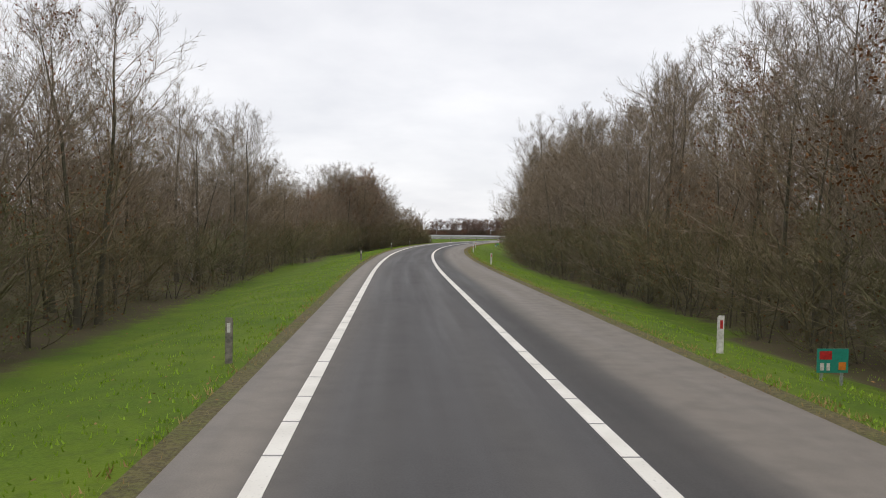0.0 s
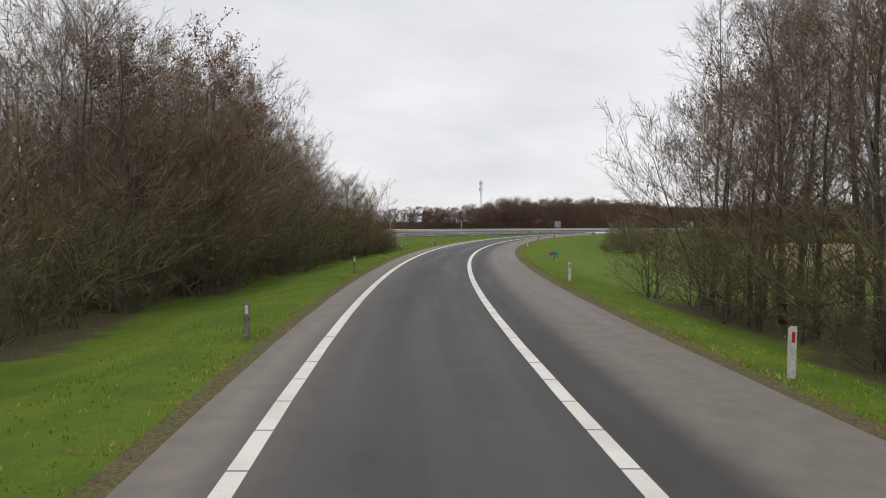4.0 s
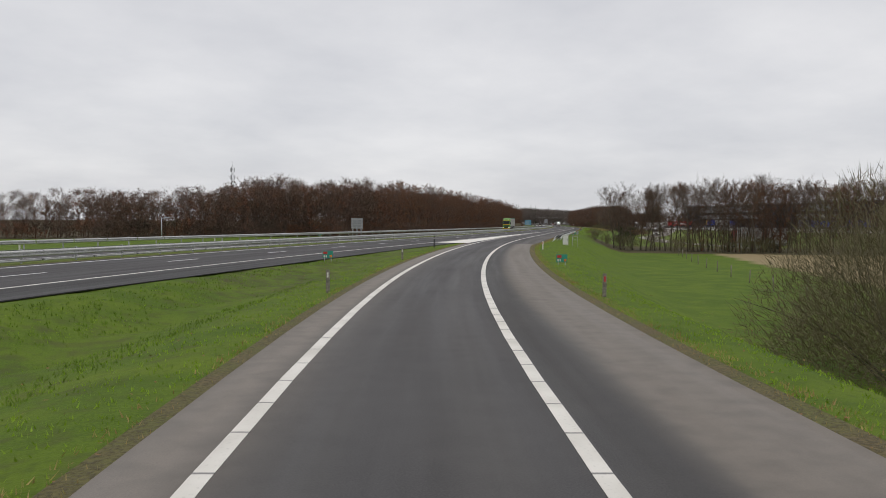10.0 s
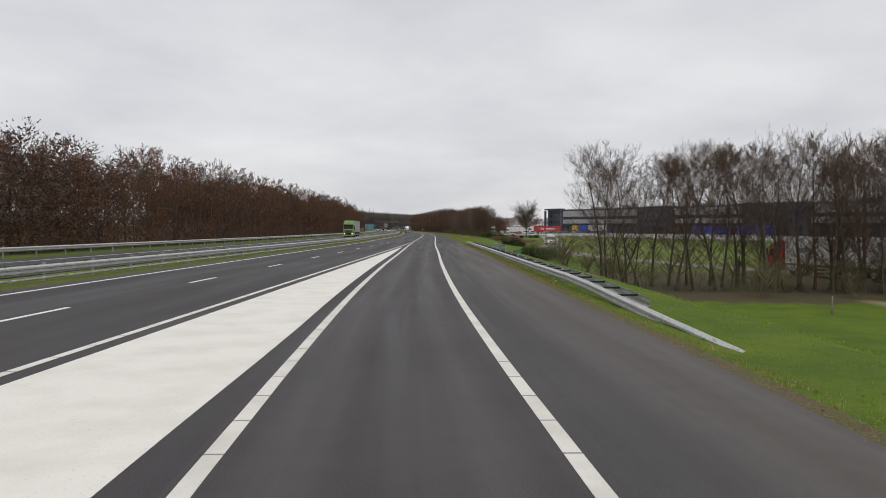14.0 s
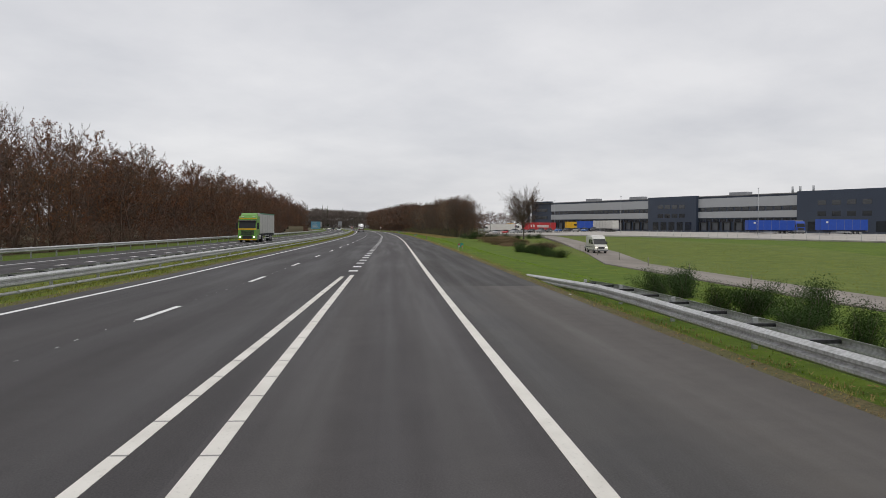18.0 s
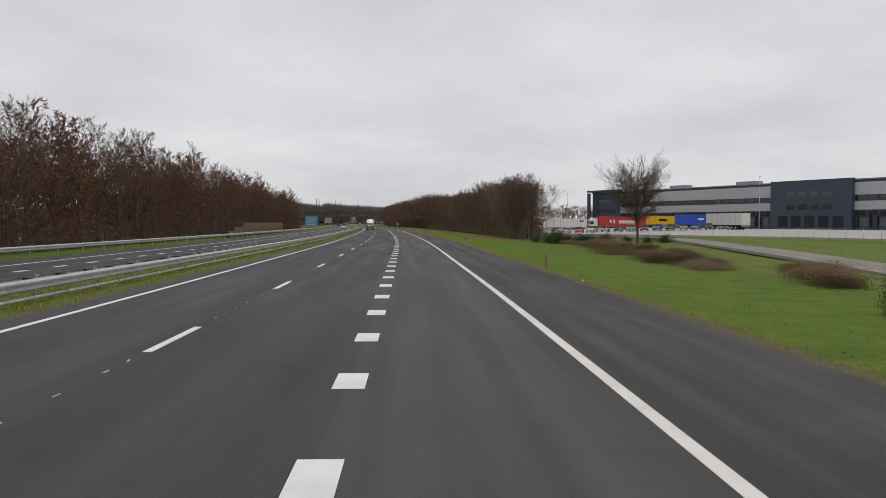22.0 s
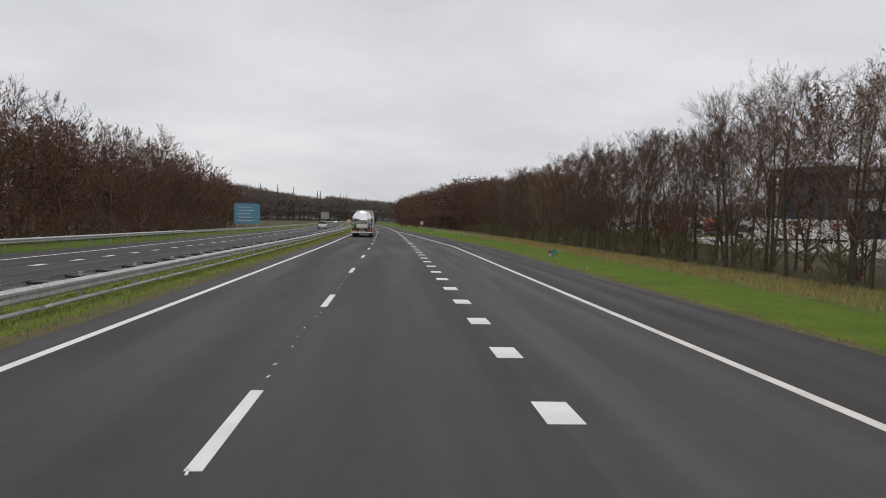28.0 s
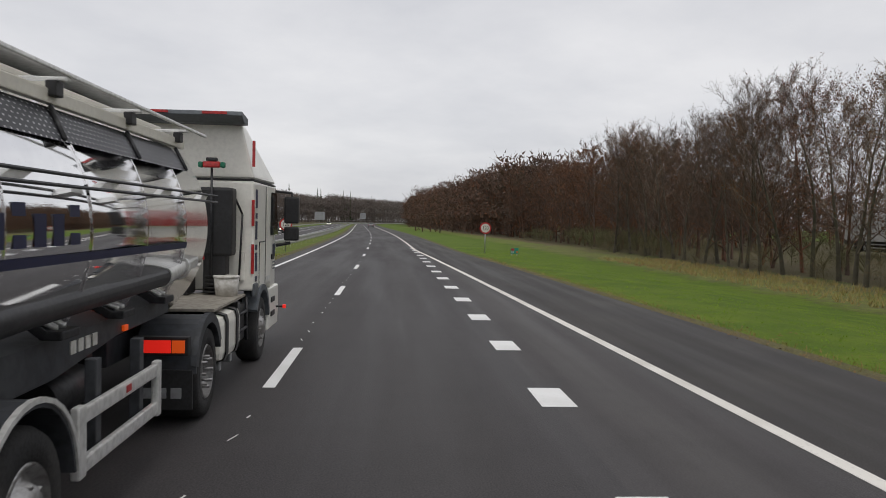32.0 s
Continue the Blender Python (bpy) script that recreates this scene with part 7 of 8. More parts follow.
def arch(name, y, r0, r1, x0, x1, material, a0=0, a1=180, z=0.47, n=14):
    """A curved mudguard over a wheel, from angle a0 (front) to a1 (back)."""
    bm = bmesh.new()
    rows = []
    for i in range(n + 1):
        a = math.radians(a0 + (a1 - a0) * i / n)
        rows.append([bm.verts.new((x, y + r * math.cos(a), z + r * math.sin(a))) for x, r in ((x0, r0), (x1, r0), (x1, r1), (x0, r1))])
    for a, b in zip(rows, rows[1:]):
        for j in range(4):
            bm.faces.new((a[j], a[(j + 1) % 4], b[(j + 1) % 4], b[j]))
    bm.faces.new(rows[0])
    bm.faces.new(rows[-1][::-1])
    bmesh.ops.recalc_face_normals(bm, faces=bm.faces)
    return built(name, bm, material)


def tractor_unit():
    ob = thing("tractor_unit", pose(*at_r(664.9, 8.37), 0, 0, turn_r(664.9)), "cream white lorry tractor unit with a high roof on the motorway", "lorry")
    # cab shell with the wheel arch cut out of its lower edge
    prof = [(-1.58, 1.06), (-1.58, 2.56), (0.40, 2.56), (0.62, 2.30), (0.76, 1.70), (0.80, 1.10), (0.80, 0.98), (-0.05, 0.98), (-0.10, 1.06)]

    def narrow(v):
        if v.co.y > 0.55:
            v.co.x *= 0.95
    cab = part("cab", prism("cab", prof, 1.20, CAB_WHITE, 0.045, narrow), ob)
    roof = [(-1.58, 2.585), (-1.58, 3.36), (-1.1, 3.40), (-0.55, 3.34), (-0.1, 3.14), (0.22, 2.86), (0.44, 2.60)]

    def dome(v):
        if v.co.z > 2.7:
            v.co.x *= 1.0 - 0.16 * (v.co.z - 2.6) / 0.8 * (1.0 + 0.6 * (v.co.y + 1.58))
    part("high_roof", prism("high_roof", roof, 1.20, CAB_WHITE, 0.06, dome), ob, "tall rounded white roof fairing")
    part("roof_seam", boxes("roof_seam", BLACK, ((-1.19, -1.57, 2.562), (1.19, 0.42, 2.584)), bevel=0.0), ob)
    part("sun_visor", prism("sun_visor", [(0.42, 2.60), (0.80, 2.44), (0.80, 2.40), (0.42, 2.54)], 1.12, CAB_GREY, 0.01), ob)
    lip = part("roof_lip", prism("roof_lip", [(-1.56, 3.30), (-1.56, 3.40), (-1.98, 3.44), (-2.0, 3.38), (-1.80, 3.30)], 1.10, CAB_GREY, 0.015), ob, "grey spoiler lip behind the roof")
    for x in (-0.75, 0.0, 0.75):
        part("marker_strip", boxes("marker_strip", RED, ((x - 0.16, -2.012, 3.395), (x + 0.16, -2.0, 3.43)), bevel=0.003), lip, "red reflecting strip")
    for z0, z1 in ((1.30, 1.70), (1.95, 2.30), (2.75, 3.10)):
        part("edge_reflector", boxes("edge_reflector", RED, ((1.17, -1.605, z0), (1.208, -1.583, z1)), bevel=0.003), cab, "red reflecting strip")
    # the back of the cab: pressed panels
    for x0, x1, z0, z1 in ((-0.5, 0.35, 1.7, 2.4), (-1.1, -0.6, 1.7, 2.4), (0.62, 1.08, 1.2, 1.6), (-0.4, 0.4, 1.15, 1.6)):
        part("back_panel", boxes("back_panel", CAB_WHITE, ((x0, -1.602, z0), (x1, -1.582, z1)), bevel=0.008), cab)
    part("badge", boxes("badge", NAVY, ((-0.15, -1.612, 1.85), (0.35, -1.604, 2.3)), bevel=0.002), cab, "navy blue square badge")
    for z in (1.95, 2.08, 2.2):
        part("badge_bar", boxes("badge_bar", V_WHITE, ((-0.05, -1.618, z - 0.03), (0.25, -1.613, z + 0.03)), bevel=0.0), cab)
    for side in (1, -1):
        x = 1.202 if side == 1 else -1.214
        part("door_gap", pane("door_gap", [(-0.62, 1.10), (-0.62, 2.52), (-0.605, 2.52), (-0.605, 1.10)], x, 0.006, BLACK), cab)
        part("door_gap", pane("door_gap", [(-1.15, 1.10), (-1.15, 1.72), (-1.135, 1.72), (-1.135, 1.10)], x, 0.006, BLACK), cab)
        part("door_gap", pane("door_gap", [(-1.15, 1.71), (-1.15, 1.725), (-0.62, 1.725), (-0.62, 1.71)], x, 0.006, BLACK), cab)
        part("side_window", pane("side_window", [(-0.12, 1.80), (-0.08, 2.46), (0.40, 2.46), (0.60, 1.80)], x, 0.012), cab, "dark door window")
        part("quarter_panel", pane("quarter_panel", [(-0.52, 1.85), (-0.52, 2.42), (-0.28, 2.42), (-0.28, 1.85)], x, 0.010, CAB_WHITE), cab)
        part("door_handle", boxes("door_handle", BLACK, ((side * 1.21 - 0.01, -0.05, 1.42), (side * 1.21 + 0.015, 0.12, 1.50)), bevel=0.004), cab)
        for i in range(9):       # upright company lettering, as bars
            h = 0.075 + 0.035 * ((i * 5) % 3)
            part("lettering_bar", pane("lettering_bar", [(-1.47, 1.18 + 0.145 * i), (-1.47, 1.18 + 0.145 * i + h), (-1.47 + 0.14, 1.18 + 0.145 * i + h), (-1.47 + 0.14, 1.18 + 0.145 * i)], x, 0.004, NAVY), cab)
        part("door_badge", pane("door_badge", [(0.12, 1.45), (0.12, 1.66), (0.34, 1.66), (0.34, 1.45)], x, 0.004, NAVY), cab)
        for i in range(3):
            part("lettering_bar", pane("lettering_bar", [(0.12, 1.36 - 0.05 * i), (0.12, 1.38 - 0.05 * i), (0.40, 1.38 - 0.05 * i), (0.40, 1.36 - 0.05 * i)], x, 0.004, CAB_GREY), cab)
        part("lettering_bar", pane("lettering_bar", [(-0.55, 1.13), (-0.55, 1.19), (-0.2, 1.19), (-0.2, 1.13)], x, 0.006, ALU), cab)
        part("wheel_arch", arch("wheel_arch", -0.85, 0.55, 0.63, side * 1.0, side * 1.225, CAB_GREY, 12, 150), ob, "grey plastic wheel arch")
        part("arch_skirt", boxes("arch_skirt", CAB_GREY, ((side * 1.21 - 0.03, -1.57, 0.98), (side * 1.21 + 0.01, -1.30, 1.16)), bevel=0.02), ob)
        part("step_box", prism("step_box", [(-0.28, 0.34), (-0.22, 0.98), (0.79, 0.98), (0.83, 0.60), (0.76, 0.34)], 0.10, CAB_WHITE, 0.03), ob).location = (side * 1.10, 0, 0)
        part("step", boxes("step", BLACK, ((side * 1.1 - 0.115, 0.0, 0.52), (side * 1.1 + 0.115, 0.35, 0.60)), ((side * 1.1 - 0.115, 0.0, 0.74), (side * 1.1 + 0.115, 0.35, 0.82)), bevel=0.01), ob)
        part("marker_lamp_stalk", rods("marker_lamp_stalk", BLACK, ((side * 1.15, 0.55, 0.62), (side * 1.31, 0.60, 0.62), 0.016)), ob)
        part("marker_lamp", boxes("marker_lamp", LAMP_RED, ((side * 1.33 - 0.025, 0.57, 0.59), (side * 1.33 + 0.025, 0.63, 0.65)), bevel=0.01), ob, "small lit red marker lamp")
        mirror = part("mirror", boxes("mirror", BLACK, ((side * 1.42 - 0.12, 0.62, 1.98), (side * 1.42 + 0.12, 0.76, 2.42)), ((side * 1.42 - 0.12, 0.62, 1.70), (side * 1.42 + 0.12, 0.76, 1.93)), bevel=0.03), ob,
                      "large black door mirrors with white backs")
        part("mirror_back", boxes("mirror_back", CAB_WHITE, ((side * 1.42 - 0.11, 0.762, 2.0), (side * 1.42 + 0.11, 0.80, 2.40)), ((side * 1.42 - 0.11, 0.762, 1.72), (side * 1.42 + 0.11, 0.80, 1.91)), bevel=0.015), mirror)
        part("mirror_arm", rods("mirror_arm", BLACK, ((side * 1.18, 0.55, 2.50), (side * 1.42, 0.70, 2.48), 0.02), ((side * 1.42, 0.70, 2.48), (side * 1.42, 0.70, 2.36), 0.02),
                                ((side * 1.18, 0.60, 1.62), (side * 1.40, 0.69, 1.66), 0.025)), mirror)
        wheel(ob, side * 1.19, -0.85, 0.47, 0.30, side, n=36)
        wheel(ob, side * 1.19, -4.20, 0.47, 0.58, side, True, n=36)
        guard = part("mudguard", arch("mudguard", -4.20, 0.54, 0.58, side * 0.62, side * 1.22, FRAME, 18, 172), ob, "dark plastic mudguard")
        part("mudguard_side", arch("mudguard_side", -4.20, 0.50, 0.60, side * 1.17, side * 1.225, FRAME, 25, 165), guard)
        part("mudflap", boxes("mudflap", BLACK, ((side * 0.92 - 0.29, -4.86, 0.22), (side * 0.92 + 0.29, -4.83, 0.60)), bevel=0.005), ob)
        for i in range(3):
            part("lettering_bar", boxes("lettering_bar", GREY_BACK, ((side * 0.92 - 0.19 + 0.14 * i, -4.868, 0.33), (side * 0.92 - 0.09 + 0.14 * i, -4.861, 0.43)), bevel=0.0), ob)
        lamp = part("tail_lamp", boxes("tail_lamp", BLACK, ((side * 0.92 - 0.26, -4.90, 0.74), (side * 0.92 + 0.26, -4.80, 0.92)), bevel=0.01), ob)
        part("red_lens", boxes("red_lens", LAMP_RED, ((side * 0.92 - 0.22, -4.915, 0.77), (side * 0.92 + 0.10, -4.902, 0.89)), bevel=0.004), lamp)
        part("amber_lens", boxes("amber_lens", LAMP_AMBER, ((side * 0.92 + 0.11, -4.915, 0.77), (side * 0.92 + 0.23, -4.902, 0.89)), bevel=0.004), lamp)
    # fuel tank with straps, steps and boxes behind the front wheel
    tank = part("fuel_tank", boxes("fuel_tank", CAB_WHITE, ((0.62, -3.55, 0.42), (1.20, -2.40, 0.95)), bevel=0.11), ob, "pale fuel tank with black straps")
    for y in (-3.30, -2.70):
        part("strap", boxes("strap", BLACK, ((0.605, y - 0.03, 0.405), (1.215, y + 0.03, 0.965)), bevel=0.10), tank)
        part("bracket", boxes("bracket", STEEL, ((1.02, y - 0.05, 0.30), (1.14, y + 0.05, 0.40)), bevel=0.01), tank)
    part("filler_cap", rods("filler_cap", BLACK, ((0.95, -2.95, 0.95), (0.95, -2.95, 1.03), 0.075), sides=16), tank)
    part("air_box", boxes("air_box", BLACK, ((0.55, -2.35, 0.42), (1.10, -1.62, 0.92)), bevel=0.04), ob)
    part("side_steps", rods("side_steps", DARK_METAL, ((1.12, -2.2, 0.40), (1.12, -2.2, 0.98), 0.022), ((1.12, -1.62, 0.40), (1.12, -1.62, 0.98), 0.022), ((1.12, -2.2, 0.58), (1.12, -1.62, 0.58), 0.022),
                            ((1.12, -2.2, 0.80), (1.12, -1.62, 0.80), 0.022)), ob)
    part("left_tank", boxes("left_tank", CAB_WHITE, ((-1.20, -3.55, 0.42), (-0.62, -1.8, 0.95)), bevel=0.11), ob)
    part("chassis", boxes("chassis", FRAME, ((-0.50, -5.1, 0.66), (-0.36, 0.4, 0.98)), ((0.36, -5.1, 0.66), (0.50, 0.4, 0.98)), bevel=0.01), ob)
    part("deck_plate", boxes("deck_plate", DECK, ((-1.1, -3.55, 1.0), (1.12, -1.70, 1.035)), bevel=0.008), ob, "dusty metal catwalk behind the cab")
    part("fifth_wheel", boxes("fifth_wheel", DARK_METAL, ((-0.45, -4.6, 1.0), (0.45, -3.75, 1.14)), bevel=0.03), ob)
    # air intake stack, bucket and broom
    stack = part("air_intake", boxes("air_intake", BLACK, ((0.52, -1.95, 1.55), (0.98, -1.64, 2.45)), ((0.60, -1.93, 1.12), (0.90, -1.66, 1.60)), bevel=0.04), ob, "black air intake stack behind the cab")
    for i in range(5):
        part("bellows", rods("bellows", RUBBER, ((0.75, -1.8, 1.06 + 0.05 * i), (0.75, -1.8, 1.09 + 0.05 * i), 0.17), sides=18), stack)
    part("stack_lamp", boxes("stack_lamp", RED, ((0.58, -1.97, 1.50), (0.63, -1.951, 1.55)), bevel=0.004), stack)
    part("cable", rods("cable", BLACK, ((1.02, -1.66, 1.2), (1.06, -1.66, 2.1), 0.014), ((1.06, -1.66, 2.1), (0.9, -1.66, 2.45), 0.014)), stack)
    part("battery_box", boxes("battery_box", DARK_METAL, ((-0.6, -2.1, 1.04), (0.45, -1.65, 1.5)), bevel=0.03), ob)
    return ob


tractor_unit()
AT_TRUCK = pose(*at_r(664.9, 8.37), 0, 0, turn_r(664.9))


def bucket():
    ob = thing("bucket", AT_TRUCK @ pose(0.93, -2.0, 1.037), "dirty white plastic bucket on the catwalk", "bucket")
    bm = bmesh.new()
    rod(bm, (0, 0, 0), (0, 0, 0.26), 0.14, 24, 0.165)
    part("tub", built("tub", bm, WHITE_PLASTIC), ob)
    bm = bmesh.new()
    rod(bm, (0, 0, 0.235), (0, 0, 0.262), 0.172, 24)
    part("lid", built("lid", bm, WHITE_PLASTIC), ob)


def broom():
    ob = thing("broom", AT_TRUCK @ pose(0.72, -1.985, 1.3), "upright broom with red and green bristles", "broom")
    part("handle", rods("handle", DARK_METAL, ((0, 0, 0), (0, 0, 1.42), 0.016)), ob)
    head = part("head", boxes("head", RED, ((-0.11, -0.05, 1.40), (0.11, 0.05, 1.48)), bevel=0.02), ob)
    green = surface("green bristles", (0.03, 0.22, 0.13), (0.02, 0.18, 0.10), (0.02, 0.12, 0.07), 0.8, 9.0, 60.0, 0.3)
    part("bristles", boxes("bristles", green, ((-0.17, -0.05, 1.40), (-0.112, 0.05, 1.475)), ((0.112, -0.05, 1.40), (0.17, 0.05, 1.475)), bevel=0.02), head, "green bristles")
    part("cap", boxes("cap", BLACK, ((-0.07, -0.045, 1.482), (0.07, 0.045, 1.53)), bevel=0.015), head)


bucket()
broom()


def tank_trailer():
    ob = thing("tank_trailer", AT_TRUCK, "polished steel tank semi-trailer on a dark frame", "trailer")
    ZC, R = 1.95, 1.15
    shell = part("tank", turned("tank", [(-3.62, 0.001), (-3.64, 0.45), (-3.72, 0.85), (-3.86, 1.06), (-4.05, R), (-13.5, R), (-13.56, 1.145), (-13.66, 1.11), (-13.76, 1.03), (-13.84, 0.90), (-13.90, 0.70), (-13.94, 0.45), (-13.96, 0.2), (-13.965, 0.001)], 96, POLISHED, ZC), ob,
                 "mirror-bright stainless tank")
    for y in np.arange(-4.9, -13.5, -1.15):
        part("weld_ring", turned("weld_ring", [(y - 0.012, R + 0.001), (y - 0.008, R + 0.004), (y + 0.008, R + 0.004), (y + 0.012, R + 0.001)], 72, POLISHED, ZC), shell)
    # blue stripe and lettering bars on each side
    for side in (1, -1):
        bm = bmesh.new()
        rows = [[bm.verts.new((side * (R + 0.004) * math.cos(a), y, ZC + (R + 0.004) * math.sin(a))) for a in (-0.165, -0.14, -0.115)] for y in (-4.85, -7, -9, -13)]
        for a, b in zip(rows, rows[1:]):
            for j in range(2):
                bm.faces.new((a[j], a[j + 1], b[j + 1], b[j]))
        part("stripe", built("stripe", bm, NAVY), shell, "navy blue stripe")
        for i in range(7):
            y = -7.55 - 0.24 * i
            w = 0.15
            bm = bmesh.new()
            q = [bm.verts.new((side * (R + 0.005) * math.cos(a), yy, ZC + (R + 0.005) * math.sin(a))) for a, yy in ((-0.07, y), (-0.07, y + w), (0.09 + 0.05 * (i % 3 == 0), y + w), (0.09 + 0.05 * (i % 3 == 0), y))]
            bm.faces.new(q)
            part("lettering_bar", built("lettering_bar", bm, NAVY), shell)
        # punched sheet along the shoulder of the tank
        verts, uv, faces = [], [], []
        for i, y in enumerate(np.linspace(-4.35, -13.4, 24)):
            for j in range(7):
                a = 0.50 + 0.25 * j / 6
                rr = R + 0.008
                verts.append((side * rr * math.cos(a), y, ZC + rr * math.sin(a)))
                uv.append((rr * a, y))
        for i in range(23):
            faces += [(i * 7 + j, i * 7 + j + 1, i * 7 + 8 + j, i * 7 + 7 + j) for j in range(6)]
        part("punched_sheet", mesh("punched_sheet", verts, faces, PUNCHED, uv, True), ob, "dark perforated metal sheet")
        part("walkway_beam", boxes("walkway_beam", CREAM_BEAM, ((side * 0.86 - 0.03, -13.3, 2.755), (side * 0.86 + 0.03, -4.0, 2.85)), bevel=0.01), ob)
        part("walkway_beam", boxes("walkway_beam", CREAM_BEAM, ((side * 0.62 - 0.03, -13.3, 2.93), (side * 0.62 + 0.03, -4.0, 2.98)), bevel=0.01), ob)
        rail = part("handrail", boxes("handrail", ALU, ((side * 1.0 - 0.014, -13.3, 2.925), (side * 1.0 + 0.014, -3.55, 2.955)), bevel=0.008), ob, "folded aluminium handrail")
        for y in np.arange(-4.3, -13.2, -1.45):
            part("rail_strut", boxes("rail_strut", ALU, ((side * 0.84 - 0.16, y - 0.022, 2.90), (side * 0.84 + 0.16, y + 0.022, 2.928)), bevel=0.008), rail)
            part("rail_hinge", boxes("rail_hinge", BLACK, ((side * 0.90 - 0.03, y - 0.06, 2.80), (side * 0.90 + 0.04, y + 0.06, 2.90)), bevel=0.01), rail)
            part("hanger", rods("hanger", DARK_METAL, ((side * 0.88, y, 2.74), (side * 1.02, y - 0.12, 2.52), 0.018)), ob)
        for z in (2.215, 2.28):
            part("side_pipe", rods("side_pipe", DARK_METAL, ((side * 1.21, -13.2, z), (side * 1.21, -3.9, z), 0.011)), ob)
        for y in np.arange(-4.4, -13.2, -1.3):
            part("gusset", prism("gusset", [(y - 0.26, 2.218), (y - 0.08, 2.28), (y + 0.14, 2.278), (y - 0.02, 2.213)], 0.03, ALU, 0.0), ob).location = (side * 1.175, 0, 0)
        # hose tubes, frame, lamps, guards
        part("hose_tube", rods("hose_tube", DARK_METAL, ((side * 1.02, -13.0, 1.42), (side * 1.02, -5.2, 1.52), 0.09), sides=16), ob)
        part("hose_end", rods("hose_end", ALU, ((side * 1.02, -5.25, 1.52), (side * 1.02, -4.3, 1.62), 0.10), ((side * 1.02, -4.75, 1.57), (side * 1.02, -4.70, 1.575), 0.125), sides=18), ob, "ribbed steel hose coupling")
        part("frame_beam", prism("frame_beam", [(-4.6, 1.12), (-4.6, 1.30), (-13.9, 1.24), (-13.9, 0.96), (-7.2, 0.98), (-6.0, 1.10)], 0.05, FRAME, 0.012), ob).location = (side * 0.86, 0, 0)
        for y in (-5.1, -6.2, -7.3, -8.4, -9.5, -10.6, -11.7):
            part("tank_foot", boxes("tank_foot", DARK_METAL, ((side * 0.92 - 0.12, y - 0.14, 1.27), (side * 0.92 + 0.14, y + 0.14, 1.33)), bevel=0.012), ob)
            part("bolt", rods("bolt", ALU, ((side * 0.98, y - 0.06, 1.33), (side * 0.98, y - 0.06, 1.36), 0.022), ((side * 0.98, y + 0.06, 1.33), (side * 0.98, y + 0.06, 1.36), 0.022)), ob)
        for y in (-5.9, -8.7, -11.0):
            part("side_lamp", boxes("side_lamp", LAMP_AMBER, ((side * 0.925 - 0.01, y - 0.05, 1.12), (side * 0.925 + 0.015, y + 0.05, 1.17)), bevel=0.008), ob, "lit amber side lamp")
        for i in range(4):
            part("lettering_bar", boxes("lettering_bar", WHITE_PLASTIC, ((side * 0.914 - 0.004, -6.95 + 0.13 * i, 1.10), (side * 0.914 + 0.004, -6.86 + 0.13 * i, 1.19)), bevel=0.0), ob)
        guard = part("side_guard", boxes("side_guard", ALU, ((side * 1.18 - 0.03, -7.55, 0.43), (side * 1.18 + 0.03, -7.43, 0.88)), ((side * 1.18 - 0.03, -5.95, 0.43), (side * 1.18 + 0.03, -5.85, 0.88)),
                                         ((side * 1.18 - 0.025, -7.43, 0.76), (side * 1.18 + 0.025, -5.95, 0.86)), ((side * 1.18 - 0.025, -7.43, 0.45), (side * 1.18 + 0.025, -5.95, 0.55)), bevel=0.015), ob,
                     "brushed aluminium side guard")
        part("guard_badge", boxes("guard_badge", RED, ((side * 1.207 - 0.003, -6.7, 0.79), (side * 1.207 + 0.003, -6.6, 0.84)), bevel=0.0), guard)
        for y in (-7.1, -6.2):
            part("guard_post", boxes("guard_post", FRAME, ((side * 1.1 - 0.04, y, 0.45), (side * 1.1 + 0.04, y + 0.1, 1.1)), bevel=0.01), ob)
        for k, y in enumerate((-8.20, -9.45, -10.7)):
            wheel(ob, side * 1.19, y, 0.47, 0.36, side, n=32)
            part("mudguard", arch("mudguard", y, 0.56, 0.60, side * 0.70, side * 1.22, FRAME, 5, 175), ob, "dark mudguard with a pale rim")
            part("mudguard_rim", arch("mudguard_rim", y, 0.585, 0.615, side * 1.20, side * 1.235, ALU, 5, 175), ob)
    # the rear: bumper, lamps, ladder, cabinet and plate
    part("bumper", boxes("bumper", ALU, ((-1.2, -13.95, 0.50), (1.2, -13.80, 0.66)), bevel=0.02), ob, "aluminium rear bumper")
    part("rear_beam", boxes("rear_beam", FRAME, ((-1.15, -13.9, 0.86), (1.15, -13.70, 1.10)), bevel=0.02), ob)
    part("valve_cabinet", boxes("valve_cabinet", ALU, ((-0.62, -13.98, 1.11), (0.62, -13.60, 1.55)), bevel=0.03), ob, "aluminium valve cabinet")
    part("plate", boxes("plate", YELLOW, ((-0.26, -13.915, 0.93), (0.26, -13.903, 1.04)), bevel=0.002), ob, "yellow plate")
    for x in (-0.16, 0.16):
        part("ladder_rail", rods("ladder_rail", ALU, ((x + 0.85, -14.02, 0.9), (x + 0.85, -14.02, 2.6), 0.02), ((x + 0.85, -14.02, 2.6), (x + 0.6, -13.4, 3.12), 0.02)), ob)
    for i in range(6):
        part("ladder_rung", rods("ladder_rung", ALU, ((0.69, -14.02, 1.0 + 0.28 * i), (1.01, -14.02, 1.0 + 0.28 * i), 0.015)), ob)
    for side in (-1, 1):
        lamp = part("rear_lamp", boxes("rear_lamp", BLACK, ((side * 0.86 - 0.26, -13.96, 0.70), (side * 0.86 + 0.26, -13.88, 0.86)), bevel=0.01), ob)
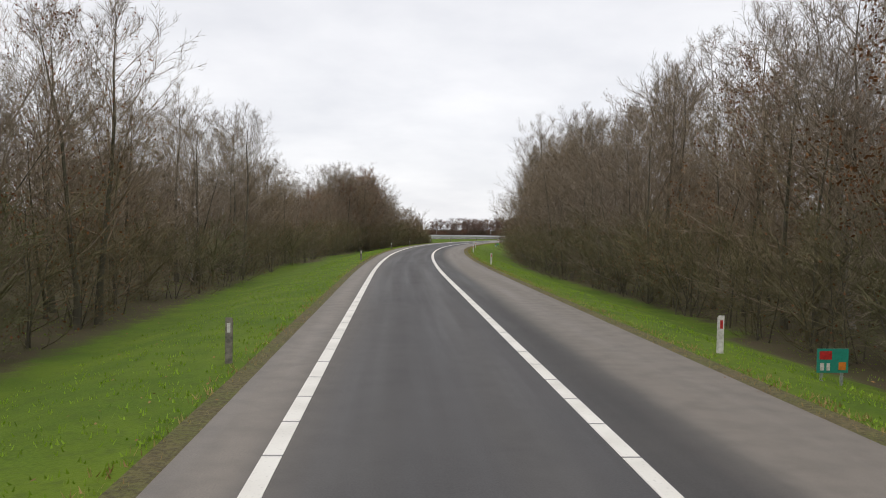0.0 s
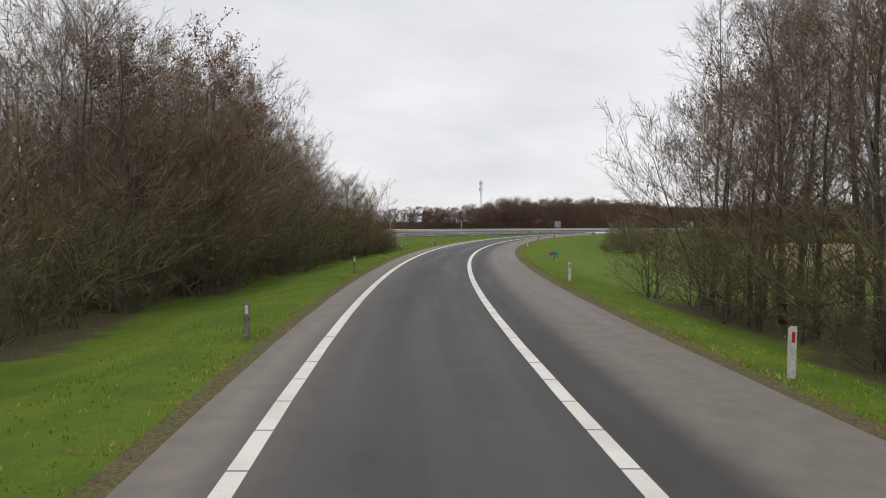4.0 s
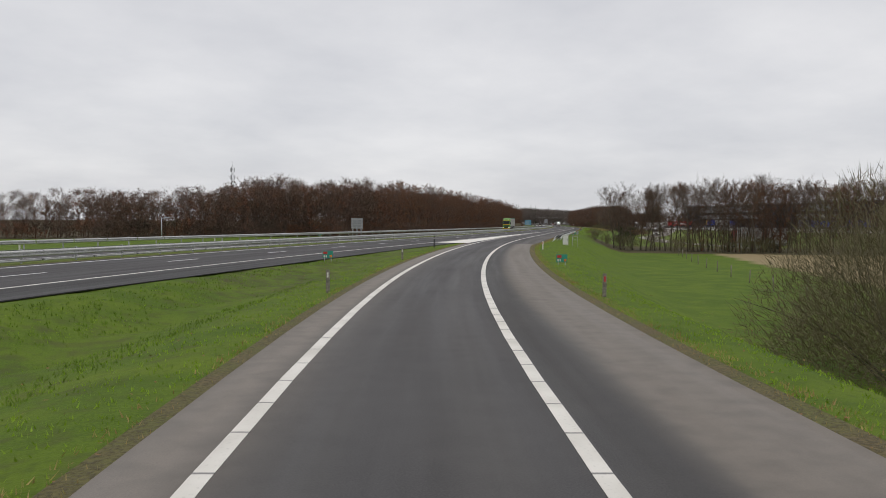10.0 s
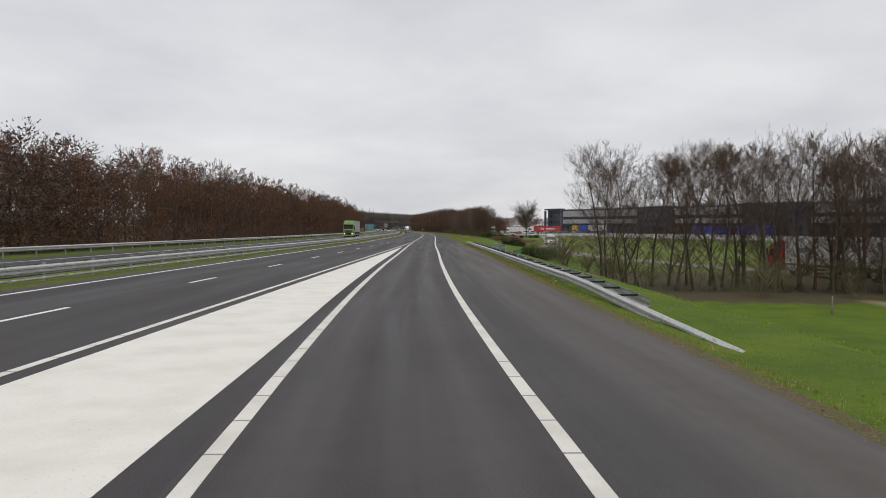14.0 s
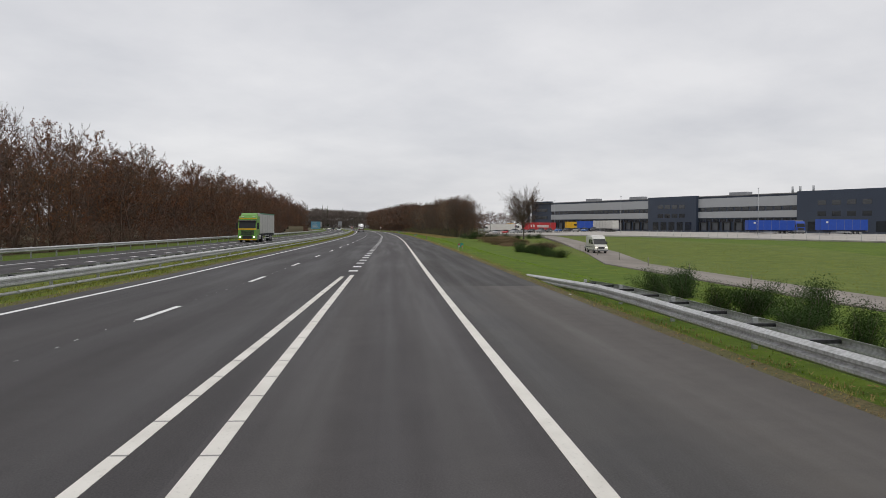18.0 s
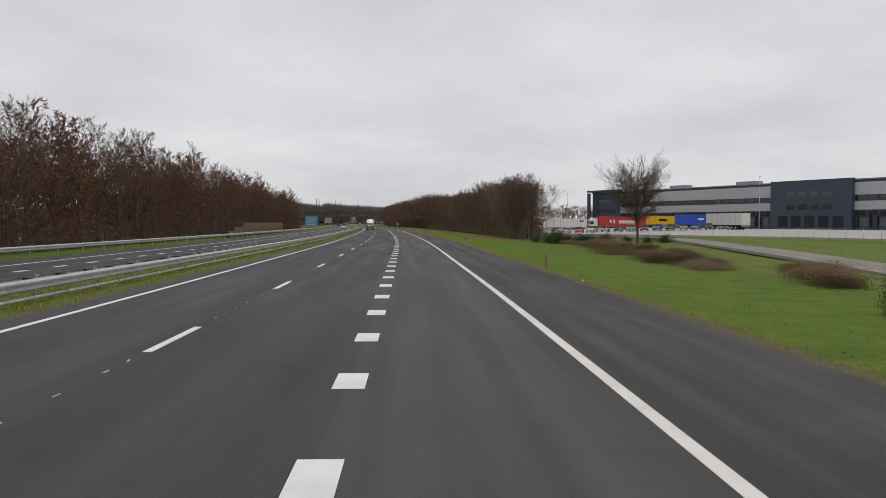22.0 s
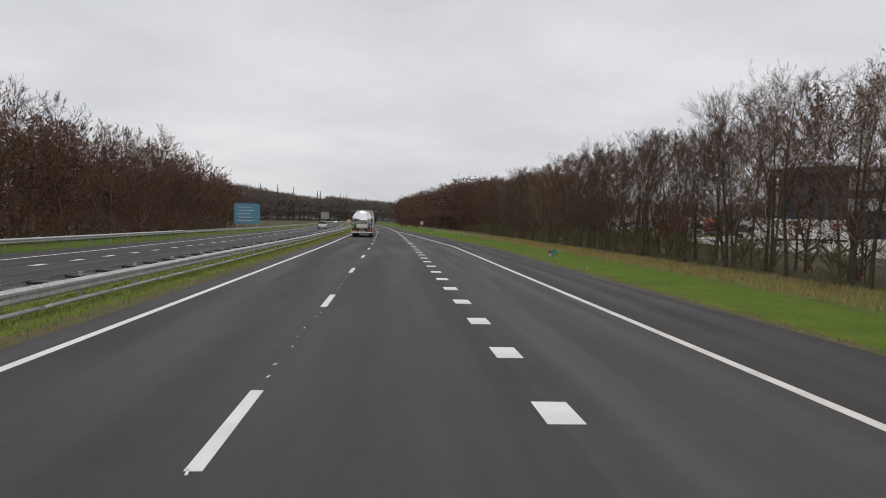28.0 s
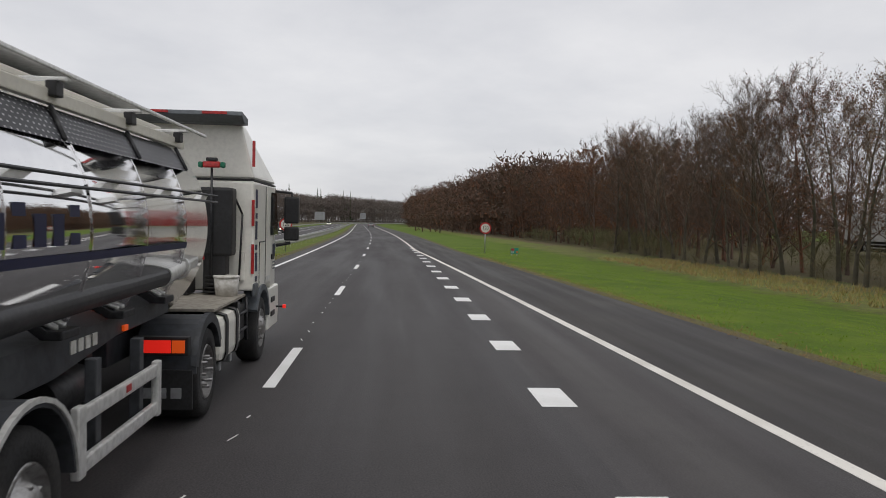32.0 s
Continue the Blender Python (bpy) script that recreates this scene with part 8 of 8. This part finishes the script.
        part("red_lens", boxes("red_lens", RED, ((side * 0.86 - 0.23, -13.972, 0.72), (side * 0.86 + 0.06, -13.962, 0.84)), bevel=0.003), lamp)
        part("amber_lens", boxes("amber_lens", ORANGE, ((side * 0.86 + 0.07, -13.972, 0.72), (side * 0.86 + 0.23, -13.962, 0.84)), bevel=0.003), lamp)
        part("mudflap", boxes("mudflap", BLACK, ((side * 0.95 - 0.2, -11.42, 0.2), (side * 0.95 + 0.2, -11.39, 0.7)), bevel=0.004), ob)
        part("beam_strut", boxes("beam_strut", FRAME, ((side * 0.62 - 0.05, -13.86, 0.58), (side * 0.62 + 0.05, -13.78, 0.9)), bevel=0.01), ob)
    for y in (-8.2, -9.45, -10.7):
        part("axle", rods("axle", DARK_METAL, ((-1.0, y, 0.47), (1.0, y, 0.47), 0.07)), ob)
    for a, b, r in (((0.65, -6.9, 0.75), (0.65, -6.2, 0.75), 0.16), ((0.35, -5.6, 0.45), (0.35, -5.6, 1.1), 0.14)):
        part("air_tank", rods("air_tank", DARK_METAL, (a, b, r), sides=18), ob)
    for x in (-0.68, 0.55):
        part("landing_leg", boxes("landing_leg", DARK_METAL, ((x, -6.05, 0.40), (x + 0.13, -5.92, 1.1)), bevel=0.01), ob)
    part("walkway", boxes("walkway", ALU, ((-0.58, -13.3, 3.10), (0.58, -4.1, 3.13)), bevel=0.006), ob)
    part("kingpin_plate", boxes("kingpin_plate", DARK_METAL, ((-0.7, -5.2, 1.145), (0.7, -3.8, 1.20)), bevel=0.01), ob)
    part("front_support", boxes("front_support", FRAME, ((-0.9, -4.6, 1.20), (0.9, -4.45, 1.6)), bevel=0.02), ob)
    return ob


PUNCHED = punched()
tank_trailer()


# ---------------------------------------------------------------- grass blades and fallen leaves along the road
def blade_material(name, a, b, c):
    m, n, k, p = shade(name)
    geo = n.new("ShaderNodeNewGeometry")
    f = grain(n, k, geo.outputs["Position"], 0.5, 3, 0.36, 0.64)
    col = mixed(n, k, geo.outputs["Random Per Island"], a, b)
    k.new(mixed(n, k, f, col, c), p.inputs["Base Color"])
    p.inputs["Roughness"].default_value, p.inputs["Specular IOR Level"].default_value = 0.7, 0.25
    return m


GREEN_BLADES = blade_material("grass blades", (0.200, 0.345, 0.020), (0.270, 0.380, 0.042), (0.170, 0.270, 0.016))
LIME_BLADES = blade_material("young grass blades", (0.190, 0.325, 0.020), (0.255, 0.360, 0.045), (0.16, 0.265, 0.018))
DRY_BLADES = blade_material("dry grass blades", (0.44, 0.34, 0.15), (0.26, 0.27, 0.06), (0.32, 0.21, 0.09))
LEAF_BROWN = blade_material("fallen leaves", (0.24, 0.125, 0.045), (0.34, 0.21, 0.09), (0.16, 0.085, 0.035))
MEDIAN_BLADES = blade_material("median grass blades", (0.27, 0.30, 0.045), (0.34, 0.29, 0.09), (0.20, 0.23, 0.035))
gr = np.random.default_rng(9)


def ground_points(s, l):
    a = np.interp(s, SG, RA)
    x, y = np.interp(s, SG, RX) - np.cos(a) * l, np.interp(s, SG, RY) - np.sin(a) * l
    z, _, _, _, q = ground_z(x, y)
    return np.stack([x, y, z], 1), q


def turf(name, s, l, tall, width, material, label, keep=None):
    """Many upright blades, three to a tuft, as one mesh."""
    p, q = ground_points(s, l)
    if keep is not None:
        p = p[keep(q)]
    n = len(p)
    p = np.repeat(p, 3, axis=0) + np.concatenate([gr.normal(size=(n * 3, 2)) * 0.05, np.zeros((n * 3, 1))], 1)
    n *= 3
    a = gr.uniform(0, 6.283, n)
    side = np.stack([np.cos(a), np.sin(a), np.zeros(n)], 1) * (width * gr.uniform(0.6, 1.3, n))[:, None]
    tip = np.concatenate([gr.normal(size=(n, 2)) * tall * 0.45, (tall * gr.uniform(0.5, 1.3, n))[:, None]], 1)
    base = p - np.array((0, 0, 0.015))
    v = np.stack([base - side, base + side, p + tip], 1).reshape(-1, 3)
    return tagged(new(name, big_mesh(name, v, np.arange(n * 3).reshape(-1, 3), material)), label, "grass", kind="stuff")


def spread(count, s0, s1, near, far, power=1.6):
    """Places beside the right-hand edge, thicker towards it."""
    s = gr.uniform(s0, s1, count)
    return s, edge_right(s) - near - (far - near) * gr.random(count) ** power


turf("grass_right_verge", *spread(24000, -12, 290, 0.45, 9.0), 0.04, 0.012, GREEN_BLADES, "short bright green winter grass beside the slip road")
turf("grass_right_slope", *spread(38000, 330, 720, 0.7, 12.0, 1.2), 0.032, 0.013, LIME_BLADES, "short bright green winter grass on the slope")
s = gr.uniform(-12, 246, 22000)
turf("grass_left_verge", s, 4.5 + 9.0 * gr.random(22000) ** 1.6, 0.04, 0.012, GREEN_BLADES, "short green winter grass on the bank beside the slip road", lambda q: q < -3.4)
ROUGH_BLADES = blade_material("rough dark grass", (0.130, 0.240, 0.018), (0.175, 0.260, 0.030), (0.105, 0.165, 0.018))
s = gr.uniform(118, 222, 24000)
turf("rough_grass_hollow", s, 6.6 + 11.0 * gr.random(24000), 0.07, 0.014, ROUGH_BLADES, "rough dark green tufts in the hollow between the roads", lambda q: q < -3.2)
s = gr.uniform(330, 560, 12000)
turf("rough_grass_meadow", s, -18.0 - 34.0 * gr.random(12000), 0.08, 0.022, blade_material("olive meadow grass", (0.240, 0.260, 0.040), (0.300, 0.270, 0.075), (0.180, 0.200, 0.035)), "olive winter grass about the service road")
turf("dry_grass_slip", *spread(7500, -12, 262, 0.02, 0.75, 1.0), 0.06, 0.010, DRY_BLADES, "thin dry grass along the asphalt")
turf("dry_grass_right", *spread(11000, 262, 700, 0.02, 0.8, 1.0), 0.07, 0.010, DRY_BLADES, "dry yellow-brown grass along the asphalt")
s = gr.uniform(-12, 250, 2200)
turf("dry_grass_left", s, 4.17 + 0.5 * gr.random(2200), 0.07, 0.010, DRY_BLADES, "dry yellow-brown grass along the asphalt", lambda q: q < -3.2)
s = gr.uniform(555, 720, 7000)
turf("ditch_grass", s, -13.0 - 6.0 * gr.random(7000), 0.28, 0.02, DRY_BLADES, "tall straw-brown grass in the ditch before the wood")
s = gr.uniform(340, 700, 22000)
turf("median_grass", s, OFF + 7.75 + 3.6 * gr.random(22000), 0.10, 0.016, MEDIAN_BLADES, "yellow-green grass on the median", lambda q: (q > 7.7) & (q < 11.8))


def litter(name, s, l, size, lift, material, label):
    """Fallen leaves that lie flat on the ground, as one mesh."""
    p, q = ground_points(s, l)
    n = len(p)
    a = gr.uniform(0, 6.283, n)
    k = size * gr.uniform(0.6, 1.4, n)
    ux = np.stack([np.cos(a), np.sin(a), gr.normal(size=n) * 0.25], 1) * k[:, None]
    uy = np.stack([-np.sin(a), np.cos(a), gr.normal(size=n) * 0.25], 1) * (0.6 * k)[:, None]
    p[:, 2] = np.maximum(p[:, 2] + lift, lift - 0.03)
    v = np.stack([p - ux, p + uy, p + ux, p - uy], 1).reshape(-1, 3)
    i = np.arange(n)[:, None] * 4
    f = np.concatenate([i + np.array((0, 1, 2)), i + np.array((0, 2, 3))])
    return tagged(new(name, big_mesh(name, v, f, material)), label, "leaves", kind="stuff")


litter("leaves_by_slip_road", *spread(1800, -12, 262, -0.1, 2.5, 1.2), 0.024, 0.03, LEAF_BROWN, "few brown fallen leaves in the grass")
litter("leaves_on_verge", *spread(9000, 262, 700, -0.12, 1.5, 1.4), 0.026, 0.03, LEAF_BROWN, "brown fallen leaves along the asphalt's edge")
s = gr.uniform(-12, 245, 1800)
litter("leaves_on_bank", s, 4.05 + 4.0 * gr.random(1800) ** 1.2, 0.024, 0.03, LEAF_BROWN, "brown fallen leaves on the grass bank")
